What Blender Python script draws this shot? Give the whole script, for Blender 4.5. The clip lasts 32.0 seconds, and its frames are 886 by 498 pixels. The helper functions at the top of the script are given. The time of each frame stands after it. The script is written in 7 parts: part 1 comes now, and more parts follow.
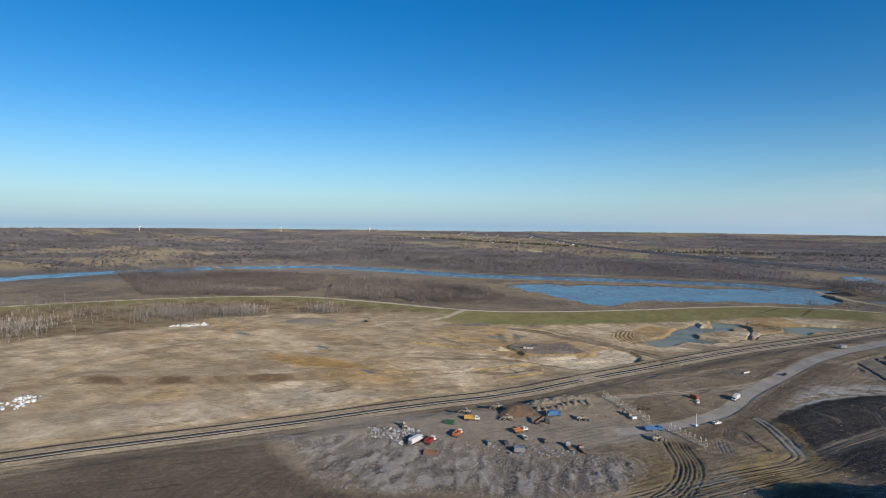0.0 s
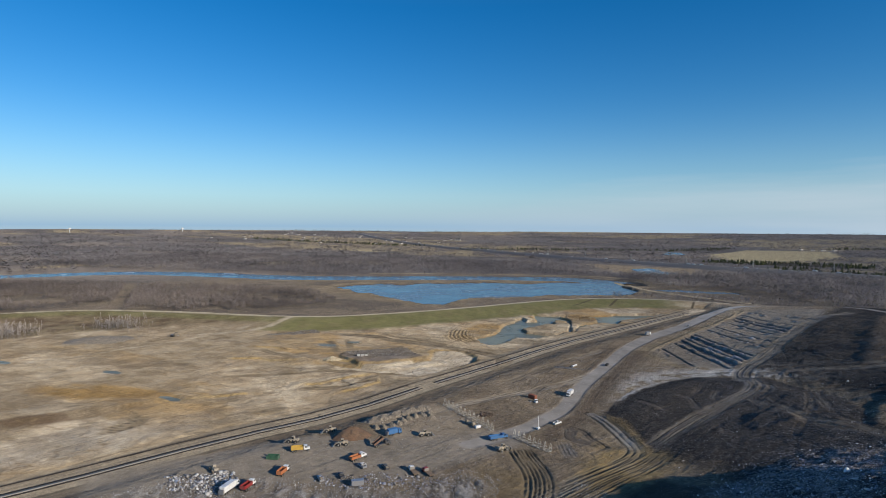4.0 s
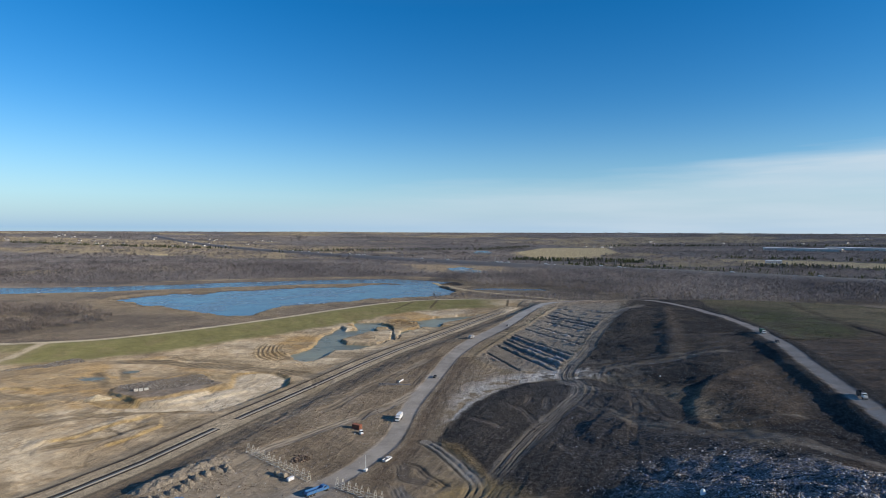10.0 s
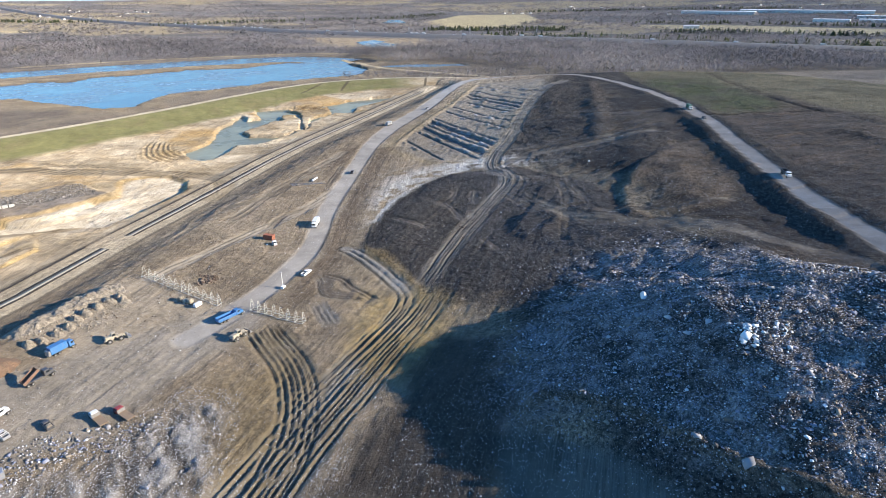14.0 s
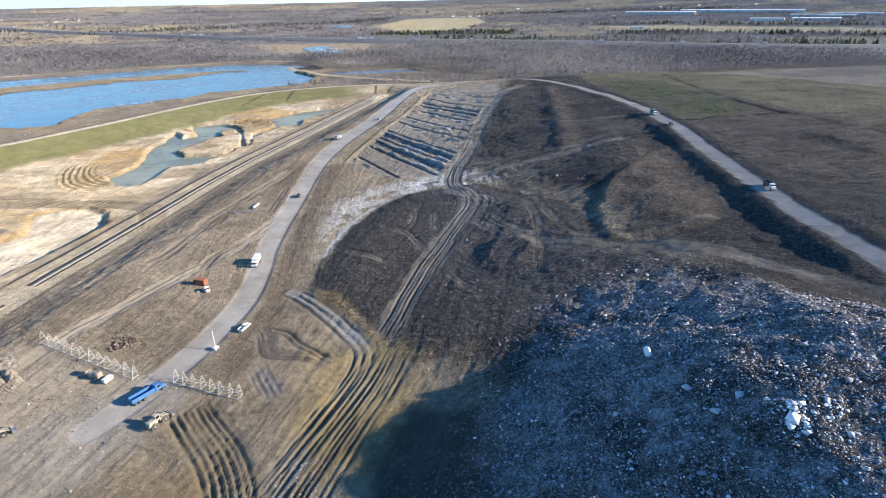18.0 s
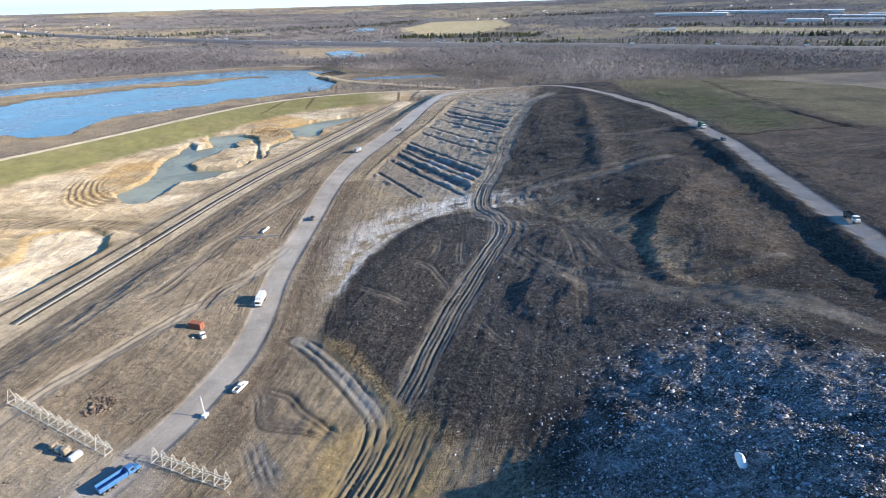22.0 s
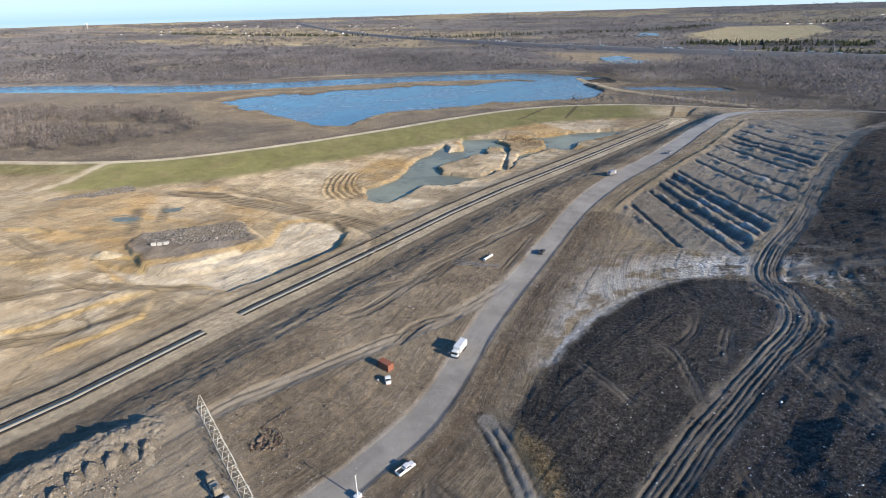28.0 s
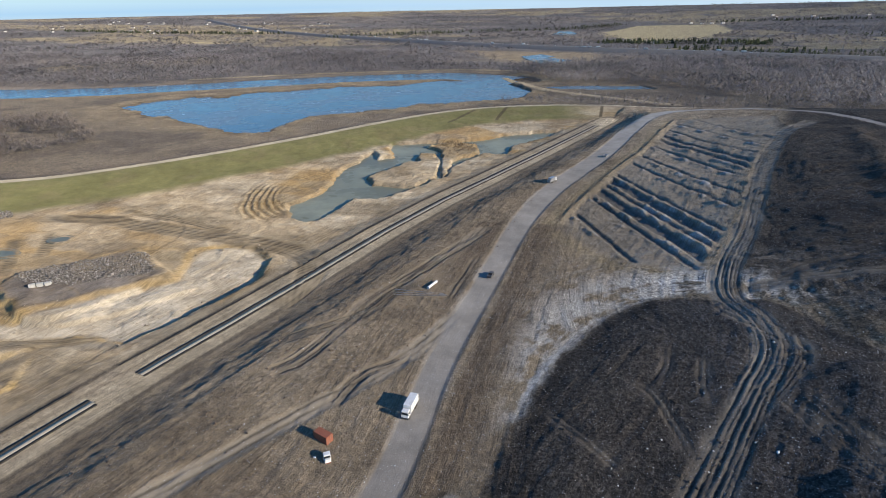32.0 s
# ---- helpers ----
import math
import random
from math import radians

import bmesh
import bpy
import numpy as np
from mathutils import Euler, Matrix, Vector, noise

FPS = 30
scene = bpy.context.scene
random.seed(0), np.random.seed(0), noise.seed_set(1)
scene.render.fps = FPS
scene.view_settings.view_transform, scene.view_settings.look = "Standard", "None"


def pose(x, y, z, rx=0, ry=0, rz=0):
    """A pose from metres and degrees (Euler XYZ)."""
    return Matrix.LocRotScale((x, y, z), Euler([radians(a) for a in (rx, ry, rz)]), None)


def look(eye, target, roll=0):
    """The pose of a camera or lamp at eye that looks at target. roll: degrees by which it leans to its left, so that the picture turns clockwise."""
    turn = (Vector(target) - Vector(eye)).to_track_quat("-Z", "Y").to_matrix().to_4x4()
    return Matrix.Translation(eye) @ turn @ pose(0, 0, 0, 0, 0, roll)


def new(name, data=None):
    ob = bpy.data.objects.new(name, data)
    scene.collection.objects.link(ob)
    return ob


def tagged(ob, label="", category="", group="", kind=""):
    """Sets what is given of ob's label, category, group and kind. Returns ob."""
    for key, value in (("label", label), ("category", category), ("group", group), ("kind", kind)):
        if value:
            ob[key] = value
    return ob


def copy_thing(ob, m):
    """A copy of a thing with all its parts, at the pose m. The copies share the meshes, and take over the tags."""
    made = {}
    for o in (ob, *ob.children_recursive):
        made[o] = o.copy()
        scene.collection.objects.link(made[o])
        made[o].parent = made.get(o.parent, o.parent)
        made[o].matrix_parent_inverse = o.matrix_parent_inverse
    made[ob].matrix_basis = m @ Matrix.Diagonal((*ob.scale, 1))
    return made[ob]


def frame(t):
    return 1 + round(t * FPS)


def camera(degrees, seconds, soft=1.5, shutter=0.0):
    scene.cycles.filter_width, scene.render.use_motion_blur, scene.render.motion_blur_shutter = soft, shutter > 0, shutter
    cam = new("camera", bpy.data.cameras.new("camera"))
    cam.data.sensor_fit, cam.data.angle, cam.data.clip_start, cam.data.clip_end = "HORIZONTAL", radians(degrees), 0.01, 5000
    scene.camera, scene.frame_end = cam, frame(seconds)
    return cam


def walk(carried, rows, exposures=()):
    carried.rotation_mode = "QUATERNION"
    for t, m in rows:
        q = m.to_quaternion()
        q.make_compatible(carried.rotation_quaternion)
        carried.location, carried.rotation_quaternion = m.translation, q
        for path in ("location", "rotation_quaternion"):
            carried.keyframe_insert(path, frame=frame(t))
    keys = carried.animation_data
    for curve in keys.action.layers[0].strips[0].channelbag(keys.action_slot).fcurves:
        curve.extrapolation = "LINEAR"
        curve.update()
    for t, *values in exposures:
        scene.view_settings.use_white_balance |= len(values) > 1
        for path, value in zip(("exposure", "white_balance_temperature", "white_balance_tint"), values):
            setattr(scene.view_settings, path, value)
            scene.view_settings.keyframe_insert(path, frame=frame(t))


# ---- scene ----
cam = camera(76.97, 32.0, soft=0.7)

# seconds, eye (m), yaw to the left from +y, pitch up, roll (degrees)
PATH = [
    (0, 36.70, -109.46, 109.72, 39.21, -2.36, 0.52),
    (0.5, 33.76, -106.11, 110.04, 37.00, -2.44, 0.62),
    (1, 30.90, -102.63, 110.32, 34.60, -2.44, 0.44),
    (1.5, 28.19, -98.99, 110.26, 32.51, -2.42, 0.31),
    (2, 25.41, -95.16, 109.94, 30.42, -2.37, 0.23),
    (2.5, 22.72, -91.14, 109.49, 28.17, -2.35, 0.25),
    (3, 20.09, -86.96, 109.02, 26.01, -2.29, 0.36),
    (3.5, 17.64, -82.70, 108.77, 24.01, -2.32, 0.33),
    (4, 15.27, -78.58, 108.69, 21.77, -2.28, 0.34),
    (4.5, 13.30, -74.57, 108.75, 19.35, -2.29, 0.32),
    (6.5, 6.80, -59.15, 108.70, 13.43, -2.21, 0.36),
    (7, 5.44, -55.19, 108.76, 9.68, -2.18, 0.41),
    (7.5, 3.97, -51.04, 108.94, 5.72, -2.14, 0.49),
    (8, 2.83, -46.55, 109.08, 4.48, -2.13, 0.46),
    (8.5, 2.01, -42.00, 109.18, 3.85, -2.16, 0.47),
    (9, 1.55, -37.43, 109.30, 3.44, -2.15, 0.25),
    (9.5, 1.14, -32.94, 109.36, 3.17, -2.19, 0.25),
    (10, 0.83, -28.49, 109.42, 2.98, -2.18, 0.18),
    (10.5, 0.39, -23.89, 108.97, 2.75, -2.12, 0.18),
    (11, 0.24, -19.30, 108.12, 2.61, -21.46, 0.21),
    (11.5, 0.34, -13.84, 109.30, 2.57, -24.77, -0.05),
    (12, 0.21, -9.06, 109.82, 2.42, -24.85, -0.14),
    (12.5, 0.03, -4.53, 109.93, 2.25, -24.82, -0.23),
    (13, 0.00, 0.00, 110.00, 0.00, -24.80, -0.35),
    (13.5, -0.19, 4.50, 110.01, -2.91, -24.79, -0.35),
    (14, -0.41, 9.08, 110.06, -5.55, -24.78, -0.47),
    (14.5, -0.47, 13.53, 110.06, -7.18, -24.76, -0.48),
    (16.5, 0.45, 31.33, 109.60, -9.72, -24.61, -0.76),
    (17, 0.79, 35.55, 109.28, -10.01, -24.56, -0.90),
    (17.5, 1.50, 39.64, 109.28, -10.17, -24.54, -1.06),
    (18, 2.31, 43.86, 109.62, -10.31, -24.53, -1.05),
    (18.5, 2.76, 48.16, 109.89, -10.47, -24.53, -1.09),
    (19, 3.37, 52.47, 110.02, -10.58, -24.54, -1.15),
    (19.5, 3.85, 56.87, 109.99, -10.73, -24.52, -1.20),
    (20, 4.50, 61.10, 110.13, -10.77, -24.50, -1.32),
    (20.5, 5.04, 65.37, 110.18, -11.41, -24.47, -1.30),
    (21, 5.16, 69.63, 110.17, -8.93, -24.35, -1.42),
    (21.5, 5.66, 73.92, 110.17, -8.16, -24.29, -1.44),
    (22, 6.20, 77.96, 110.29, -7.84, -24.27, -1.49),
    (22.5, 6.49, 82.20, 110.38, -7.60, -24.26, -1.62),
    (23, 7.13, 86.21, 110.40, -12.33, -24.33, -1.56),
    (23.5, 7.14, 90.36, 110.41, -18.91, -24.48, -1.74),
    (24, 7.29, 94.36, 110.50, -20.72, -24.50, -1.73),
    (24.5, 7.59, 98.35, 110.41, -24.41, -24.54, -1.51),
    (25, 6.88, 102.13, 110.24, -18.18, -24.33, -1.94),
    (25.5, 6.99, 106.04, 110.00, 1.58, -23.77, -1.77),
    (26, 9.24, 110.81, 109.66, 15.15, -23.33, -1.69),
    (26.5, 9.82, 114.92, 109.67, 17.19, -23.31, -1.83),
    (28.5, 6.11, 130.75, 109.05, 19.02, -23.27, -1.76),
    (29, 4.64, 134.17, 109.14, 19.14, -23.29, -1.72),
    (29.5, 3.05, 137.62, 109.43, 17.69, -23.40, -1.62),
    (30, 1.48, 141.15, 109.56, 15.91, -23.49, -1.54),
    (30.5, -0.28, 144.71, 109.60, 14.63, -23.55, -1.41),
    (31, -2.04, 148.40, 109.60, 14.09, -23.58, -1.41),
    (31.5, -3.53, 152.09, 109.58, 12.55, -23.66, -1.34),
    (32, -5.11, 155.59, 109.41, 10.74, -23.67, -1.31),
]
ROWS = []
for t, px, py, pz, yaw, pitch, roll in PATH:
    ROWS.append((t, pose(px, py, pz) @ pose(0, 0, 0, 0, 0, yaw) @ pose(0, 0, 0, 90 + pitch, 0, 0) @ pose(0, 0, 0, 0, 0, roll)))
EXPOSURES = [(0, -0.2), (4, -0.18), (8, -0.04), (10.6, 0.0), (11, 0.0), (11.6, 0.5), (12, 0.6), (13, 0.9), (14, 1.08), (17, 1.15), (22, 1.12), (24, 1.25), (25, 1.42), (26, 1.1), (28.5, 0.5), (30, 0.35), (32, 0.3)]
walk(cam, ROWS, EXPOSURES)

# ---- light ----
SUN_AZ = Vector((0.945, -0.326, 0.0)).normalized()
SUN_EL = radians(19.5)
world = bpy.data.worlds.new("sky")
scene.world = world
world.use_nodes = True
wn, wl = world.node_tree.nodes, world.node_tree.links
sky = wn.new("ShaderNodeTexSky")
sky.sky_type = "NISHITA"
sky.sun_disc = False
sky.sun_elevation = SUN_EL
sky.sun_rotation = math.atan2(SUN_AZ.x, SUN_AZ.y)
sky.altitude = 100
sky.air_density, sky.dust_density, sky.ozone_density = 1.0, 0.0, 4.0
SKY_STRENGTH = 0.095
wn["Background"].inputs["Strength"].default_value = SKY_STRENGTH
deep = wn.new("ShaderNodeHueSaturation")
deep.inputs["Hue"].default_value, deep.inputs["Value"].default_value = 0.504, 1.42
wl.new(sky.outputs[0], deep.inputs["Color"])
# thin high cloud low over the horizon
way = wn.new("ShaderNodeTexCoord")
split = wn.new("ShaderNodeSeparateXYZ")
wl.new(way.outputs["Generated"], split.inputs[0])
stretch = wn.new("ShaderNodeMapping")
stretch.inputs["Scale"].default_value = (2.2, 2.2, 26.0)
stretch.inputs["Rotation"].default_value = (0.0, radians(4), radians(10))
wl.new(way.outputs["Generated"], stretch.inputs[0])
wisps = wn.new("ShaderNodeTexNoise")
wisps.inputs["Scale"].default_value, wisps.inputs["Detail"].default_value = 1.3, 6.0
wl.new(stretch.outputs[0], wisps.inputs["Vector"])


def wm(op, a, b, clamp=False):
    k = wn.new("ShaderNodeMath")
    k.operation, k.use_clamp = op, clamp
    for i, v in enumerate((a, b)):
        if isinstance(v, (int, float)):
            k.inputs[i].default_value = v
        else:
            wl.new(v, k.inputs[i])
    return k.outputs[0]


wl.new(wm("SUBTRACT", 1.34, wm("MULTIPLY", wm("MULTIPLY", wm("SUBTRACT", split.outputs["Z"], 0.36), 2.5, True), 0.26)), deep.inputs["Saturation"])
edge = wm("ADD", wm("MULTIPLY", split.outputs["X"], 0.075), wm("ADD", 0.050, wm("MULTIPLY", wisps.outputs["Fac"], 0.07)))
low = wm("MULTIPLY", wm("SUBTRACT", edge, split.outputs["Z"]), 26.0, True)
east = wm("MULTIPLY", wm("ADD", split.outputs["X"], 0.55), 1.1, True)
thick = wm("MULTIPLY", wm("SUBTRACT", wisps.outputs["Fac"], 0.30), 2.6, True)
veil = wm("MULTIPLY", wm("MULTIPLY", wm("MULTIPLY", low, east), wm("ADD", 0.45, wm("MULTIPLY", thick, 0.55))), 0.85)
haze = wm("SUBTRACT", 1.0, wm("MULTIPLY", wm("ABSOLUTE", split.outputs["Z"], 0.0), 4.2), True)
haze = wm("MULTIPLY", wm("POWER", haze, 2.6), 0.92)
milky = wn.new("ShaderNodeMix")
milky.data_type = "RGBA"
wl.new(haze, milky.inputs[0])
wl.new(deep.outputs[0], milky.inputs[6])
milky.inputs[7].default_value = (3.1, 5.4, 8.0, 1)
cloud = wn.new("ShaderNodeMix")
cloud.data_type = "RGBA"
wl.new(veil, cloud.inputs[0])
wl.new(milky.outputs[2], cloud.inputs[6])
cloud.inputs[7].default_value = (6.2, 7.4, 8.4, 1)
wl.new(cloud.outputs[2], wn["Background"].inputs["Color"])
lamp = bpy.data.lights.new("sun", "SUN")
lamp.energy, lamp.angle, lamp.color = 5.0, radians(0.53), (1.0, 0.88, 0.72)
sun = new("sun", lamp)
sun.matrix_world = look((0, 0, 300), Vector((0, 0, 300)) - Vector((SUN_AZ.x * math.cos(SUN_EL), SUN_AZ.y * math.cos(SUN_EL), math.sin(SUN_EL))))

# ---- noise and plan geometry ----


def hashed(ix, iy, seed):
    h = (ix.astype(np.int64) * 374761393 + iy.astype(np.int64) * 668265263 + seed * 974711) & 0xFFFFFFFF
    h = ((h ^ (h >> 13)) * 1274126177) & 0xFFFFFFFF
    return ((h ^ (h >> 16)) & 0xFFFF) / 65535.0


def vnoise(x, y, seed=0):
    ix, iy = np.floor(x), np.floor(y)
    fx, fy = x - ix, y - iy
    fx, fy = fx * fx * (3 - 2 * fx), fy * fy * (3 - 2 * fy)
    a, b = hashed(ix, iy, seed), hashed(ix + 1, iy, seed)
    c, d = hashed(ix, iy + 1, seed), hashed(ix + 1, iy + 1, seed)
    return (a + (b - a) * fx) * (1 - fy) + (c + (d - c) * fx) * fy


def fbm(x, y, size, octaves=4, seed=0, gain=0.5):
    """Noise from 0 to 1 whose largest features are size metres across."""
    total, amp, norm, k = 0.0, 1.0, 0.0, 1.0 / size
    for n in range(octaves):
        total = total + amp * vnoise(x * k + 17.3 * n, y * k - 9.1 * n, seed + n)
        norm, amp, k = norm + amp, amp * gain, k * 2.03
    return total / norm


def step(a, b, v):
    u = np.clip((v - a) / (b - a), 0, 1)
    return u * u * (3 - 2 * u)


def blend(a, b, u):
    return a + (b - a) * u


FAR = 1e4


def from_line(line, x, y, reach):
    """Distance to a line of points, which side (+ left) and how far along it; FAR beyond reach."""
    p = np.array(line, float)
    near, side, along = np.full(x.shape, FAR), np.zeros(x.shape), np.zeros(x.shape)
    ok = (x > p[:, 0].min() - reach) & (x < p[:, 0].max() + reach) & (y > p[:, 1].min() - reach) & (y < p[:, 1].max() + reach)
    px, py = x[ok], y[ok]
    best, bs, ba, gone = np.full(px.shape, FAR), np.zeros(px.shape), np.zeros(px.shape), 0.0
    for a, b in zip(p[:-1], p[1:]):
        d = b - a
        length = np.hypot(*d)
        u = np.clip(((px - a[0]) * d[0] + (py - a[1]) * d[1]) / length**2, 0, 1)
        dist = np.hypot(px - a[0] - u * d[0], py - a[1] - u * d[1])
        less = dist < best
        best = np.where(less, dist, best)
        bs = np.where(less, np.sign(d[0] * (py - a[1]) - d[1] * (px - a[0])), bs)
        ba = np.where(less, gone + u * length, ba)
        gone += length
    near[ok], side[ok], along[ok] = best, bs, ba
    return near, side, along


def from_area(poly, x, y, reach):
    """Signed distance to an area's outline: below zero inside, FAR beyond reach."""
    p = np.array(poly, float)
    out = np.full(x.shape, FAR)
    ok = (x > p[:, 0].min() - reach) & (x < p[:, 0].max() + reach) & (y > p[:, 1].min() - reach) & (y < p[:, 1].max() + reach)
    px, py = x[ok], y[ok]
    best, inside = np.full(px.shape, FAR), np.zeros(px.shape, bool)
    for a, b in zip(p, np.roll(p, -1, 0)):
        d = b - a
        u = np.clip(((px - a[0]) * d[0] + (py - a[1]) * d[1]) / (d @ d), 0, 1)
        best = np.minimum(best, np.hypot(px - a[0] - u * d[0], py - a[1] - u * d[1]))
        if abs(d[1]) > 1e-9:
            inside ^= ((a[1] > py) != (b[1] > py)) & (px < d[0] * (py - a[1]) / d[1] + a[0])
    out[ok] = np.where(inside, -best, best)
    return out


def smooth_line(line, rounds=2):
    """Cuts the corners of a line, so that it bends gently."""
    p = [np.array(q, float) for q in line]
    for _ in range(rounds):
        q = [p[0]]
        for a, b in zip(p[:-1], p[1:]):
            q += [a * 0.75 + b * 0.25, a * 0.25 + b * 0.75]
        p = q + [p[-1]]
    return [tuple(v) for v in p]


# ---- the plan, in metres ----
BENCH = smooth_line([(-420, -330), (-295, -39), (-236, 71), (-200, 150), (-164, 211), (-140, 288), (-120, 342), (-79, 463), (-32, 564), (60, 769)], 1)
ROAD = smooth_line([(-74, 182), (-66, 193), (-55, 212), (-48, 227), (-41, 246), (-38, 269), (-37, 300), (-33, 329), (-26, 374), (-19, 424), (-8, 478), (9, 525), (35, 582), (60, 653), (88, 730), (118, 768), (160, 768), (205, 758)])
YARD = [(-66, 208), (-84, 190), (-103, 181), (-122, 168), (-167, 160), (-230, 95), (-200, 66), (-160, 100), (-119, 118), (-104, 127), (-84, 134), (-70, 160), (-50, 191)]
RIGHT_ROAD = smooth_line([(176, 60), (180, 150), (187, 200), (191, 232), (197, 258), (203, 288), (212, 326), (226, 384), (235, 435), (242, 488), (250, 562), (256, 632), (240, 690), (195, 735)])
LEVEE = smooth_line([(-1010, -250), (-880, 20), (-830, 205), (-707, 400), (-560, 445), (-454, 460), (-395, 474), (-343, 499), (-248, 602), (-148, 749), (-90, 800), (-24, 826), (56, 832), (157, 803), (225, 775)], 2)
POND = [(-169, 477), (-161, 491), (-156, 517), (-162, 552), (-157, 595), (-154, 621), (-142, 601), (-132, 607), (-143, 635), (-142, 652), (-112, 662), (-66, 677), (-41, 704), (-8, 717), (14, 725), (-8, 687), (-28, 662), (-35, 653), (-37, 620), (-57, 622), (-79, 577), (-77, 549), (-83, 543), (-94, 522), (-100, 510), (-106, 501), (-116, 494), (-130, 493), (-132, 473), (-138, 458), (-145, 450), (-157, 455)]
ISLAND = [(-133, 542), (-131, 558), (-119, 575), (-115, 589), (-104, 590), (-111, 604), (-110, 618), (-97, 615), (-90, 592), (-84, 547), (-94, 525), (-109, 526), (-126, 527)]
SPIT = [(-110, 645), (-90, 662), (-68, 657), (-62, 624), (-80, 602), (-79, 552), (-85, 575), (-88, 610), (-95, 629)]
BOWL = [(-250, 322), (-220, 322), (-206, 338), (-189, 353), (-176, 366), (-183, 391), (-176, 404), (-155, 405), (-140, 396), (-134, 372), (-150, 332), (-161, 312), (-184, 315), (-211, 305)]
LAKE = [(-575, 813), (-500, 770), (-446, 745), (-370, 705), (-293, 693), (-274, 770), (-172, 849), (-48, 919), (-30, 960), (-42, 1030), (-76, 1100), (-185, 1114), (-295, 1033), (-424, 958), (-514, 900)]
RIVER = smooth_line([(-1330, 60), (-1400, 300), (-1400, 560), (-1240, 860), (-1040, 930), (-740, 940), (-560, 1030), (-310, 1150), (-160, 1180), (-70, 1110)])
TRENCHES = [(3, 434), (16, 474), (43, 541), (70, 596), (96, 664), (113, 703), (190, 690), (174, 630), (142, 567), (118, 515), (98, 458), (84, 425), (70, 399), (62, 382), (30, 396)]
# trench rows: place across the rows, half width, depth
TRENCH_ROWS = [(170, 1.2, 1.3), (190, 1.2, 1.3), (199, 3.6, 2.6), (208, 1.2, 1.2), (216, 3.6, 2.6), (224, 1.2, 1.3), (246, 1.2, 1.3), (261, 1.2, 1.3), (282, 1.2, 1.3), (297, 2.6, 2.0), (306, 2.6, 2.0), (320, 1.1, 1.2), (339, 1.1, 1.0), (358, 1.1, 1.0)]
ASH = smooth_line([(-22, 246), (-14, 266), (-7, 293), (3, 318), (18, 346), (38, 363), (58, 366), (72, 360)])
BLACK = [(-20, 244), (-12, 268), (-5, 295), (5, 318), (20, 344), (39, 360), (58, 357), (78, 356), (110, 300), (120, 210), (60, 200), (20, 190), (2, 214)]
BAND = smooth_line([(-60, 62), (-39, 99), (-30, 123), (-19, 149), (-5, 177), (14, 213), (24, 236), (38, 264), (54, 292), (68, 315), (72, 335), (66, 358), (69, 376), (79, 399), (92, 425), (105, 458), (125, 515), (148, 567), (179, 629), (209, 662)])
HEAP = [(24, 128), (30, 152), (45, 174), (67, 202), (90, 214), (110, 216), (124, 198), (132, 182), (150, 150), (162, 100), (132, 60), (84, 74), (60, 83), (46, 102), (32, 115)]
PAD = [(18, 116), (31, 112), (44, 99), (57, 80), (62, 62), (40, 66), (24, 92)]
REFUSE = [(-230, 62), (-204, 52), (-176, 44), (-154, 39), (-142, 39), (-118, 51), (-91, 72), (-70, 84), (-45, 110), (-48, 150), (-66, 155), (-84, 130), (-110, 120), (-150, 112), (-180, 98), (-195, 75)]
BROWN_PIT = [(133, 184), (146, 188), (158, 183), (172, 166), (165, 130), (130, 130), (118, 137), (127, 160)]
FIELD = [(160, 2510), (400, 3130), (760, 3150), (690, 2600), (440, 2060), (250, 2058)]
FIELDS = [FIELD, [(930, 2120), (1226, 2040), (1720, 1560), (2300, 1250), (2250, 1040), (1521, 1390), (1057, 1740), (860, 1960)], [(868, 1200), (1008, 1150), (1130, 1060), (1096, 1006), (937, 1067)], [(-1500, 2250), (-1180, 2140), (-1150, 2200), (-1480, 2330)]]
FAR_PONDS = [[(-70, 1528), (-26, 1584), (8, 1520), (-10, 1500), (44, 1420), (-18, 1346), (-50, 1440)], [(0, 2480), (30, 2740), (80, 2700), (95, 2490), (50, 2440)]]
BORROW = [(-266, 1747), (-96, 1710), (88, 1650), (165, 1530), (70, 1390), (-60, 1330), (-150, 1500)]
RUBBLE_TABLE = [(-253, 344), (-226, 326), (-218, 323), (-204, 324), (-194, 336), (-178, 368), (-194, 380), (-212, 391), (-242, 372), (-254, 358)]
LEDGES = [[(-224, 256), (-217, 264), (-211, 276), (-204, 286), (-196, 297)], [(-191, 253), (-184, 265), (-179, 280), (-182, 287)], [(-252, 326), (-240, 331), (-231, 332), (-222, 324), (-212, 320), (-196, 322), (-180, 335), (-166, 352)], [(-166, 404), (-176, 402), (-190, 396), (-206, 392), (-226, 389)], [(-285, 190), (-276, 200), (-262, 214), (-250, 222)], [(-330, 300), (-312, 310), (-296, 308), (-280, 316)], [(-345, 345), (-330, 352), (-318, 350)]]
FORK = smooth_line([(-420, 470), (-406, 500), (-396, 448), (-402, 418), (-418, 398), (-440, 370)])
DAM = smooth_line([(-79, 1143), (-52, 1060), (-14, 985), (40, 935), (143, 857)])
SIDE_POND = [(-10, 1030), (40, 1046), (128, 1040), (140, 1010), (80, 1004), (17, 1008)]
HIGHWAY = smooth_line([(-2300, 3900), (-1500, 3090), (-850, 2480), (-538, 2200), (-320, 2000), (-105, 1830), (97, 1690), (256, 1600), (485, 1470), (660, 1350), (873, 1170), (1126, 1045), (1900, 800), (2600, 640)], 3)
FAR_BANK = [(-640, 1110), (-400, 1215), (-180, 1262), (-60, 1240), (40, 1180)]
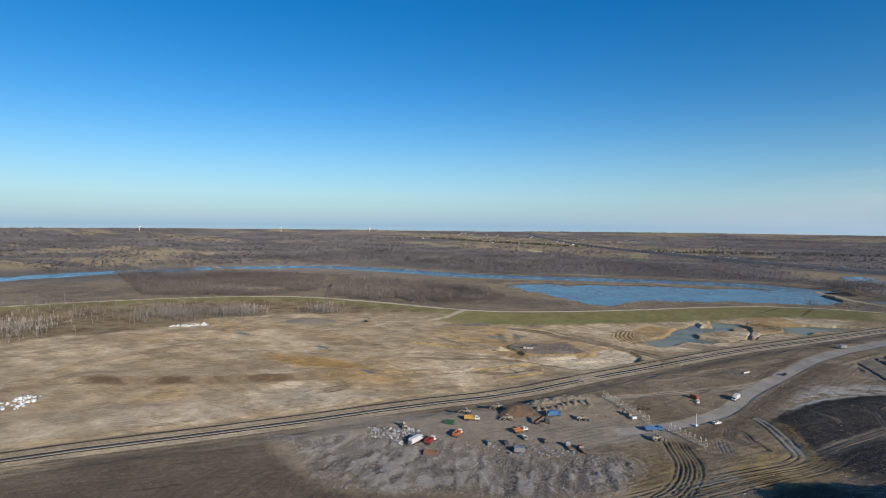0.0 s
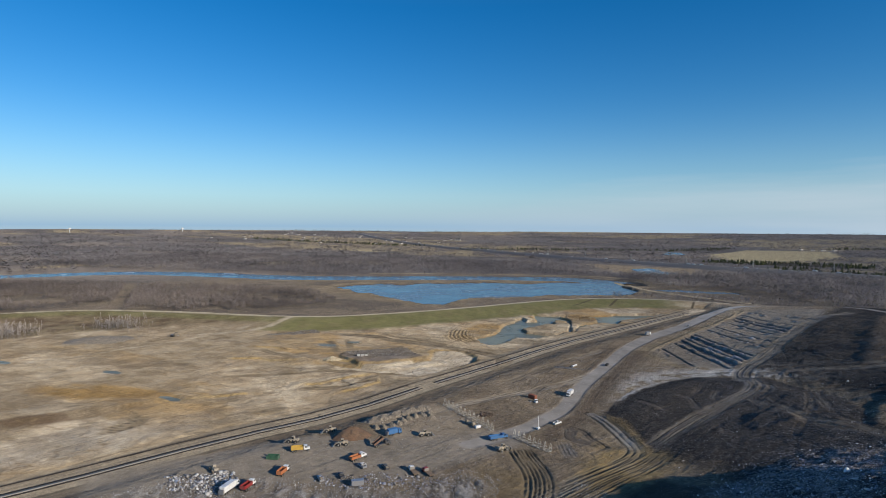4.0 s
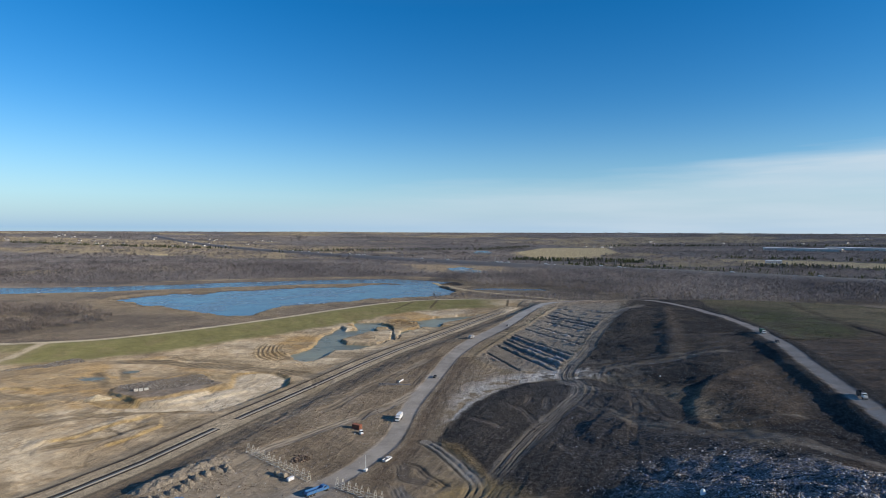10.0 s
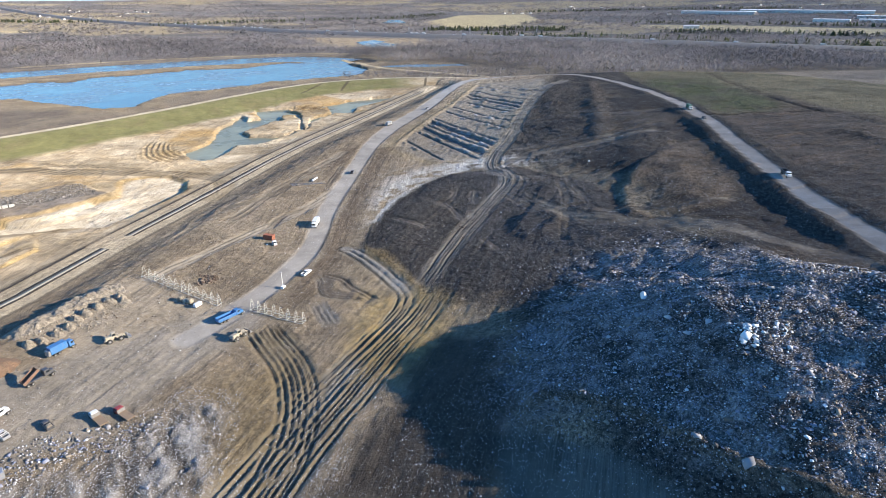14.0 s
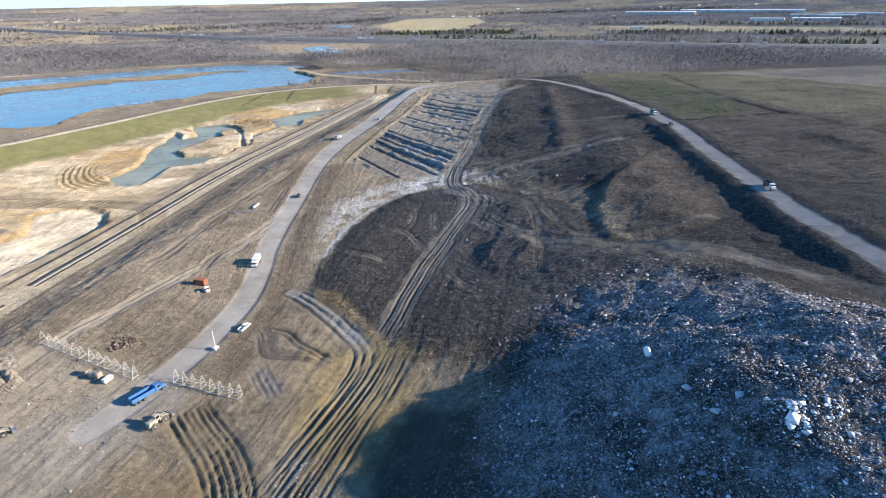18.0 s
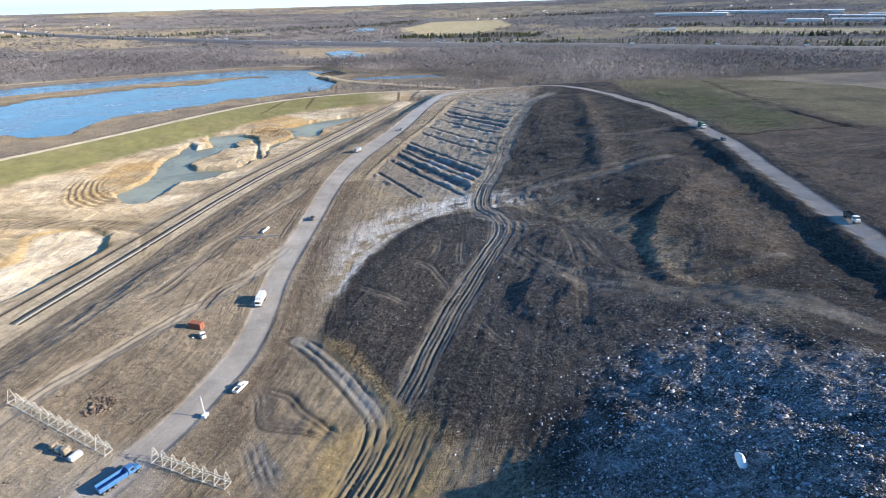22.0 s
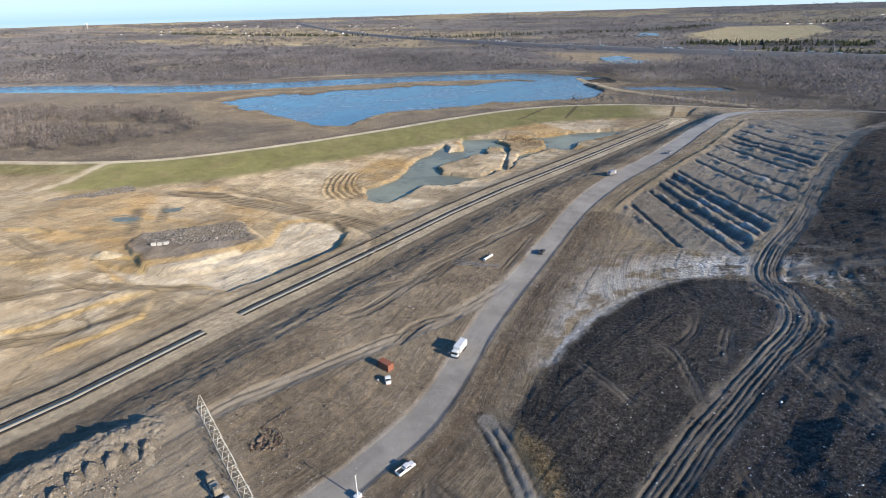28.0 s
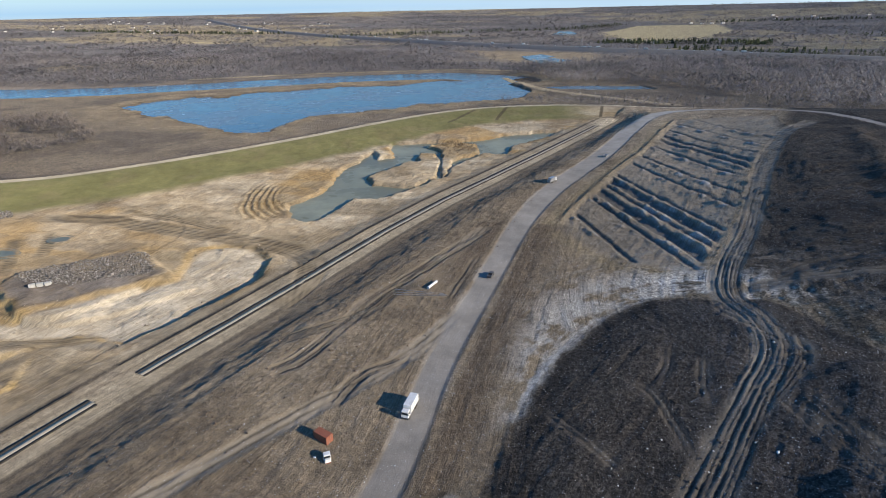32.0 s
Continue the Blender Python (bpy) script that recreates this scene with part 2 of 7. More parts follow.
PAD_BANK = smooth_line([(36, 122), (45, 115), (54, 107), (60, 94), (69, 82), (80, 70)])
DARK_SOIL = [(-20, 84), (-24, 104), (-12, 120), (2, 140), (14, 170), (30, 160), (24, 120), (14, 80)]
SPECKLED = [(-64, 100), (-50, 128), (-30, 124), (-16, 118), (-4, 100), (-10, 84), (-40, 80)]
SPOIL_YARD = [(-62, 203), (-80, 214), (-104, 231), (-124, 228), (-134, 190), (-112, 176), (-84, 186)]
PUDDLES = [(-386, 228, 10, 4), (-292, 195, 11, 4), (-502, 214, 12, 4), (-271, 402, 5, 4), (-289, 379, 9, 5)]
DARK_PAD = [(-262, -44), (-255, -14), (-243, -2), (-206, 50), (-176, 42), (-154, 37), (-142, 37), (-118, 49), (-91, 69), (-66, 78), (-30, 40), (-60, -60), (-160, -150), (-250, -140)]
PALE_CORNER = [(-282, -28), (-252, -22), (-240, -42), (-244, -130), (-330, -150), (-330, -60)]
ROUGH_GRASS = [(-1000, -150), (-880, 20), (-830, 205), (-707, 400), (-560, 445), (-454, 460), (-430, 440), (-505, 392), (-585, 330), (-612, 262), (-606, 180), (-625, 100), (-650, 20), (-690, -120)]
GRASS_BANK = smooth_line([(-420, 40), (-376, 76), (-348, 101), (-321, 135), (-303, 163)])
PIT_TRACK = smooth_line([(-407, 528), (-425, 420), (-427, 352), (-463, 264), (-485, 185), (-508, 100), (-487, 45), (-470, 12), (-430, -25)])
HAUL_CROSS = smooth_line([(-310, 431), (-265, 433), (-228, 426), (-192, 417), (-166, 413), (-142, 409), (-122, 399), (-110, 380), (-108, 361), (-113, 341)])
PIT_LINES = [smooth_line(q) for q in ([(-268, 446), (-248, 446), (-220, 438), (-200, 430), (-180, 424)], [(-300, 400), (-288, 388), (-276, 372), (-262, 356)], [(-286, 410), (-274, 396), (-262, 378)], [(-252, 303), (-232, 299), (-214, 300), (-190, 306), (-170, 316)], [(-225, 244), (-208, 256), (-196, 268), (-180, 290)], [(-300, 250), (-270, 268), (-246, 288), (-230, 300)], [(-351, 374), (-343, 372), (-335, 370)], [(-296, 333), (-291, 337), (-287, 341)], [(-338, 342), (-318, 333), (-303, 327), (-287, 326)], [(-285, 160), (-272, 156), (-262, 152)], [(-274, 130), (-268, 142), (-264, 156)], [(-280, 136), (-272, 150), (-268, 166)])]
SCARS = [[(-105, 735), (-85, 790)], [(-58, 760), (-50, 815)], [(52, 785), (58, 835)], [(150, 770), (156, 805)]]
ELBOW = smooth_line([(-23, 252), (-14, 239), (-6, 226), (2, 210), (4, 200), (-1, 185), (-13, 165), (-23, 149), (-32, 133), (-46, 105)])
HOOK = smooth_line([(-50, 188), (-45.5, 179), (-36.5, 164), (-31, 149), (-29.6, 132), (-31, 118), (-37, 98)])
LOOP = smooth_line([(-31, 226), (-27.7, 223.6), (-22.4, 220.6), (-19.5, 213.2), (-14, 207.7), (-6.7, 199.8)])
WIDE = smooth_line([(-56, 74), (-37, 110), (-18, 145), (0, 178), (14, 206)])
OLD_TRACK = smooth_line([(-112, 212), (-100, 238), (-91, 250), (-75, 272), (-56, 295), (-43, 319), (-35, 341)])
SPUR = smooth_line([(-98, 312), (-71, 333), (-64, 358), (-56, 364)])
SIDE_TRACK = smooth_line([(72, 366), (110, 375), (150, 372), (190, 380)])
SLOPE_TRACK = smooth_line([(172, 160), (158, 184), (150, 200), (146, 213), (136, 223), (121, 231), (105, 239), (89, 252), (74, 276), (68, 300)])
EAST_DRAINS = [smooth_line([(400, 690), (372, 600), (349, 531), (327, 468), (323, 432), (328, 412), (335, 382), (338, 353), (350, 300)]), smooth_line([(237, 404), (259, 402), (290, 404), (327, 410)])]
GREEN = [(250, 401), (240, 430), (252, 500), (262, 580), (300, 650), (372, 640), (349, 573), (330, 480), (318, 430), (290, 408)]
KNOLL = [(53, 246), (56, 259), (65, 267), (79, 267), (84, 258), (79, 244), (72, 234), (60, 237)]
TABLE = smooth_line([(112, 246), (113, 262), (124, 288), (150, 320), (196, 356), (204, 340), (186, 290), (176, 256), (150, 242), (126, 238), (112, 246)])[:-1]
CROSS_CUT = smooth_line([(-34, 229), (-30.6, 220.5), (-30.3, 213), (-28.3, 208.3), (-17.4, 206), (-6.6, 198.9)])
WAVY = smooth_line([(-92.3, 292.8), (-84.9, 299.5), (-81.2, 308.6), (-75.7, 328.2), (-72.6, 345.7), (-63.9, 362.4), (-51.4, 388.5), (-32.2, 434)])
WAVY_SIDE = smooth_line([(-63.7, 278.4), (-60.9, 296.5), (-53.1, 302.8), (-45.9, 310.5)])
ROADSIDE = smooth_line([(-41, 348), (-39.8, 356.3), (-37.6, 373.2), (-34.1, 396.8)])
BLACK_TRACKS = [smooth_line(q) for q in ([(-3.3, 289.5), (8.4, 275.6), (19.8, 262.6)], [(22.7, 303.5), (29.3, 299.2), (33, 283.7), (36.1, 268.3)], [(30.6, 299.9), (36.1, 309.7), (38.9, 324.2)], [(44.8, 289.5), (44.9, 303.4), (49, 318.9)], [(41.7, 249.2), (44, 237.9), (49.4, 227.1)])]
BAND_LOOP = smooth_line([(62.5, 357.3), (63.9, 343.7), (72.3, 334), (77.1, 324), (76.2, 316.8), (67.8, 304.4), (58, 294)])
GREY_PAIR = smooth_line([(-31.9, 204.8), (-29.3, 196.6), (-26.3, 189.1), (-23.9, 183.6)])
RIGHT_LINES = [smooth_line(q) for q in ([(85.6, 373.6), (109.1, 386.6), (139.4, 385.9), (156.3, 380), (197.3, 397.8)], [(154.5, 454.1), (177.4, 435), (221.4, 441.3)], [(91.9, 282.5), (94.7, 263.5), (109.7, 252.5), (135.4, 245.6), (169.4, 251.1)], [(98, 316), (94, 292), (89, 271), (82, 249), (75, 229)], [(104, 324), (100, 296), (99, 270), (104, 250)])]
# wheel tracks: line, places of the ruts across it, half width and depth of a rut, half width of the churned strip, colour of the mud, y over which they set in
EVER = (-9000, -8999)
TRACKS = [
    (BAND, (-4.3, -3.1, -1.5, 0.3, 1.4, 3.4), 0.40, 0.55, 5.6, (0.24, 0.21, 0.17), (200, 222)),
    (WIDE, (-9.5, -7.4, -6.1, -4.6, -3.2, -1.6, 0.2, 0.9, 2.6, 4.1, 5.1, 6.9), 0.52, 0.6, 10, (0.25, 0.20, 0.125), (204, 186)),
    (ELBOW, (-3.1, -0.3, 2.7), 0.42, 0.6, 4.6, (0.32, 0.285, 0.225), EVER),
    (HOOK, (-6.1, -4.0, -1.9, -0.4, 1.6, 3.4, 4.9), 0.5, 0.6, 7.5, (0.22, 0.175, 0.108), EVER),
    (LOOP, (-1.0, 1.0), 0.5, 0.6, 2.4, (0.15, 0.125, 0.10), EVER),
    (CROSS_CUT, (-1.6, -0.2, 1.5), 0.4, 0.3, 3.4, (0.15, 0.125, 0.10), EVER),
    (OLD_TRACK, (-1.6, 1.4), 0.6, 0.10, 3.6, (0.43, 0.37, 0.285), EVER),
    (SPUR, (-3.1, -1.9, -0.6, 0.8, 2.3), 0.4, 0.42, 4, (0.22, 0.18, 0.13), EVER),
    (SIDE_TRACK, (-1.1, 1.1), 0.5, 0.35, 3, (0.15, 0.13, 0.105), EVER),
    (WAVY, (-2.6, -1.3, 0.1, 1.3, 2.5), 0.5, 0.85, 3.8, (0.34, 0.285, 0.215), EVER),
    (WAVY_SIDE, (-1.9, -0.8, 0.6, 1.7), 0.5, 0.75, 3.0, (0.38, 0.32, 0.245), EVER),
    (ROADSIDE, (-1.5, 0.6), 0.42, 0.4, 2.4, (0.20, 0.165, 0.12), EVER),
    (BAND_LOOP, (-3.2, -2.0, -0.9, 0.6, 1.8, 3.0), 0.40, 0.4, 4.2, (0.19, 0.165, 0.135), EVER),
    (GREY_PAIR, (-2.6, -0.9, 1.0, 2.8), 0.5, 0.3, 3.6, (0.30, 0.28, 0.25), EVER),
    (SLOPE_TRACK, (-6.3, -4.9, -3.8, -2.2, -1.2, 0.5, 1.5, 2.8, 4.2, 5.6), 0.5, 0.35, 7, (0.078, 0.068, 0.058), EVER),
    (HAUL_CROSS, (-6.2, -4.6, -3.4, -1.8, -0.4, 1.2, 2.6, 4.1, 5.6), 0.55, 0.35, 7.5, (0.36, 0.29, 0.19), EVER),
] + [(q, (-3.0, -1.6, 0.2, 1.5, 3.1), 0.5, 0.3, 3.6, (0.37, 0.295, 0.19), EVER) for q in PIT_LINES] + [(q, (-1.0, 1.0), 0.4, 0.3, 2.2, (0.11, 0.095, 0.08), EVER) for q in BLACK_TRACKS] + [(q, (-1.6, 0.2, 1.5), 0.5, 0.4, 2.6, (0.055, 0.048, 0.042), EVER) for q in RIGHT_LINES]


def far_rise(x, y):
    r = np.hypot(x, y - 100)
    return 74 * np.clip((r - 2500) / 2400, 0, 1.0) ** 2


def scallops(x, y):
    """Curved ridges that a digger left on the shore of the pond: where they lie, and their height from -1 to 1."""
    d = np.hypot(x + 148, (y - 512) * 0.75) + 5 * (fbm(x, y, 16, 3, 45) - 0.5)
    place = step(34, 40, d) * step(66, 56, d) * step(-160, -172, x) * step(440, 452, y) * step(520, 500, y)
    return place, np.sin(d * 1.6)


def relief(x, y):
    """Heights of the ground, and the plan's distances that its soils need."""
    x, y = np.asarray(x, float), np.asarray(y, float)
    g = {}
    g["bench"], side, g["bench_along"] = from_line(BENCH, x, y, 900)
    left = g["left"] = np.where(g["bench"] < FAR, g["bench"] * side, np.where(x < -60, 900, -900))
    crest, lside, _ = from_line(LEVEE, x, y, 700)
    out = g["out"] = np.where(crest < FAR, crest * lside, np.where((y > 800) | (x < -500), 700, -700))
    g["crest"] = crest
    pond = g["pond"] = from_area(POND, x, y, 60) + 8 * (fbm(x, y, 13, 4, 3, 0.62) - 0.5)
    isle = np.minimum(from_area(ISLAND, x, y, 60), from_area(SPIT, x, y, 60)) + 7 * (fbm(x, y, 8, 3, 8, 0.65) - 0.5)
    g["isle"] = isle
    lake = from_area(LAKE, x, y, 120) + 92 * (fbm(x, y, 80, 5, 5, 0.64) - 0.5)
    river, _, _ = from_line(RIVER, x, y, 250)
    water = g["water"] = np.minimum(lake, river - 52 + 16 * (fbm(x, y, 60, 3, 6) - 0.5))
    # high ground of the landfill
    hill = 26 * step(8, 240, x) * (1 - 0.35 * step(430, 680, y)) * (1 - step(690, 850, y)) * step(-420, -150, y)
    crown = np.interp(y, [60, 114, 128, 166, 185, 215], [83, 83, 85, 102, 109, 114]) + 5 * (fbm(x, y, 18, 3, 12) - 0.5)
    xs = np.where(x < crown, x, crown + 0.2 * (x - crown))
    dome = 30 * np.exp(-((xs - 102) ** 2 + (y - 108) ** 2) / 5000) + 9 * np.exp(-((xs - 150) ** 2 + (y - 60) ** 2) / 3000)
    dome *= 1 - step(126, 178, x)
    dome += 2.0 * np.exp(-((x - 114) / 25) ** 2 - ((y - 196) / 27) ** 2)
    dome *= 1 + 0.25 * (fbm(x, y, 34, 3, 11) - 0.5)
    # banks that run along the slope
    g_table = from_area(TABLE, x, y, 40) + 6 * (fbm(x, y, 14, 3, 23) - 0.5)
    ridge = 1.7 * step(3.0, -4, g_table) * (1 - 0.75 * step(140, 195, x))
    g["table"] = g_table
    ridge += 1.2 * np.exp(-(((x - 150) - (y - 330) * 0.55) / 17) ** 2) * step(275, 300, y) * (1 - step(395, 430, y))
    off = (x - 149) - (y - 387) * 0.318 + 7 * (fbm(x, y, 24, 3, 26) - 0.5)
    ridge += 1.5 * np.exp(-(np.where(off < 0, off / 8, off / 17) ** 2)) * step(372, 396, y) * (1 - step(600, 690, y))
    off = (x - 118) - (y - 400) * 0.27 + 12 * (fbm(x, y, 30, 3, 27) - 0.5)
    ridge += 0.7 * np.exp(-(np.where(off < 0, off / 7, off / 14) ** 2)) * step(420, 470, y) * (1 - step(600, 690, y))
    knoll = g["knoll"] = from_area(KNOLL, x, y, 30) + 5 * (fbm(x, y, 9, 3, 28) - 0.5)
    ridge += 1.7 * step(3, -6, knoll)
    off = (x - 290) + (y - 325) * 0.25 + 8 * (fbm(x, y, 20, 3, 29) - 0.5)
    ridge += 2.2 * np.exp(-(np.where(off < 0, off / 9, off / 30) ** 2)) * step(285, 305, y) * (1 - step(345, 372, y))
    # folds and scraped steps of the tipped slope
    fold = step(52, 84, x) * (1 - step(300, 340, x)) * step(180, 215, y) * (1 - step(600, 700, y))
    ridge += fold * (1.5 * (fbm(x * 0.9 + y * 0.25, y * 0.45 - x * 0.2, 20, 3, 96, 0.55) - 0.5) + 0.6 * step(0.49, 0.53, fbm(x * 0.4 + 0.2 * y, y, 24, 3, 97)))
    top = (hill + 5.6) * (1 - step(430, 760, x)) - 5.6 + dome + ridge + 1.3 * (fbm(x, y, 40, 4, 21) - 0.5)
    black = g["black"] = from_area(BLACK, x, y, 80)
    top += 3.0 * step(6, -22, black)
    # the sand pit
    sand = -7.2 + 2.0 * (fbm(x, y, 75, 4, 31) - 0.5)
    terrace = fbm(x, y, 48, 3, 33)
    sand += 0.5 * step(0.53, 0.55, terrace) - 0.4 * step(0.39, 0.37, terrace)
    sand += 0.25 * step(0.51, 0.53, fbm(x + 300, y, 30, 4, 34)) + 0.25 * step(0.56, 0.58, fbm(x, y - 200, 22, 4, 36))
    sand += 5.2 * step(-78, -6, out) * (out < 20)
    sand = np.where(out > -62, np.maximum(sand, -6.5 + 6.5 * step(-62, -5, out)), sand)
    pit_depth = step(2.5, -2.5, pond) * 3.6 * step(-1, 2.5, isle)
    near_pond = step(30, 0, pond)
    sand = blend(sand, np.minimum(sand, -8.5 + 3.0 * fbm(x, y, 9, 4, 35, 0.6)), near_pond * 0.9) - pit_depth
    bowl = g["bowl"] = from_area(BOWL, x, y, 40) + 5 * (fbm(x, y, 11, 3, 37) - 0.5)
    sand -= 2.0 * step(2.2, -2.2, bowl)
    shelf = g["shelf"] = from_area(RUBBLE_TABLE, x, y, 40) + 3 * (fbm(x, y, 8, 3, 38) - 0.5)
    sand += 1.9 * step(1.2, -1.2, shelf) + 0.9 * (fbm(x, y, 3, 3, 40) - 0.4) * step(-2, -6, shelf)
    for ledge in LEDGES:
        ld, ls, _ = from_line(ledge, x, y, 14)
        sand += 1.2 * (ld < 14) * step(14, 5, ld) * step(-0.8, 0.8, ld * ls + 2.2 * (fbm(x, y, 5, 3, 42) - 0.5))
    gap = step(10, 6, np.hypot(x + 140, y - 285))
    bench_z = -5.0 - 0.05 * (1 - gap)
    for cx, cy, rx, ry in PUDDLES:
        d = np.hypot((x - cx) / rx, (y - cy) / ry) + 0.5 * (fbm(x, y, 8, 3, 44) - 0.5)
        sand = blend(sand, -7.0 + 1.3 * np.minimum(d - 1.0, 0.4), step(1.7, 1.05, d))
    gb, gs, _ = from_line(GRASS_BANK, x, y, 40)
    g["grass_bank"] = gb
    sand += 2.2 * np.where(gb < 40, step(-5, 5, gb * gs), 0) * step(40, 10, gb)
    low = blend(bench_z, sand, step(11, 27, left))
    z = blend(top, low, step(-42, -10, left + 3.5 * (fbm(x, y, 5, 3, 39) - 0.5)))
    ro, dig = scallops(x, y)
    z += 0.5 * ro * dig * (left > 18)
    # outside the levee
    plain = -5.6 + 1.6 * (fbm(x, y, 130, 4, 41) - 0.5) - 3.2 * step(4, -10, water)
    z = np.where(crest < FAR, blend(z, plain, step(-2, 38, out)), np.where(out > 0, plain, z))
    z += 2.2 * step(14, 4, from_line(DAM, x, y, 30)[0])
    z = np.where(from_area(SIDE_POND, x, y, 30) < 6, np.minimum(z, -7.6), z)
    z = np.where((crest < 5) & (x < 120), np.maximum(z, 0.0), z)
    # roads lie smooth in the ground
    g["road"], _, g["road_along"] = from_line(ROAD, x, y, 60)
    g["rroad"], rside, _ = from_line(RIGHT_ROAD, x, y, 60)
    z -= 2.9 * np.where((g["rroad"] < 60) & (rside > 0), step(4.5, 17, g["rroad"] + 4 * (fbm(x, y, 18, 3, 24) - 0.5)) * (1 - step(20, 56, g["rroad"] + 9 * (fbm(x, y, 18, 3, 24) - 0.5))), 0) * step(150, 215, y) * (1 - step(390, 470, y))
    for drain in EAST_DRAINS:
        z -= 1.3 * step(2.6, 0.6, from_line(drain, x, y, 12)[0])
    z += 0.45 * np.exp(-((g["rroad"] - 11) / 2.2) ** 2)
    z -= 2.0 * step(3, -6, from_area(BROWN_PIT, x, y, 30))
    pb = g["pad_bank"] = from_line(PAD_BANK, x, y, 12)[0]
    z += 1.1 * np.exp(-((pb / 1.5) ** 2)) * (0.6 + 0.8 * fbm(x, y, 4, 3, 99))
    # trenches
    tr = g["trench"] = from_area(TRENCHES, x, y, 30)
    v = 0.94 * x + 0.342 * y + 1.2 * (fbm(x, y, 12, 2, 51) - 0.5)
    pit = step(-1, -4, tr)
    cut, heap_up = np.zeros(x.shape), np.zeros(x.shape)
    for at, half, depth in TRENCH_ROWS:
        cut = np.maximum(cut, depth * (0.75 if half > 2 else 1.0) * step(half + 0.9, half - 0.5, np.abs(v - at) + (1.0 if half > 2 else 0.3) * fbm(x, y, 6, 3, 52)))
        heap_up = np.maximum(heap_up, np.exp(-((v - at + half + 2.6) / 2.2) ** 2) * (1.0 if half > 2 else 0.8))
    lumps = step(0.55, 0.68, fbm(x, y, 11, 3, 55)) * (0.35 + 1.2 * fbm(x, y, 3, 3, 56))
    z += pit * (1.2 * lumps * heap_up - 0.6 * cut)
    g["cut"], g["lumps"] = pit * cut, pit * heap_up * lumps
    z += 0.7 * np.exp(-((tr - 2) / 2.0) ** 2) * step(420, 460, y) * (g["road"] < 40)
    # wheel ruts
    g["mud"], g["rut"], g["lip"] = [], np.zeros(x.shape), np.zeros(x.shape)
    depth_noise = fbm(x, y, 9, 3, 64)
    for n, (line, places, half, depth, width, mud, (ya, yb)) in enumerate(TRACKS):
        d, s, a = from_line(line, x, y, width + 5)
        at_it = d < width + 5
        near, cut, lip = np.zeros(x.shape), np.zeros(x.shape), np.zeros(x.shape)
        d, s, a, u, v = d[at_it], s[at_it], a[at_it], x[at_it], y[at_it]
        ds = d * s + 1.6 * (fbm(u, v, 24, 2, 65) - 0.5) + 0.3 * (fbm(u, v, 3, 2, 67) - 0.5) + 1.2 * (fbm(a, d * s, 30, 2, 66 + n) - 0.5)
        c, li = np.zeros(u.shape), np.zeros(u.shape)
        for k, at in enumerate(places):
            worn = 0.4 + 0.6 * step(0.32, 0.62, fbm(u + 31 * k, v, 16, 3, 72 + n + 5 * k))
            c = np.maximum(c, worn * np.exp(-(((ds - at) / half) ** 2)))
            li = np.maximum(li, worn * np.exp(-(((np.abs(ds - at) - 1.9 * half) / (0.7 * half)) ** 2)))
        near[at_it] = step(width + 1.5, width - 1.5, d + 3 * (fbm(u, v, 10, 3, 71) - 0.5)) * step(ya, yb, v) * step(-1, 8, a) * step(a.max(initial=20) + 1, a.max(initial=20) - 8, a)
        cut[at_it], lip[at_it] = c, li
        z += near * depth * (0.45 * lip - cut) * (0.55 + 0.9 * depth_noise)
        g["mud"].append((near, mud))
        g["rut"] = np.maximum(g["rut"], near * cut)
        g["lip"] = np.maximum(g["lip"], near * lip)
    heap = g["heap"] = from_area(HEAP, x, y, 60) + 26 * (fbm(x, y, 26, 4, 81, 0.6) - 0.5)
    z += step(2, -6, heap) * 2.2 * (fbm(x, y, 5, 4, 83, 0.65) - 0.4)
    ref = g["refuse"] = from_area(REFUSE, x, y, 60) + 16 * (fbm(x, y, 20, 3, 85) - 0.5)
    z += step(0, -6, ref) * 1.5 * (fbm(x * 0.8 + y * 0.5, y * 0.2 - x * 0.35, 3.0, 4, 87, 0.6) - 0.35)
    # dozer lines over the bare soils; they run beside the roads and tracks
    rough = 1 - np.maximum(step(9, 6, g["road"]), step(8, 6, g["rroad"]))
    bd, bs, ba = from_line(BAND, x, y, 200)
    rd, rs, ra = from_line(ROAD, x, y, 60)
    across = np.where(left > -70, left, bd * bs)
    along = np.where(left > -70, g["bench_along"], ba)
    by_road = (rd < 34) & (left < -8) & (bd > 6) & (ra > 1)
    across, along = np.where(by_road, rd * rs + 500, across), np.where(by_road, ra, along)
    turned = (x > 62 + 26 * (fbm(x, y, 30, 2, 92) - 0.5)) & (y < 238 + 0.1 * x)
    across, along = np.where(turned, y + 0.18 * x, across), np.where(turned, x, along)
    steep = (x > 104) & ~turned & (fbm(x, y, 60, 2, 94) > 0.5)
    across, along = np.where(steep, 0.95 * y - 0.2 * x, across), np.where(steep, x, along)
    g["across"], g["along"] = across, along
    lines = fbm(across, along * 0.09, 2.2, 3, 91, 0.6)
    rough *= 1 - step(15, 12, g["bench"])
    z += rough * 0.55 * (lines - 0.5) * step(-8, -20, left) * (y < 800) * (x < 330)
    z += rough * (0.45 - 0.12 * (left > 14)) * (fbm(0.8 * x + 0.6 * y, 0.8 * y - 0.6 * x, 2.6, 3, 93, 0.8) - 0.5)
    z += rough * step(30, 80, x) * (y < 700) * (1.2 * (fbm(x, y, 22, 3, 95, 0.5) - 0.5) + 1.0 * (fbm(0.7 * x + 0.7 * y, 0.7 * y - 0.7 * x, 5.5, 3, 98, 0.65) - 0.5))
    return z + far_rise(x, y), g


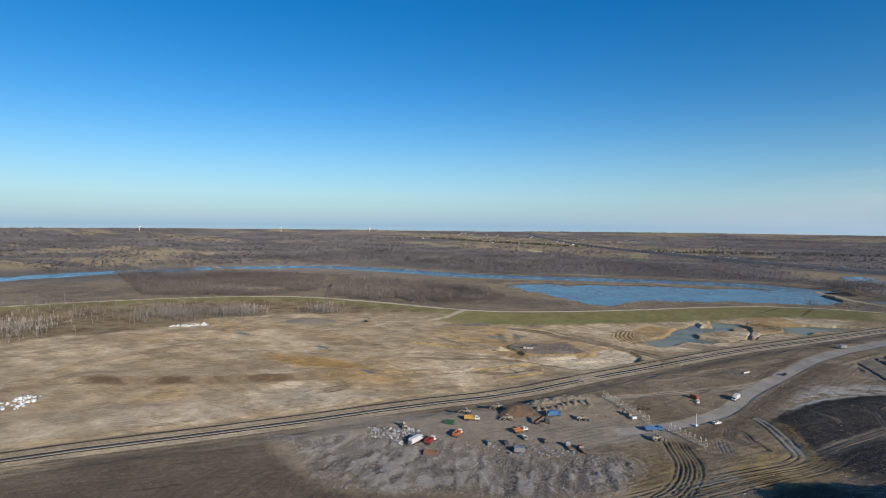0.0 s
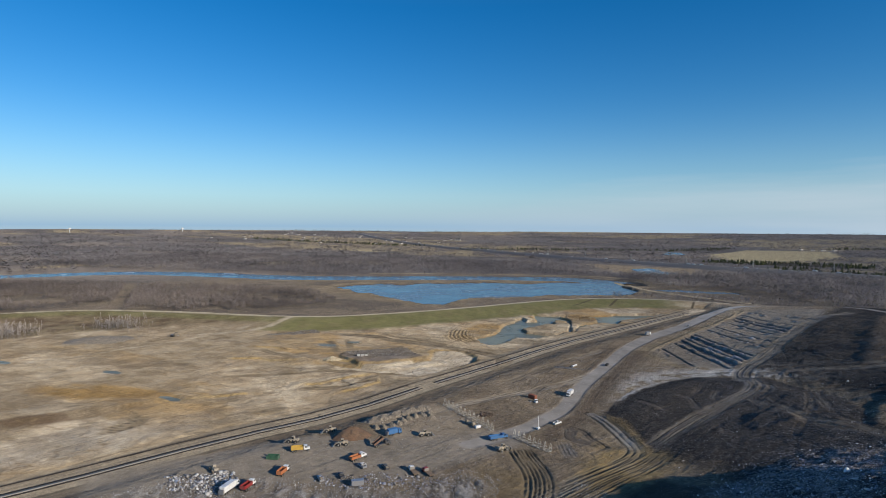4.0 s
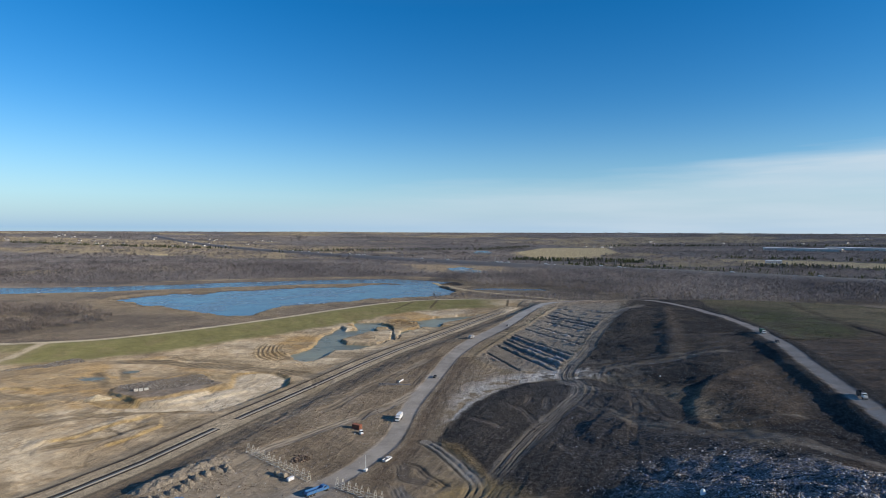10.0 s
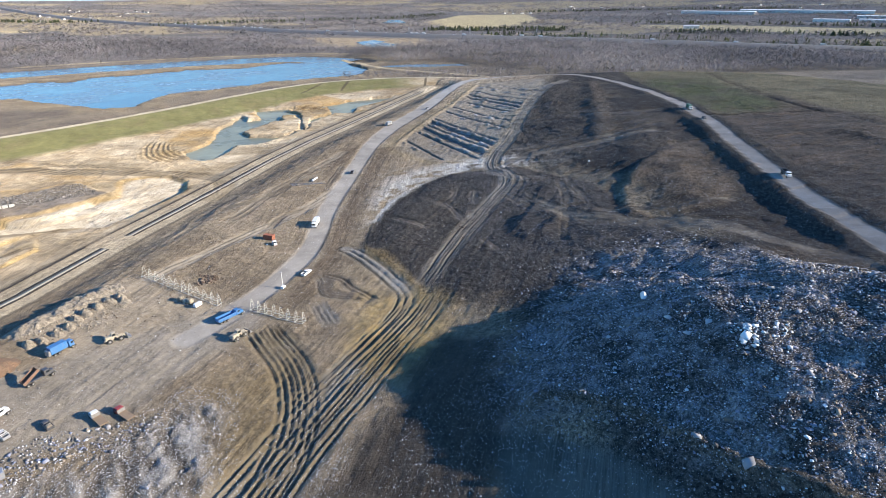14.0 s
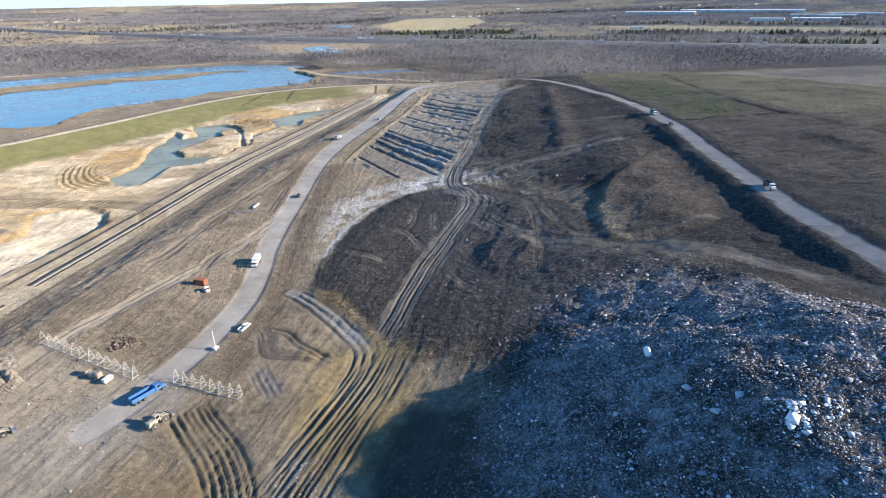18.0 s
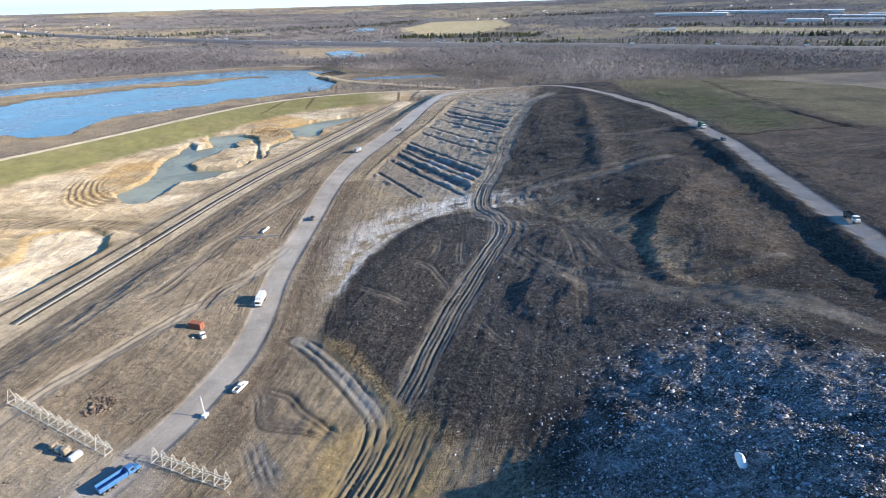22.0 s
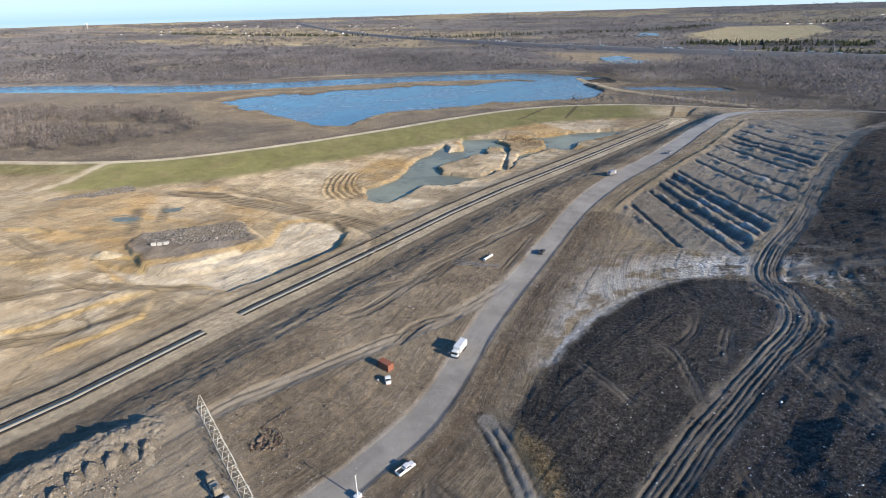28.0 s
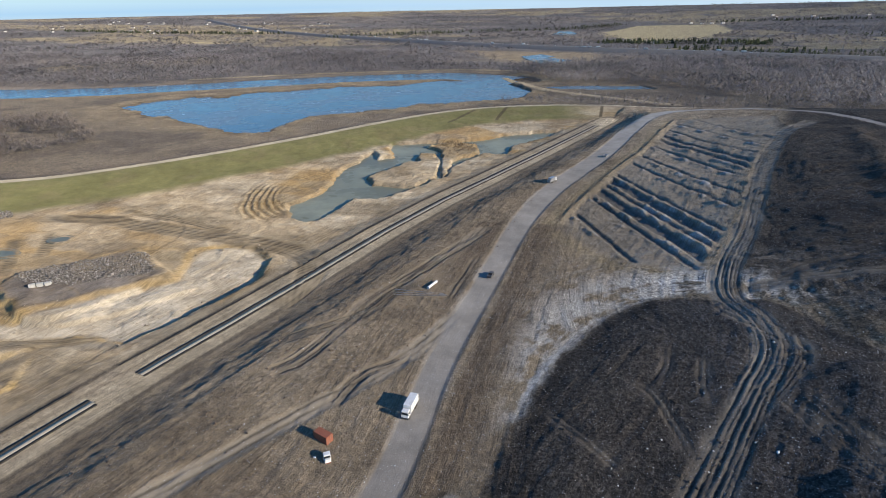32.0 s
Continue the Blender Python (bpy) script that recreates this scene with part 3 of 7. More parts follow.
def ground_z(x, y):
    return float(relief(np.array([x]), np.array([y]))[0][0])


def soils(x, y, z, g):
    """Base colour of the soil, and how much litter lies on it."""
    n1, n2, n3 = fbm(x, y, 60, 4, 101), fbm(x, y, 14, 4, 103), fbm(x, y, 4, 3, 105)
    col = np.empty(x.shape + (3,))

    def lay(rgb, u):
        col[:] = blend(col, np.array(rgb), np.clip(u, 0, 1)[..., None])

    left, out = g["left"], g["out"]
    col[:] = (0.285, 0.226, 0.155)
    lay((0.35, 0.285, 0.20), step(0.4, 0.7, n1))
    lay((0.19, 0.148, 0.102), step(0.5, 0.75, n2) * 0.55)
    # slope of the landfill
    dark = step(-8, 8, x - np.where(y < 380, 42, 74 + (y - 380) * 0.40) + 16 * (n1 - 0.5)) * (y < 775 + 20 * n1)
    streaks = fbm(g["across"], g["along"] * 0.12, 5, 4, 109, 0.6)
    lay((0.050, 0.044, 0.038), dark * 0.95)
    lay((0.088, 0.072, 0.055), dark * step(0.48, 0.62, 0.5 * n2 + 0.5 * streaks) * 0.8)
    lay((0.030, 0.027, 0.025), dark * step(0.5, 0.6, fbm(x, y, 34, 4, 107)) * 0.75)
    lay((0.040, 0.036, 0.033), step(70, 105, x + 20 * (n2 - 0.5)) * (y < 300 + 60 * (n1 - 0.5)) * (x < 250) * step(0, 6, g["table"]) * 0.8)
    # dark soil deepened in an ellipse, the heap's shade put into the colour
    lay((0.027, 0.024, 0.023), step(1.15, 0.7, np.hypot((x - 92) / 86, (y - 222) / 48) + 0.5 * (n2 - 0.5)) * 0.85)
    lay((0.020, 0.018, 0.017), dark * step(0.56, 0.64, streaks) * step(0.42, 0.55, n2) * 0.6)
    east = step(6, 14, g["rroad"]) * step(190, 215, x) * (y < 840) * ((x > 262) | (y < 700))
    east *= ((x - 199) > (y - 270) * 0.22)
    lay((0.075, 0.060, 0.047), east * 0.95)
    lay((0.11, 0.083, 0.06), east * step(0.48, 0.62, streaks) * 0.7)
    lay((0.045, 0.038, 0.033), east * step(0.5, 0.62, n1) * 0.7)
    beyond = east * step(0, 30, (x - 330) + 0.05 * (y - 430)) * step(330, 420, y)
    lay((0.135, 0.118, 0.066), np.maximum(beyond, east * step(600, 680, y)) * 0.9)
    lay((0.175, 0.145, 0.085), np.maximum(beyond, east * step(600, 680, y)) * step(0.45, 0.6, fbm(x * 0.4, y, 30, 4, 108)) * 0.8)
    lay((0.075, 0.083, 0.036), east * step(10, -14, from_area(GREEN, x, y, 40) + 16 * (n2 - 0.5)) * (0.45 + 0.5 * step(0.35, 0.6, n2)))
    for drain in EAST_DRAINS:
        lay((0.032, 0.028, 0.024), step(3.0, 1.5, from_line(drain, x, y, 12)[0] + 1.4 * (n3 - 0.5)) * 0.85)
    lay((0.125, 0.098, 0.070), np.exp(-(((x - 152) - (y - 387) * 0.318) / 5.5) ** 2) * step(375, 395, y) * (y < 640) * (0.4 + 0.6 * n2))
    lay((0.115, 0.088, 0.062), step(3, -6, g["table"]) * (0.35 + 0.6 * step(0.4, 0.6, n2)))
    lay((0.20, 0.155, 0.10), step(2, -3, g["table"]) * np.exp(-((x - 119 - 0.28 * (y - 262)) / 8) ** 2) * (y < 310) * 0.75)
    # knoll paler on its east half: the sunlit face put into the colour
    lay((0.15, 0.125, 0.095), step(1, -5, g["knoll"]) * step(66, 74, x) * (0.4 + 0.6 * n3))
    lay((0.055, 0.052, 0.050), step(4, -4, g["black"] + (6 + 12 * step(275, 235, y)) * (n2 - 0.5)) * (0.96 - 0.15 * n3))
    lay((0.080, 0.070, 0.061), step(0, -14, g["black"]) * step(0.4, 0.65, n1 * 0.5 + n2 * 0.5) * 0.75)
    lay((0.024, 0.022, 0.021), np.exp(-((g["black"] + 4 + 5 * (n2 - 0.5)) / 4.0) ** 2) * (x < 45) * (y > 255) * 0.6)
    # the trenches
    tr = step(4, -4, g["trench"])
    lay((0.285, 0.24, 0.182), tr * 0.9)
    # trench floors darkened, their shade put into the soil colour
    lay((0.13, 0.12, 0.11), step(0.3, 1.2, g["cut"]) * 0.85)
    lay((0.36, 0.35, 0.34), step(0.15, 0.6, g["lumps"]) * step(0.35, 0.6, n3) * 0.8)
    lay((0.34, 0.27, 0.16), np.exp(-((g["trench"] - 5) / 5.0) ** 2) * (0.94 * x + 0.342 * y < 340) * 0.6)
    # white ash
    d, s, a = from_line(ASH, x, y, 60)
    streak = 0.45 * fbm(d * s + 5.0 * n2, a * 0.10, 3.0, 4, 113, 0.65) + 0.55 * fbm(x, y, 9, 4, 114, 0.6)
    wide = 6 + 14 * step(285, 340, y)
    dust = np.exp(-((d / (1.7 * wide)) ** 2)) * (s > 0) * step(245, 300, y)
    lay((0.46, 0.42, 0.355), dust * step(0.40, 0.56, streak) * 0.6)
    ash = np.exp(-((np.maximum(d - 0.25 * wide, 0) / (0.65 * wide)) ** 2)) * (s > 0) + 0.6 * step(3.5, 0.5, d) * (s < 0)
    lay((0.70, 0.69, 0.66), ash * step(0.44, 0.56, streak + 0.05 * step(320, 360, y)) * step(258, 300, y) * 0.9)
    # sand and clay of the pit
    pit = step(12, 20, left) * (out < 0) * (x < 120)
    inner = step(-360, -290, x + 40 * (n1 - 0.5))
    lay((0.60, 0.485, 0.325), pit)
    lay((0.40, 0.33, 0.225), pit * (1 - inner) * 0.75)
    lay((0.72, 0.615, 0.45), pit * step(0.50, 0.66, fbm(x * 0.7 + y * 0.3, y, 55, 4, 121)) * (0.45 + 0.45 * inner))
    lay((0.43, 0.345, 0.235), pit * step(0.52, 0.64, fbm(x, y, 36, 4, 123)) * 0.6)
    lay((0.52, 0.355, 0.16), pit * step(0.55, 0.66, fbm(x * 0.6 + y * 0.4, y, 45, 4, 125)) * (0.35 + 0.45 * inner))
    lay((0.30, 0.235, 0.155), pit * step(0.56, 0.63, fbm(x * 0.8 - y * 0.3, y, 22, 4, 127)) * 0.6)
    lay((0.53, 0.475, 0.385), pit * step(90, 60, left) * step(26, 40, left) * step(200, 120, y) * 0.75)
    lay((0.70, 0.55, 0.345), pit * step(30, 24, left + 6 * (n2 - 0.5)) * step(13, 16, left) * step(250, 190, y) * 0.85)
    lay((0.50, 0.34, 0.15), pit * step(34, 10, np.hypot((x + 175) / 1.0, (y - 520) / 1.9) + 14 * (n2 - 0.5)) * 0.9)
    lay((0.25, 0.21, 0.175), pit * step(26, 14, np.hypot((x + 222) / 1.6, (y - 352)) + 10 * (n2 - 0.5)) * 0.9)
    lay((0.66, 0.55, 0.38), pit * step(30, 8, np.hypot((x + 168) / 1.5, (y - 372) / 2.2) + 10 * (n2 - 0.5)) * 0.8)
    lay((0.40, 0.26, 0.10), pit * step(1.15, 0.6, np.hypot((0.95 * (x + 342) + 0.29 * (y - 190)) / 62, (0.95 * (y - 190) - 0.29 * (x + 342)) / 17) + 0.5 * (n2 - 0.5)) * 0.9)
    lay((0.155, 0.105, 0.066), pit * step(10, 3, g["grass_bank"] + 7 * (n2 - 0.5)) * 0.85)
    lay((0.56, 0.49, 0.37), pit * step(4, 2, from_line(PIT_TRACK, x, y, 20)[0] + 2 * (n2 - 0.5)) * 0.8)
    hc, hs, _ = from_line(HAUL_CROSS, x, y, 20)
    lay((0.27, 0.22, 0.15), step(9, 5, hc + 3 * (n2 - 0.5)) * 0.7 * (0.6 + 0.4 * np.sin(hc * hs * 2.6)))
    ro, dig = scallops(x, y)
    # shade in the furrows and light on the crests, put into the colour
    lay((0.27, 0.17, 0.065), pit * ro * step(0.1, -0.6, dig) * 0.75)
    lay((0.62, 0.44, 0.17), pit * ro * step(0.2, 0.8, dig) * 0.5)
    face = fbm(x + 300, y, 30, 4, 34)
    lay((0.27, 0.235, 0.20), pit * step(-1, -5, g["shelf"]) * 0.85)
    lay((0.52, 0.41, 0.23), pit * np.exp(-((g["shelf"] - 0.2) / 1.6) ** 2) * (y < 350) * 0.8)
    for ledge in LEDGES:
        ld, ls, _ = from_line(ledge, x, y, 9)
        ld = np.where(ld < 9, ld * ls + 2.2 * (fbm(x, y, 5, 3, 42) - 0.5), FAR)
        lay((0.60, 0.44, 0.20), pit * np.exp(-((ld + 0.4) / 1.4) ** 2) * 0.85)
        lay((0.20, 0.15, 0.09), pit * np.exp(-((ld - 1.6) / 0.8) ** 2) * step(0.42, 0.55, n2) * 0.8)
    lay((0.56, 0.49, 0.37), step(4.5, 2.5, from_line(FORK, x, y, 12)[0] + 2 * (n2 - 0.5)) * 0.8)
    lay((0.33, 0.285, 0.215), step(9, 3, from_line([(-213, 305), (-195, 311), (-180, 312), (-163, 313)], x, y, 16)[0] + 5 * (n2 - 0.5)) * pit * 0.8)
    lay((0.33, 0.25, 0.15), pit * np.exp(-((face - 0.512) / 0.012) ** 2) * 0.6)
    lay((0.40, 0.33, 0.225), pit * step(0.5, 0.62, fbm(x * 0.5 + y * 0.3, y * 1.6, 26, 4, 128)) * 0.55)
    rough_grass = step(14, -8, from_area(ROUGH_GRASS, x, y, 60) + 30 * (n1 - 0.5)) * (out < 2)
    lay((0.235, 0.19, 0.118), rough_grass * 0.92)
    lay((0.16, 0.115, 0.075), rough_grass * step(0.46, 0.62, n2) * 0.75)
    lay((0.22, 0.205, 0.095), step(-34, -22, out) * (out < 30) * (x < -405) * (y > -200) * 0.85)
    lay((0.60, 0.49, 0.31), step(10, -8, from_area(PALE_CORNER, x, y, 40) + 8 * (n2 - 0.5)) * 0.85)
    # bench with its liner strips
    b = g["bench"]
    lay((0.74, 0.65, 0.50), pit * step(0, -5, g["bowl"]) * (0.6 + 0.5 * n1))
    lay((0.56, 0.40, 0.18), pit * np.exp(-((g["bowl"] / 1.8) ** 2)) * 0.6)
    lay((0.22, 0.165, 0.10), pit * np.exp(-(((g["bowl"] - 2.6) / 0.8) ** 2)) * step(0.45, 0.6, n2) * 0.7)
    lay((0.50, 0.42, 0.30), step(12, 9, b))
    lay((0.27, 0.215, 0.15), step(1.6, 1.0, np.abs(left - 6.2)) * 0.5 + step(1.2, 0.6, np.abs(left - 9.4)) * 0.4)
    lay((0.47, 0.40, 0.29), step(2.2, 1.4, np.abs(left + 6.0)) * 0.8)
    lay((0.13, 0.108, 0.082), step(1.6, 0.8, np.abs(left + 10)) * 0.8)
    # shadow of the bench's edge above the sand, put into the colour
    lay((0.10, 0.082, 0.062), step(1.5, 0.7, np.abs(left - 12.6)) * 0.7)
    lay((0.10, 0.085, 0.068), 0.75 * step(10, 3, np.abs(left + 20 + 8 * (n2 - 0.5))) * step(0.3, 0.55, n3) * 0.62)
    # levee: grass and a gravel track
    grass = step(-66, -54, out + 8 * (n2 - 0.5)) * (out < 2) * step(-420, -380, x) * (1 - step(0, 60, x))
    lay((0.21, 0.20, 0.085), grass)
    lay((0.23, 0.20, 0.10), grass * step(0.45, 0.75, n2) * 0.7)
    lay((0.56, 0.49, 0.37), step(4.0, 2.5, from_line(FORK, x, y, 12)[0] + 1.5 * (n2 - 0.5)) * 0.85)
    for scar in SCARS:
        lay((0.10, 0.08, 0.05), step(2.4, 1.0, from_line(scar, x, y, 10)[0] + 1.2 * (n3 - 0.5)) * 0.8)
    # flood plain
    plain = step(0, 8, out)
    lay((0.185, 0.152, 0.112), plain)
    lay((0.135, 0.112, 0.088), plain * step(0.45, 0.65, n1))
    lay((0.255, 0.205, 0.135), plain * step(46, 14, g["water"] + 26 * (n2 - 0.5)) * (y > 560) * (x > -760) * 0.85)
    lay((0.17, 0.135, 0.095), plain * step(30, 8, g["water"] + 24 * (n1 - 0.5)) * step(0.48, 0.6, n2) * (g["water"] < 60) * 0.8)
    lay((0.095, 0.078, 0.06), plain * step(4, 0.5, g["water"]) * (g["water"] < 60) * 0.7)
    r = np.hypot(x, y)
    # beyond about 1.2 km the soil is greyed, haze put into its colour
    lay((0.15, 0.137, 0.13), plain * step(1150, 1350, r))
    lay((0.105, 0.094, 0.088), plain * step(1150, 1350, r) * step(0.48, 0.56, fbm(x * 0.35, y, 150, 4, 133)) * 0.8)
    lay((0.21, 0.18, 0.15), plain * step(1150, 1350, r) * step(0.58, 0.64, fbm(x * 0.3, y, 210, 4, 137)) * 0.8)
    big = fbm(x * 0.5, y, 420, 4, 131)
    lay((0.30, 0.245, 0.15), plain * step(1500, 1800, r) * step(0.60, 0.63, big) * 0.8)
    for patch in FIELDS:
        lay((0.42, 0.345, 0.20), step(4, -10, from_area(patch, x, y, 60)))
    lay((0.30, 0.235, 0.15), plain * step(20, -40, from_area(BORROW, x, y, 60) + 60 * (n2 - 0.5)) * 0.85)
    lay((0.40, 0.33, 0.22), step(9, 4, from_line(DAM, x, y, 30)[0] + 3 * (n2 - 0.5)) * 0.85)
    lay((0.34, 0.28, 0.18), plain * step(13, 6, from_line(FAR_BANK, x, y, 40)[0] + 8 * (n2 - 0.5)) * 0.8)
    lay((0.50, 0.44, 0.33), np.where(x < -420, step(7.5, 4.5, g["crest"]), step(5.0, 3.5, g["crest"] + 2 * (n2 - 0.5))) * (x < 240))
    # mud of the wheel tracks
    pale = step(26, 2, g["black"]) * step(0, 4, g["black"]) * (x > -42) * step(190, 215, y) * (y < 400) * step(7, 11, g["road"])
    lay((0.33, 0.27, 0.185), pale * (0.1 + 0.7 * n2))
    strip_soil = (g["road"] < 40) * step(-50, -36, x) * step(7, 10, g["road"]) * step(180, 215, y) * (y < 440) * step(-2, 3, g["black"])
    lay((0.155, 0.118, 0.082), strip_soil * step(30, 12, g["road"] + 12 * (n2 - 0.5)) * 0.8)
    for near, mud in g["mud"]:
        lay(mud, near * (0.68 + 0.3 * n2))
    ed, es, _ = from_line(ELBOW, x, y, 30)
    lay((0.35, 0.25, 0.12), 0.8 * step(5, 1, np.abs(ed - 6) + 6 * (n2 - 0.5)) * (ed < 30) * (es > 0) * (x > -14) * (y > 190) * 0.85)
    lay((0.37, 0.27, 0.12), step(26, 10, np.hypot((x - 2) * 1.0, (y - 182) * 0.6) + 16 * (n2 - 0.5)) * 0.75 * (0.5 + n3))
    lay((0.38, 0.355, 0.315), step(3.0, 1.8, ed + 1.2 * (n3 - 0.5)) * step(200, 212, y) * (0.3 + 0.6 * n2))
    # dark strip on the elbow's west edge: bank shadow put into the colour
    lay((0.05, 0.045, 0.04), step(1.0, 0.3, np.abs(ed - 3.2)) * (es < 0) * step(204, 214, y) * 0.8)
    lay((0.29, 0.21, 0.10), step(20, 6, np.hypot((x + 45) * 0.8, (y - 130) * 0.5) + 14 * (n2 - 0.5)) * 0.6)
    # rut floors: wet mud, darkened further in place of shading
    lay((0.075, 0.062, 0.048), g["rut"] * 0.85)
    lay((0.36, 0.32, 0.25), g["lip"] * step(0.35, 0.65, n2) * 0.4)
    # refuse
    hp = step(8, -16, g["heap"]) * (0.35 + 0.65 * step(0.36, 0.5, fbm(x, y, 11, 3, 82)))
    lay((0.12, 0.11, 0.105), hp * 0.9)
    lay((0.235, 0.225, 0.22), hp * step(0.5, 0.62, n3) * 0.7)
    rf = step(4, -12, g["refuse"])
    lay((0.19, 0.165, 0.135), rf * 0.85)
    rake = fbm(x * 0.8 + y * 0.5, y * 0.2 - x * 0.35, 3.0, 4, 87, 0.6)
    lay((0.60, 0.57, 0.525), rf * step(0.50, 0.60, 0.75 * rake + 0.25 * n2) * 0.45)
    lay((0.085, 0.072, 0.06), rf * step(0.45, 0.36, rake) * step(0.35, 0.55, n2) * 0.8)
    lay((0.050, 0.040, 0.032), step(2, -4, from_area(BROWN_PIT, x, y, 30)))
    lay((0.15, 0.118, 0.087), step(4, -6, from_area(DARK_PAD, x, y, 40) + 8 * (n2 - 0.5)) * step(-20, -24, left) * 0.9)
    lay((0.12, 0.098, 0.072), step(3.2, 1.0, g["pad_bank"] + 1.5 * (n3 - 0.5)) * 0.85)
    lay((0.115, 0.122, 0.108), step(3, -3, from_area(PAD, x, y, 30) + 5 * (n2 - 0.5)) * 0.9)
    lay((0.055, 0.047, 0.04), step(6, -4, from_area(DARK_SOIL, x, y, 40) + 12 * (n2 - 0.5)) * 0.85)
    # roads
    spoil_yard = step(6, -6, from_area(SPOIL_YARD, x, y, 40) + 8 * (n2 - 0.5))
    lay((0.345, 0.29, 0.215), spoil_yard * 0.85)
    yard = step(5, -5, from_area(YARD, x, y, 40) + 8 * (n2 - 0.5))
    lay((0.30, 0.265, 0.215), yard * 0.9)
    rw = 5.2 + 3.0 * step(300, 620, y)
    lay((0.34, 0.32, 0.293), step(1.6, -1.4, g["road"] - rw + 3.0 * (n2 - 0.5)) * 0.92)
    lay((0.27, 0.24, 0.21), step(0.8, -0.8, g["rroad"] - 4.6 + 1.4 * (n2 - 0.5)))
    lay((0.05, 0.043, 0.036), step(1.6, 0.5, np.abs(g["rroad"] - 10 + 2 * (n2 - 0.5))) * 0.7)
    # soil colours scaled by area: darker in the pit, paler on slope and plain
    soil_tone = blend(blend(0.76, 1.05, step(25, 60, x) * (y < 840)), 0.70, pit * (1 - plain)) * (0.82 + 0.36 * n3) * (1 + 0.25 * plain)
    col *= soil_tone[..., None]
    litter = np.maximum(hp, rf)
    litter = np.maximum(litter, 0.26 * step(20, 50, x) * (y < 470) * (x < 260) * (0.5 + n1))
    # white flecks here stand for resting gulls as well as litter
    litter = np.maximum(litter, 0.45 * step(4, -8, from_area(SPECKLED, x, y, 40) + 10 * (n2 - 0.5)))
    litter = np.maximum(litter, 0.10 * ((left < -20) & (y < 420) & (y > -50)))
    # how cloddy, how lined by tracks and how stepped each soil is
    road = np.maximum(step(1, -1, g["road"] - rw), step(1, -1, g["rroad"] - 5.4))
    yards = np.maximum(yard, spoil_yard)
    on_slope = step(22, 40, x + 10 * (n2 - 0.5)) * (y < 860)
    grain = blend(0.62, 1.0, np.maximum(on_slope, step(3, -3, g["black"])))
    lined = blend(0.72, 0.8, on_slope)
    ledge = pit * step(14, 24, left)
    grain, lined = blend(grain, 0.34, pit), blend(lined, 0.75, pit)
    grain, lined = blend(grain, 0.42, tr), blend(lined, 0.7, tr)
    grain, lined = blend(grain, 0.85, plain), blend(lined, 0.0, plain)
    grain, lined = blend(grain, 0.2, grass), blend(lined, 0.12, grass)
    grain, lined = blend(grain, 0.35, yards), blend(lined, 0.35, yards)
    grain, lined = blend(grain, 0.10, road), blend(lined, 0.12, road)
    grain, lined = blend(grain, 0.3, g["mud"][6][0]), blend(lined, 0.35, g["mud"][6][0])
    for near, _ in g["mud"]:
        grain, lined = grain * (1 - 0.7 * near), lined * (1 - 0.5 * near)
    grain = blend(grain, 0.15, step(2, -3, from_area(PAD, x, y, 30)))
    refuse = np.maximum(hp, rf)
    lined = blend(lined, 0.15, refuse)
    g["grain"] = np.stack([grain, lined, ledge * (1 - plain) * (1 - grass)], -1)
    return np.concatenate([np.clip(col, 0, 1), litter[..., None]], -1)


# ---- materials ----


def nodes_of(name):
    m = bpy.data.materials.new(name)
    m.use_nodes = True
    return m, m.node_tree.nodes, m.node_tree.links, m.node_tree.nodes["Principled BSDF"]


def math_node(n, l, op, a, b):
    k = n.new("ShaderNodeMath")
    k.operation = op
    for i, v in enumerate((a, b)):
        if isinstance(v, (int, float)):
            k.inputs[i].default_value = v
        else:
            l.new(v, k.inputs[i])
    return k.outputs[0]


def noise_node(n, l, scale, detail=4.0, rough=0.6):
    co = n.new("ShaderNodeNewGeometry")
    t = n.new("ShaderNodeTexNoise")
    t.inputs["Scale"].default_value, t.inputs["Detail"].default_value, t.inputs["Roughness"].default_value = scale, detail, rough
    l.new(co.outputs["Position"], t.inputs["Vector"])
    return t.outputs["Fac"]


def mix_node(n, l, fac, a, b, kind="MIX"):
    k = n.new("ShaderNodeMix")
    k.data_type, k.blend_type = "RGBA", kind
    for i, v in ((0, fac), (6, a), (7, b)):
        if isinstance(v, (int, float)):
            k.inputs[i].default_value = v
        elif isinstance(v, tuple):
            k.inputs[i].default_value = (*v[:3], 1)
        else:
            l.new(v, k.inputs[i])
    return k.outputs[2]


def ramp(n, l, fac, lo, hi, a=0.0, b=1.0):
    k = n.new("ShaderNodeMapRange")
    for i, v in enumerate((lo, hi, a, b)):
        k.inputs[i + 1].default_value = v
    l.new(fac, k.inputs[0])
    return k.outputs[0]


def flow_node(n, l, vector, scale, bend):
    t = n.new("ShaderNodeTexNoise")
    t.inputs["Scale"].default_value, t.inputs["Detail"].default_value, t.inputs["Roughness"].default_value = scale, 3.0, 0.7
    t.inputs["Distortion"].default_value = bend
    l.new(vector, t.inputs["Vector"])
    return t.outputs["Fac"]


def tinted(n, l, c, fac, by, lo, hi, dark, pale):
    """Colour c darkened and lightened by a noise, as far as fac says."""
    return mix_node(n, l, fac, c, mix_node(n, l, 1.0, c, mix_node(n, l, ramp(n, l, by, lo, hi), (dark,) * 3, (pale,) * 3), "MULTIPLY"))


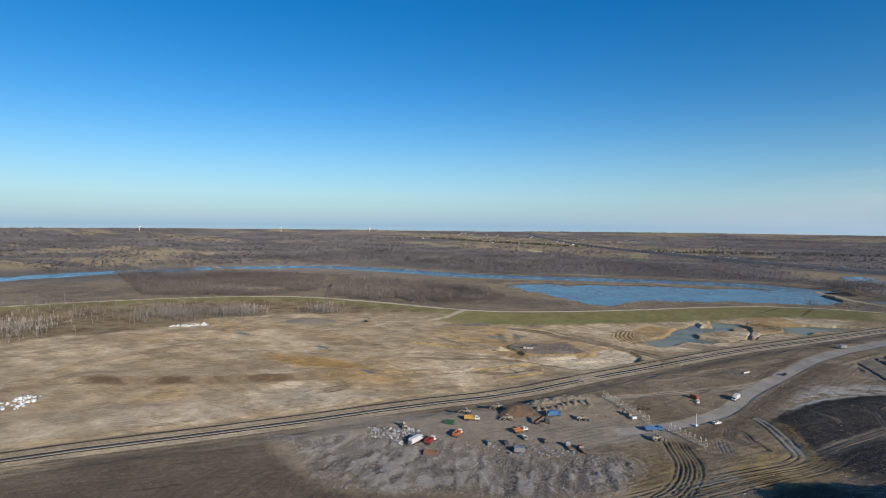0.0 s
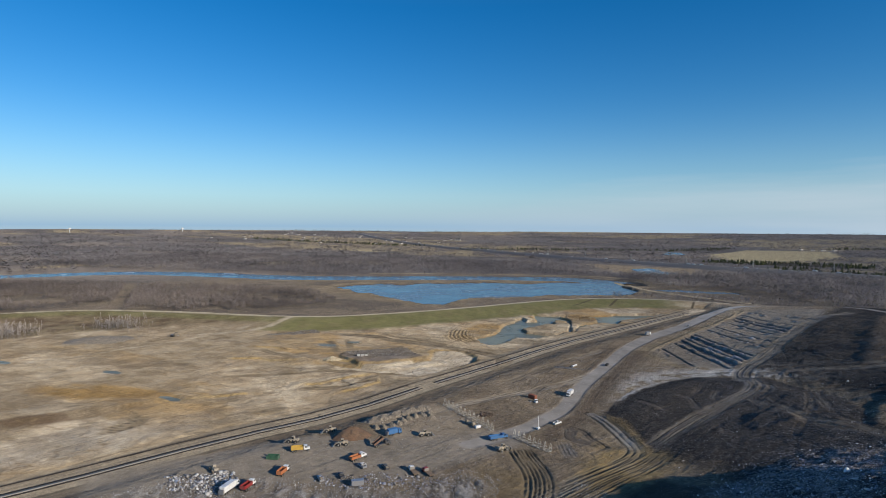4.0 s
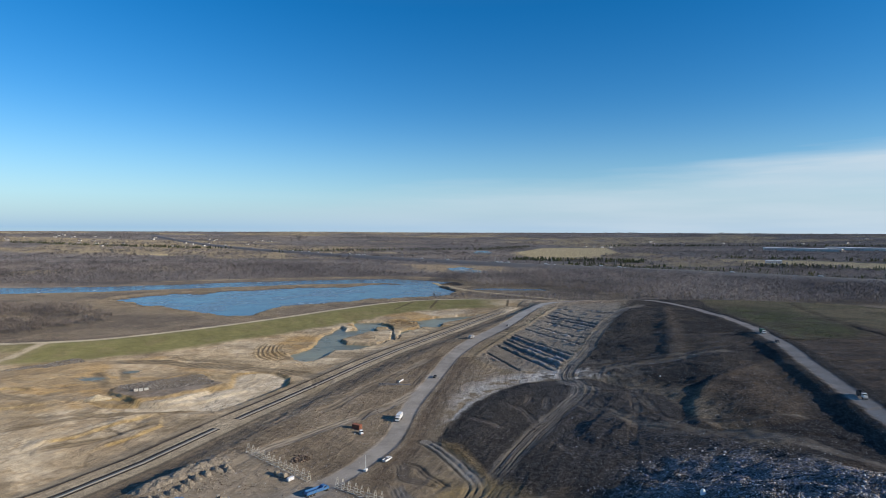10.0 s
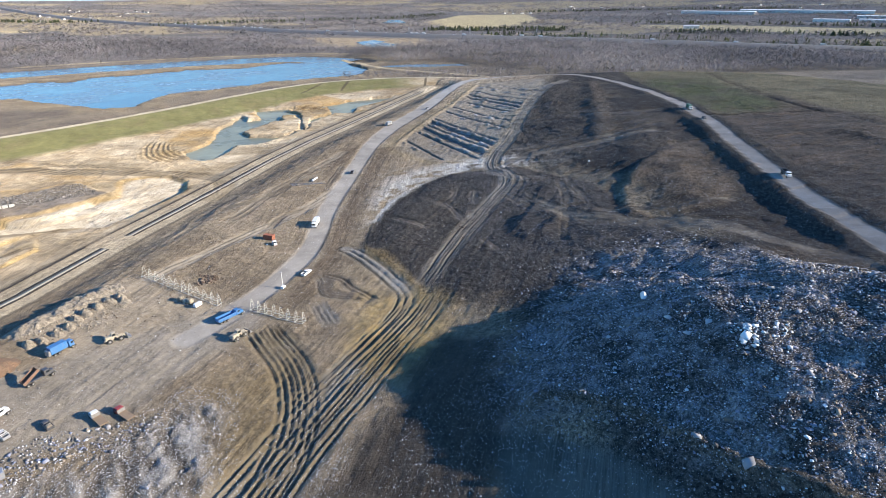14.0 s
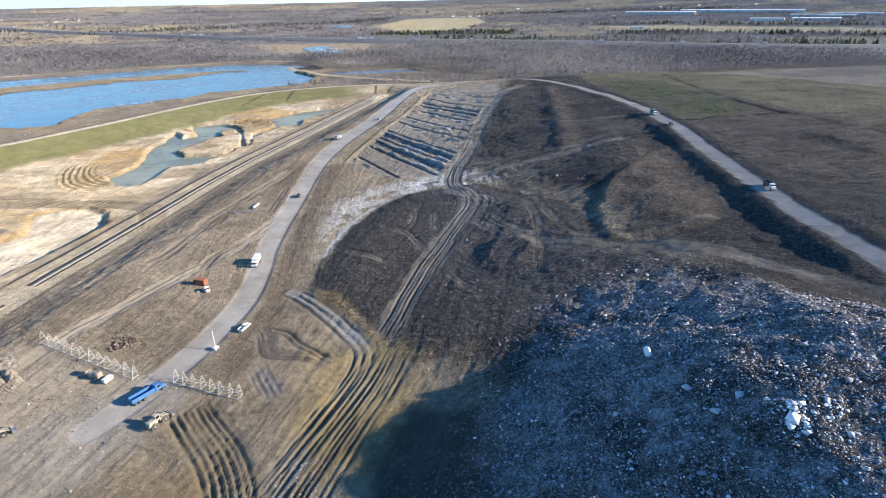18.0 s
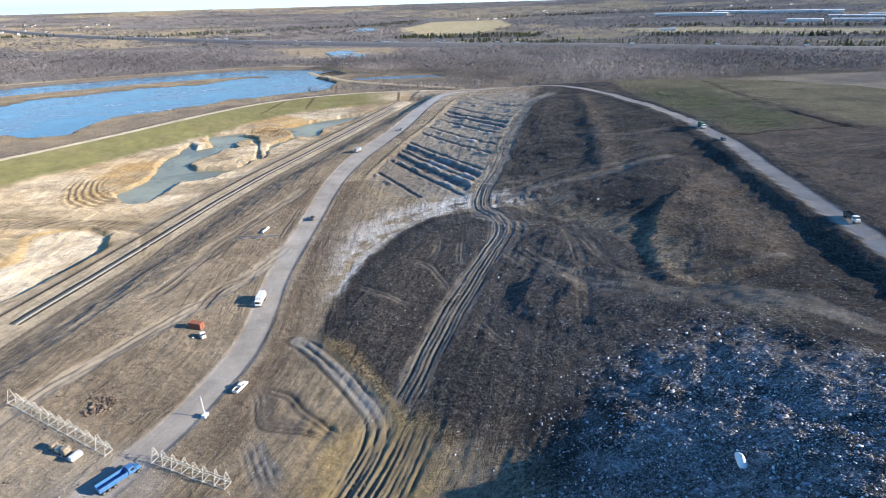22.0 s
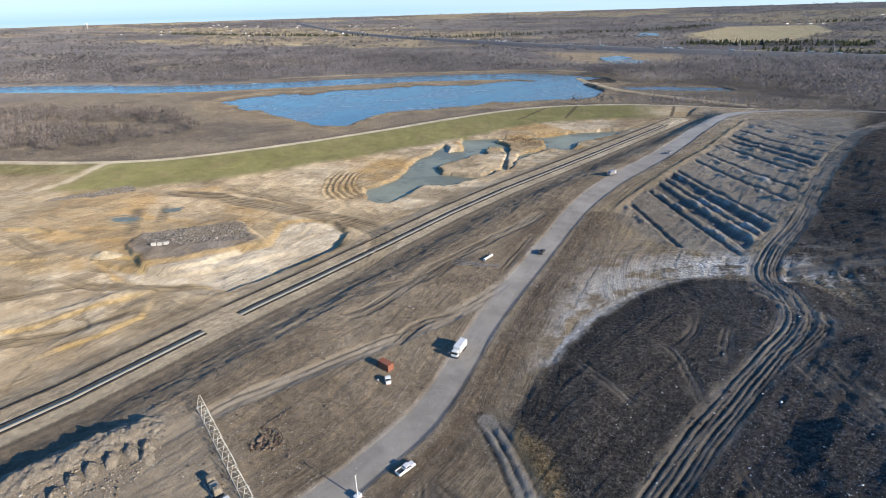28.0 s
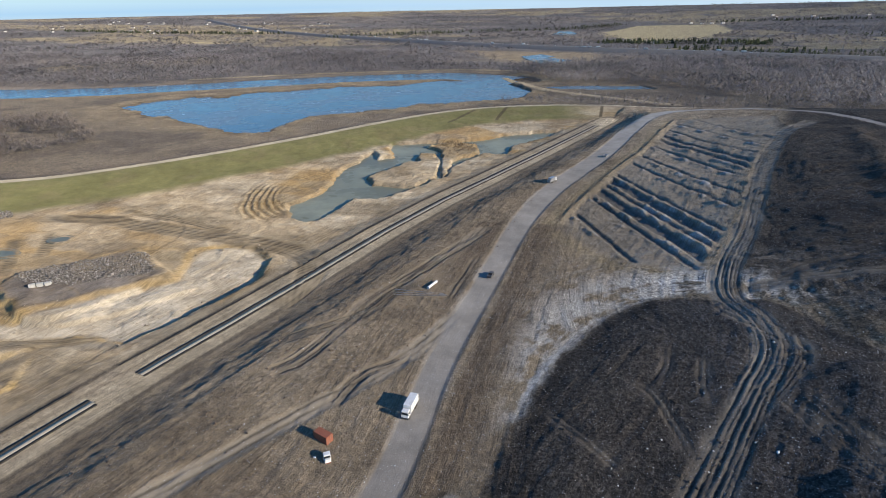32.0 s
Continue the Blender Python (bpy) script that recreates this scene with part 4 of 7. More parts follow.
def ground_material():
    """Soil colours from the plan, broken up by clods, dozer lines and washed-out steps."""
    m, n, l, p = nodes_of("soil")
    at = n.new("ShaderNodeAttribute")
    at.attribute_name = "soil"
    kind = n.new("ShaderNodeAttribute")
    kind.attribute_name = "grain"
    flow = n.new("ShaderNodeAttribute")
    flow.attribute_name = "flow"
    sort = n.new("ShaderNodeSeparateXYZ")
    l.new(kind.outputs["Vector"], sort.inputs[0])
    clod, lines, ledge = sort.outputs
    grit = noise_node(n, l, 5.5, 2.0, 0.7)
    fine = noise_node(n, l, 2.2, 3.0, 0.75)
    mid = noise_node(n, l, 0.42, 3.0, 0.7)
    wide = noise_node(n, l, 0.035, 5.0, 0.6)
    drag, comb = flow_node(n, l, flow.outputs["Vector"], 0.8, 0.7), flow_node(n, l, flow.outputs["Vector"], 3.0, 0.35)
    worn = math_node(n, l, "MULTIPLY", ramp(n, l, noise_node(n, l, 0.06, 3.0), 0.38, 0.6, 0.2, 1.0), lines)
    c = tinted(n, l, at.outputs["Color"], clod, fine, 0.34, 0.66, 0.50, 1.45)
    c = tinted(n, l, c, clod, grit, 0.36, 0.64, 0.50, 1.48)
    c = tinted(n, l, c, clod, mid, 0.36, 0.64, 0.72, 1.24)
    heavy = ramp(n, l, clod, 0.55, 1.0)
    c = tinted(n, l, c, heavy, noise_node(n, l, 0.9, 4.0, 0.75), 0.40, 0.60, 0.48, 1.55)
    c = tinted(n, l, c, 1.0, wide, 0.35, 0.65, 0.86, 1.12)
    c = tinted(n, l, c, worn, drag, 0.38, 0.58, 0.72, 1.16)
    c = tinted(n, l, c, worn, comb, 0.38, 0.58, 0.64, 1.18)
    # washed-out steps: thin broken contour lines, shade below and light above put in colour
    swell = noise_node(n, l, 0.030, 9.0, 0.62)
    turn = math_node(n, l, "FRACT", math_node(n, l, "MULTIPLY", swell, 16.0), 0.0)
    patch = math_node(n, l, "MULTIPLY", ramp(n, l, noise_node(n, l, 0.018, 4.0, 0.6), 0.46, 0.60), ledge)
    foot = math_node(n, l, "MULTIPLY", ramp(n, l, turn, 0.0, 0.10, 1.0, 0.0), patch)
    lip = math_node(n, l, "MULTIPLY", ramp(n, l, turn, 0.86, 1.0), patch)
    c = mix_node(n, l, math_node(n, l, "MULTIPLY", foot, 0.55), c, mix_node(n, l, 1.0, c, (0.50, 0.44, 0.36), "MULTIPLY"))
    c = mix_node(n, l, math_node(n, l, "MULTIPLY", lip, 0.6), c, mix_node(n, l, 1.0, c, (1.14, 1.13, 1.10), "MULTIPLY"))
    stain = noise_node(n, l, 0.05, 6.0, 0.65)
    c = mix_node(n, l, ledge, c, mix_node(n, l, 1.0, c, mix_node(n, l, ramp(n, l, stain, 0.40, 0.60), (0.82, 0.79, 0.75), (1.08, 1.08, 1.08)), "MULTIPLY"))
    spots = n.new("ShaderNodeTexVoronoi")
    spots.inputs["Scale"].default_value = 1.9
    geo = n.new("ShaderNodeNewGeometry")
    l.new(geo.outputs["Position"], spots.inputs["Vector"])
    near = ramp(n, l, spots.outputs["Distance"], 0.16, 0.30, 1.0, 0.0)
    pick = n.new("ShaderNodeSeparateColor")
    l.new(spots.outputs["Color"], pick.inputs[0])
    lit = math_node(n, l, "MULTIPLY", near, math_node(n, l, "LESS_THAN", pick.outputs[0], math_node(n, l, "MULTIPLY", at.outputs["Alpha"], 0.7)))
    paper = mix_node(n, l, pick.outputs[1], (0.74, 0.74, 0.72), (0.24, 0.27, 0.33))
    c = mix_node(n, l, lit, c, paper)
    flecks = n.new("ShaderNodeTexVoronoi")
    flecks.inputs["Scale"].default_value = 4.6
    l.new(geo.outputs["Position"], flecks.inputs["Vector"])
    sorted_out = n.new("ShaderNodeSeparateColor")
    l.new(flecks.outputs["Color"], sorted_out.inputs[0])
    bit = math_node(n, l, "MULTIPLY", ramp(n, l, flecks.outputs["Distance"], 0.22, 0.36, 1.0, 0.0), math_node(n, l, "LESS_THAN", sorted_out.outputs[0], math_node(n, l, "MULTIPLY", at.outputs["Alpha"], 0.36)))
    c = mix_node(n, l, bit, c, mix_node(n, l, sorted_out.outputs[1], (0.66, 0.65, 0.64), (0.16, 0.16, 0.18)))
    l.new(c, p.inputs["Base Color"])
    p.inputs["Roughness"].default_value = 0.92
    p.inputs["Diffuse Roughness"].default_value = 0.8
    p.inputs["Specular IOR Level"].default_value = 0.2
    bump = n.new("ShaderNodeBump")
    bump.inputs["Strength"].default_value, bump.inputs["Distance"].default_value = 1.0, 0.9
    rise = math_node(n, l, "ADD", math_node(n, l, "MULTIPLY", fine, 0.60), math_node(n, l, "ADD", math_node(n, l, "MULTIPLY", mid, 0.9), math_node(n, l, "MULTIPLY", grit, 0.22)))
    rise = math_node(n, l, "MULTIPLY", rise, clod)
    tracks = math_node(n, l, "ADD", math_node(n, l, "MULTIPLY", drag, 0.55), math_node(n, l, "MULTIPLY", comb, 0.42))
    rise = math_node(n, l, "ADD", rise, math_node(n, l, "MULTIPLY", tracks, worn))
    l.new(math_node(n, l, "ADD", rise, math_node(n, l, "MULTIPLY", math_node(n, l, "MULTIPLY", turn, patch), 0.12)), bump.inputs["Height"])
    l.new(bump.outputs[0], p.inputs["Normal"])
    return m


def plain_material(name, rgb, rough=0.6, metal=0.0, dirt=0.25, size=1.2, var=0.0):
    """A surface with dust in patches and a fine grain."""
    m, n, l, p = nodes_of(name)
    a = noise_node(n, l, size, 5.0, 0.65)
    b = noise_node(n, l, size * 9, 3.0, 0.6)
    c = mix_node(n, l, ramp(n, l, a, 0.45, 0.72, 0.0, dirt), rgb, (0.26, 0.215, 0.16))
    c = mix_node(n, l, 1.0, c, mix_node(n, l, b, (0.84, 0.84, 0.84), (1.12, 1.12, 1.12)), "MULTIPLY")
    if var:
        info = n.new("ShaderNodeObjectInfo")
        c = mix_node(n, l, 1.0, c, mix_node(n, l, info.outputs["Random"], (1 - var,) * 3, (1 + var,) * 3), "MULTIPLY")
    l.new(c, p.inputs["Base Color"])
    l.new(ramp(n, l, a, 0.3, 0.7, max(rough - 0.12, 0.05), min(rough + 0.15, 1.0)), p.inputs["Roughness"])
    p.inputs["Metallic"].default_value = metal
    return m


def island_material(name, rgb_a, rgb_b, rough=0.85):
    """Many small pieces, each with a shade of its own."""
    m, n, l, p = nodes_of(name)
    geo = n.new("ShaderNodeNewGeometry")
    c = mix_node(n, l, geo.outputs["Random Per Island"], rgb_a, rgb_b)
    c = mix_node(n, l, 1.0, c, mix_node(n, l, noise_node(n, l, 0.02, 4.0), (0.7, 0.7, 0.7), (1.3, 1.3, 1.3)), "MULTIPLY")
    c = mix_node(n, l, 1.0, c, mix_node(n, l, ramp(n, l, noise_node(n, l, 0.0035, 5.0, 0.65), 0.40, 0.60), (0.68, 0.68, 0.70), (1.35, 1.32, 1.28)), "MULTIPLY")
    l.new(c, p.inputs["Base Color"])
    p.inputs["Roughness"].default_value = rough
    p.inputs["Specular IOR Level"].default_value = 0.2
    return m


def water_material(name, rgb, rough, scale, gloss):
    m, n, l, p = nodes_of(name)
    a = noise_node(n, l, 0.014, 5.0, 0.65)
    l.new(mix_node(n, l, ramp(n, l, a, 0.42, 0.62), rgb, tuple(v * 1.7 for v in rgb)), p.inputs["Base Color"])
    l.new(ramp(n, l, a, 0.35, 0.65, rough, rough * 1.8), p.inputs["Roughness"])
    p.inputs["IOR"].default_value = 1.33
    p.inputs["Specular IOR Level"].default_value = gloss
    bump = n.new("ShaderNodeBump")
    bump.inputs["Strength"].default_value, bump.inputs["Distance"].default_value = 0.3, 0.2
    l.new(noise_node(n, l, scale, 3.0), bump.inputs["Height"])
    l.new(bump.outputs[0], p.inputs["Normal"])
    return m


SOIL = ground_material()
LAKE_WATER = water_material("lake_water", (0.11, 0.125, 0.135), 0.16, 0.35, 0.55)
POND_WATER = water_material("pond_water", (0.20, 0.205, 0.15), 0.2, 0.6, 0.06)
TWIGS = island_material("bare_twigs", (0.125, 0.105, 0.094), (0.27, 0.235, 0.21))
# greyer than the near twigs: distance haze put into their colour
HAZY_FAR_TWIGS = island_material("hazy_far_twigs", (0.14, 0.129, 0.13), (0.245, 0.228, 0.224))
# lighter again, for the haze over the riverside, put into the twig colour
HAZY_RIVER_TWIGS = island_material("hazy_riverside_twigs", (0.18, 0.165, 0.16), (0.27, 0.25, 0.24))
SAPLING = island_material("pale_saplings", (0.20, 0.175, 0.155), (0.42, 0.38, 0.34))
PINE = island_material("pine_needles", (0.03, 0.04, 0.018), (0.07, 0.075, 0.035))


def mesh_of(name, verts, faces, material, smooth=False):
    me = bpy.data.meshes.new(name)
    verts, faces = np.asarray(verts, np.float32), np.asarray(faces, np.int32)
    me.vertices.add(len(verts))
    me.vertices.foreach_set("co", verts.ravel())
    k = faces.shape[1]
    me.loops.add(faces.size)
    me.loops.foreach_set("vertex_index", faces.ravel())
    me.polygons.add(len(faces))
    me.polygons.foreach_set("loop_start", np.arange(0, faces.size, k, dtype=np.int32))
    if smooth:
        me.polygons.foreach_set("use_smooth", np.ones(len(faces), bool))
    me.update(calc_edges=True)
    me.materials.append(material)
    return me


# ---- the ground: one sheet, finer where the camera passes ----


def spaced(stops):
    """Grid lines through stops of (place, spacing from there on)."""
    out = []
    for (a, h), (b, _) in zip(stops[:-1], stops[1:]):
        k = max(1, round((b - a) / h))
        out += [a + (b - a) * i / k for i in range(k)]
    return np.array(out + [stops[-1][0]])


GX = spaced([(-4950, 90), (-3000, 50), (-1900, 22), (-1100, 8), (-640, 4.2), (-330, 1.9), (-265, 1.25), (-215, 1.0), (-104, 0.68), (-54, 0.62), (76, 0.9), (112, 1.3), (190, 2.0), (330, 6), (620, 22), (1500, 50), (3000, 90), (4950, 90)])
GY = spaced([(-1400, 70), (-500, 18), (-120, 3.5), (0, 1.6), (70, 0.7), (345, 0.95), (400, 1.3), (470, 1.9), (700, 2.8), (860, 5), (1260, 20), (1900, 45), (3000, 75), (4980, 75)])
XX, YY = np.meshgrid(GX, GY)
ZZ, PLAN = relief(XX, YY)
NX, NY = len(GX), len(GY)
idx = np.arange(NX * NY).reshape(NY, NX)
quads = np.stack([idx[:-1, :-1], idx[:-1, 1:], idx[1:, 1:], idx[1:, :-1]], -1).reshape(-1, 4)
ground_mesh = mesh_of("ground", np.stack([XX, YY, ZZ], -1).reshape(-1, 3), quads, SOIL, True)
layer = ground_mesh.attributes.new("soil", "FLOAT_COLOR", "POINT")
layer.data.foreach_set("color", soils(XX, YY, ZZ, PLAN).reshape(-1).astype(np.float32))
layer = ground_mesh.attributes.new("flow", "FLOAT_VECTOR", "POINT")
layer.data.foreach_set("vector", np.stack([PLAN["across"] * 1.0, PLAN["along"] * 0.04, PLAN["along"] * 0], -1).reshape(-1).astype(np.float32))
layer = ground_mesh.attributes.new("grain", "FLOAT_VECTOR", "POINT")
layer.data.foreach_set("vector", PLAN["grain"].reshape(-1).astype(np.float32))
ground = tagged(new("ground", ground_mesh), "bare brown soil, pale sand pit and dark landfill slopes", "ground", kind="structure")


def water_sheet(name, poly, z, material, label):
    bm = bmesh.new()
    bm.faces.new([bm.verts.new((a, b, z)) for a, b in poly])
    bmesh.ops.triangulate(bm, faces=bm.faces[:])
    me = bpy.data.meshes.new(name)
    bm.to_mesh(me)
    me.materials.append(material)
    return tagged(new(name, me), label, "water", kind="structure")


def grown(poly, by):
    p = np.array(poly, float)
    e = np.roll(p, -1, 0) - p
    area = (p[:, 0] * np.roll(p[:, 1], -1) - p[:, 1] * np.roll(p[:, 0], -1)).sum()
    nrm = np.stack([e[:, 1], -e[:, 0]], 1) / np.hypot(e[:, 0], e[:, 1])[:, None] * np.sign(area)
    v = nrm + np.roll(nrm, 1, 0)
    return p + by * v / np.maximum((v * v).sum(1), 0.6)[:, None] * 2 / 1.4


water_sheet("pond", grown(POND, 5), -9.6, POND_WATER, "murky grey-green water in a sand pit")
water_sheet("lake", grown(LAKE, 24), -6.9, LAKE_WATER, "calm blue lake behind a grassy levee")


def strip(line, half):
    p = np.array(line, float)
    d = np.gradient(p, axis=0)
    nrm = np.stack([-d[:, 1], d[:, 0]], 1) / np.hypot(d[:, 0], d[:, 1])[:, None]
    return np.concatenate([p + nrm * half, (p - nrm * half)[::-1]])


for far_pond in FAR_PONDS:
    water_sheet("far_pond", far_pond, -4.3, LAKE_WATER, "small blue pond among far bare woods")
water_sheet("side_pond", grown(SIDE_POND, 5), -6.9, LAKE_WATER, "narrow blue pond before bare woods")
water_sheet("river", strip(RIVER, 66), -6.95, LAKE_WATER, "blue river that winds through bare woods")

for cx, cy, rx, ry in PUDDLES:
    ring = [(cx + 1.5 * rx * math.cos(a * 0.524), cy + 1.5 * ry * math.sin(a * 0.524)) for a in range(12)]
    water_sheet("puddle", ring, -7.06, POND_WATER, "shallow puddle on wet clay")

# ---- woods ----
rng = np.random.default_rng(7)


def scatter(n, x0, x1, y0, y1):
    return rng.uniform(x0, x1, n), rng.uniform(y0, y1, n)


def bare_trees(x, y, height, blades, width, spread, seed):
    """Leafless trees: a tapered stem and sprays of twigs that fan up and out, many to one mesh."""
    r = np.random.default_rng(seed)
    n = len(x)
    z = relief(x, y)[0] - 0.3
    h = height * r.uniform(0.65, 1.25, n)
    base = np.stack([x, y, z], -1)
    top = base + np.stack([r.normal(0, 0.06, n) * h, r.normal(0, 0.06, n) * h, h], -1)
    # stems: three-sided
    ang = np.arange(3) * 2.094
    ring = np.stack([np.cos(ang), np.sin(ang), 0 * ang], -1)
    stem_b = base[:, None] + ring[None] * (h * 0.016 * width / 0.6)[:, None, None]
    stem_v = np.concatenate([stem_b, top[:, None]], 1)
    stem_f = (np.arange(n) * 4)[:, None, None] + np.array([[0, 1, 3], [1, 2, 3], [2, 0, 3]])[None]
    # sprays
    k = blades
    u = r.uniform(0.30, 0.88, (n, k))
    a = r.uniform(0, 2 * np.pi, (n, k))
    root = base[:, None] + (top - base)[:, None] * u[..., None]
    reach = h[:, None] * spread * r.uniform(0.5, 1.15, (n, k)) * (1.15 - 0.65 * u)
    out = np.stack([np.cos(a), np.sin(a), 0 * a], -1)
    tip = root + out * reach[..., None] * 0.8
    tip[..., 2] += h[:, None] * r.uniform(-0.02, 0.26, (n, k))
    across = np.stack([-np.sin(a), np.cos(a), 0.5 * r.normal(0, 1, (n, k))], -1)
    w = (width * h / 12)[:, None, None] * r.uniform(0.6, 1.5, (n, k))[..., None]
    spray = np.stack([root, tip + across * w, tip - across * w], 2).reshape(-1, 3)
    sf = np.arange(n * k * 3).reshape(-1, 3)
    verts = np.concatenate([stem_v.reshape(-1, 3), spray])
    faces = np.concatenate([stem_f.reshape(-1, 3), sf + 4 * n])
    return verts, faces


def stand(name, x, y, height, blades, width, spread, material, label, seed):
    v, f = bare_trees(x, y, height, blades, width, spread, seed)
    return tagged(new(name, mesh_of(name, v, f, material)), label, "woods", kind="stuff")


CLEARINGS = [
    [(-1340, 340), (-1290, 385), (-860, 262), (-880, 232)],
    [(-975, 750), (-925, 672), (-650, 425), (-672, 465)],
    [(-560, 720), (-340, 560), (-250, 600), (-300, 700), (-440, 760), (-560, 800)],
    [(-1400, 700), (-1150, 700), (-600, 760), (-380, 940), (-60, 1080), (-80, 1160), (-260, 1130), (-560, 1010), (-740, 930), (-1040, 920), (-1300, 860)],
    [(-60, 860), (60, 860), (230, 840), (260, 880), (200, 960), (150, 1045), (20, 1070), (-60, 1180)],
]


def wooded(x, y, edge):
    """Where trees grow: outside the levee, off the water and the clearings, in uneven stands."""
    _, g = relief(x, y)
    ok = (g["out"] > 16) & (g["water"] > 9)
    for c in CLEARINGS:
        ok &= from_area(c, x, y, 30) > 0
    for patch in FIELDS:
        ok &= from_area(patch, x, y, 40) > 5
    ok &= (from_area(BORROW, x, y, 60) + 50 * (fbm(x, y, 40, 3, 77) - 0.5) > 0) & (from_area(FAR_PONDS[1], x, y, 40) > 6)
    hd, hs, _ = from_line(HIGHWAY, x, y, 120)
    ok &= (hd > 30) & ((hd > 75) | (hs > 0))
    ok &= fbm(x, y, 90, 3, 201) > edge
    return ok & (y > 250) & ((x < 300) | (y > 840))


WOOD = [(-427, 640), (-480, 524), (-515, 496), (-600, 480), (-720, 440), (-900, 260), (-1300, 350), (-1340, 560), (-1100, 640), (-833, 690), (-640, 730), (-540, 730)]
px, py = scatter(36000, -1450, -400, 250, 1000)
ok = wooded(px, py, 0.36) & (from_area(WOOD, px, py, 50) + 40 * (fbm(px, py, 40, 3, 77) - 0.5) < 0)
stand("near_woods", px[ok][:11000], py[ok][:11000], 10.5, 12, 0.32, 0.42, TWIGS, "dense leafless grey-brown trees beside the levee", 1)
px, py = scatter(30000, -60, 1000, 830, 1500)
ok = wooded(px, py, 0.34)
stand("riverside_woods", px[ok][:10500], py[ok][:10500], 12, 13, 0.42, 0.46, HAZY_RIVER_TWIGS, "broad band of leafless trees on the flood plain", 2)
px, py = scatter(30000, -1700, 0, 960, 1650)
ok = wooded(px, py, 0.34)
stand("far_bank_woods", px[ok][:10000], py[ok][:10000], 12.5, 11, 0.55, 0.48, HAZY_FAR_TWIGS, "leafless brown woods on the far river bank", 3)
px, py = scatter(110000, -4800, 3400, 300, 4850)
r = np.hypot(px, py - 100)
ok = wooded(px, py, 0.44) & (r > 1500) & (r < 4900) & (rng.uniform(0, 1, len(r)) < 1900 / r + 0.15)
stand("distant_woods", px[ok][:31000], py[ok][:31000], 11, 9, 1.2, 0.95, HAZY_FAR_TWIGS, "far woods that reach to the horizon", 4)
for n, (cx, cy, rx, ry, count) in enumerate(((-672, 222, 60, 45, 620), (-622, 275, 38, 34, 420), (-552, 362, 30, 18, 160), (-690, 40, 55, 60, 420), (-770, 150, 90, 60, 160))):
    px, py = rng.normal(cx, rx * 0.55, count), rng.normal(cy, ry * 0.55, count)
    stand("scrub", px, py, 11, 11, 0.22, 0.20, SAPLING, "thicket of bare pale saplings in the sand pit", 11 + n)


def pine_row(line, count, seed):
    """A shelter belt of dark evergreens: stacked, ragged skirts of needles on short stems."""
    r = np.random.default_rng(seed)
    p = np.array(line, float)
    u = r.uniform(0, len(p) - 1.001, count)
    i = u.astype(int)
    q = p[i] + (p[i + 1] - p[i]) * (u - i)[:, None] + r.normal(0, 24, (count, 2))
    z = relief(q[:, 0], q[:, 1])[0]
    verts, faces = [], []
    for (a, b), c in zip(q, z):
        h, w = r.uniform(6, 15), r.uniform(3.5, 7.5)
        for t in range(3):
            base = len(verts)
            zz, ww = c + h * (0.12 + 0.27 * t), w * (1 - 0.27 * t)
            verts.append((a, b, zz + h * 0.42))
            for k in range(7):
                an = k * 0.898 + r.uniform(-0.2, 0.2)
                s = ww * r.uniform(0.7, 1.15)
                verts.append((a + s * math.cos(an), b + s * math.sin(an), zz + r.uniform(-0.7, 0.7)))
            faces += [(base, base + 1 + k, base + 1 + (k + 1) % 7) for k in range(7)]
    return tagged(new("pine_belt", mesh_of("pine_belt", verts, faces, PINE)), "dark green pines along the far road", "woods", kind="stuff")


pine_row([(150, 1990), (330, 1930), (480, 1900), (560, 1860)], 260, 21)
pine_row([(330, 1700), (520, 1560), (700, 1440), (920, 1260), (1150, 1150)], 260, 27)
pine_row([(-2600, 3000), (-1900, 2900), (-1300, 2800)], 260, 22)
pine_row([(840, 1690), (1050, 1640), (1480, 1300), (1700, 1180)], 300, 23)
pine_row([(950, 2240), (1300, 2110), (1800, 1680), (2300, 1400)], 260, 25)
pine_row([(-900, 2500), (-500, 2700), (100, 2900), (300, 3200)], 260, 26)
pine_row([(800, 3300), (1500, 3300), (2300, 3100)], 260, 24)

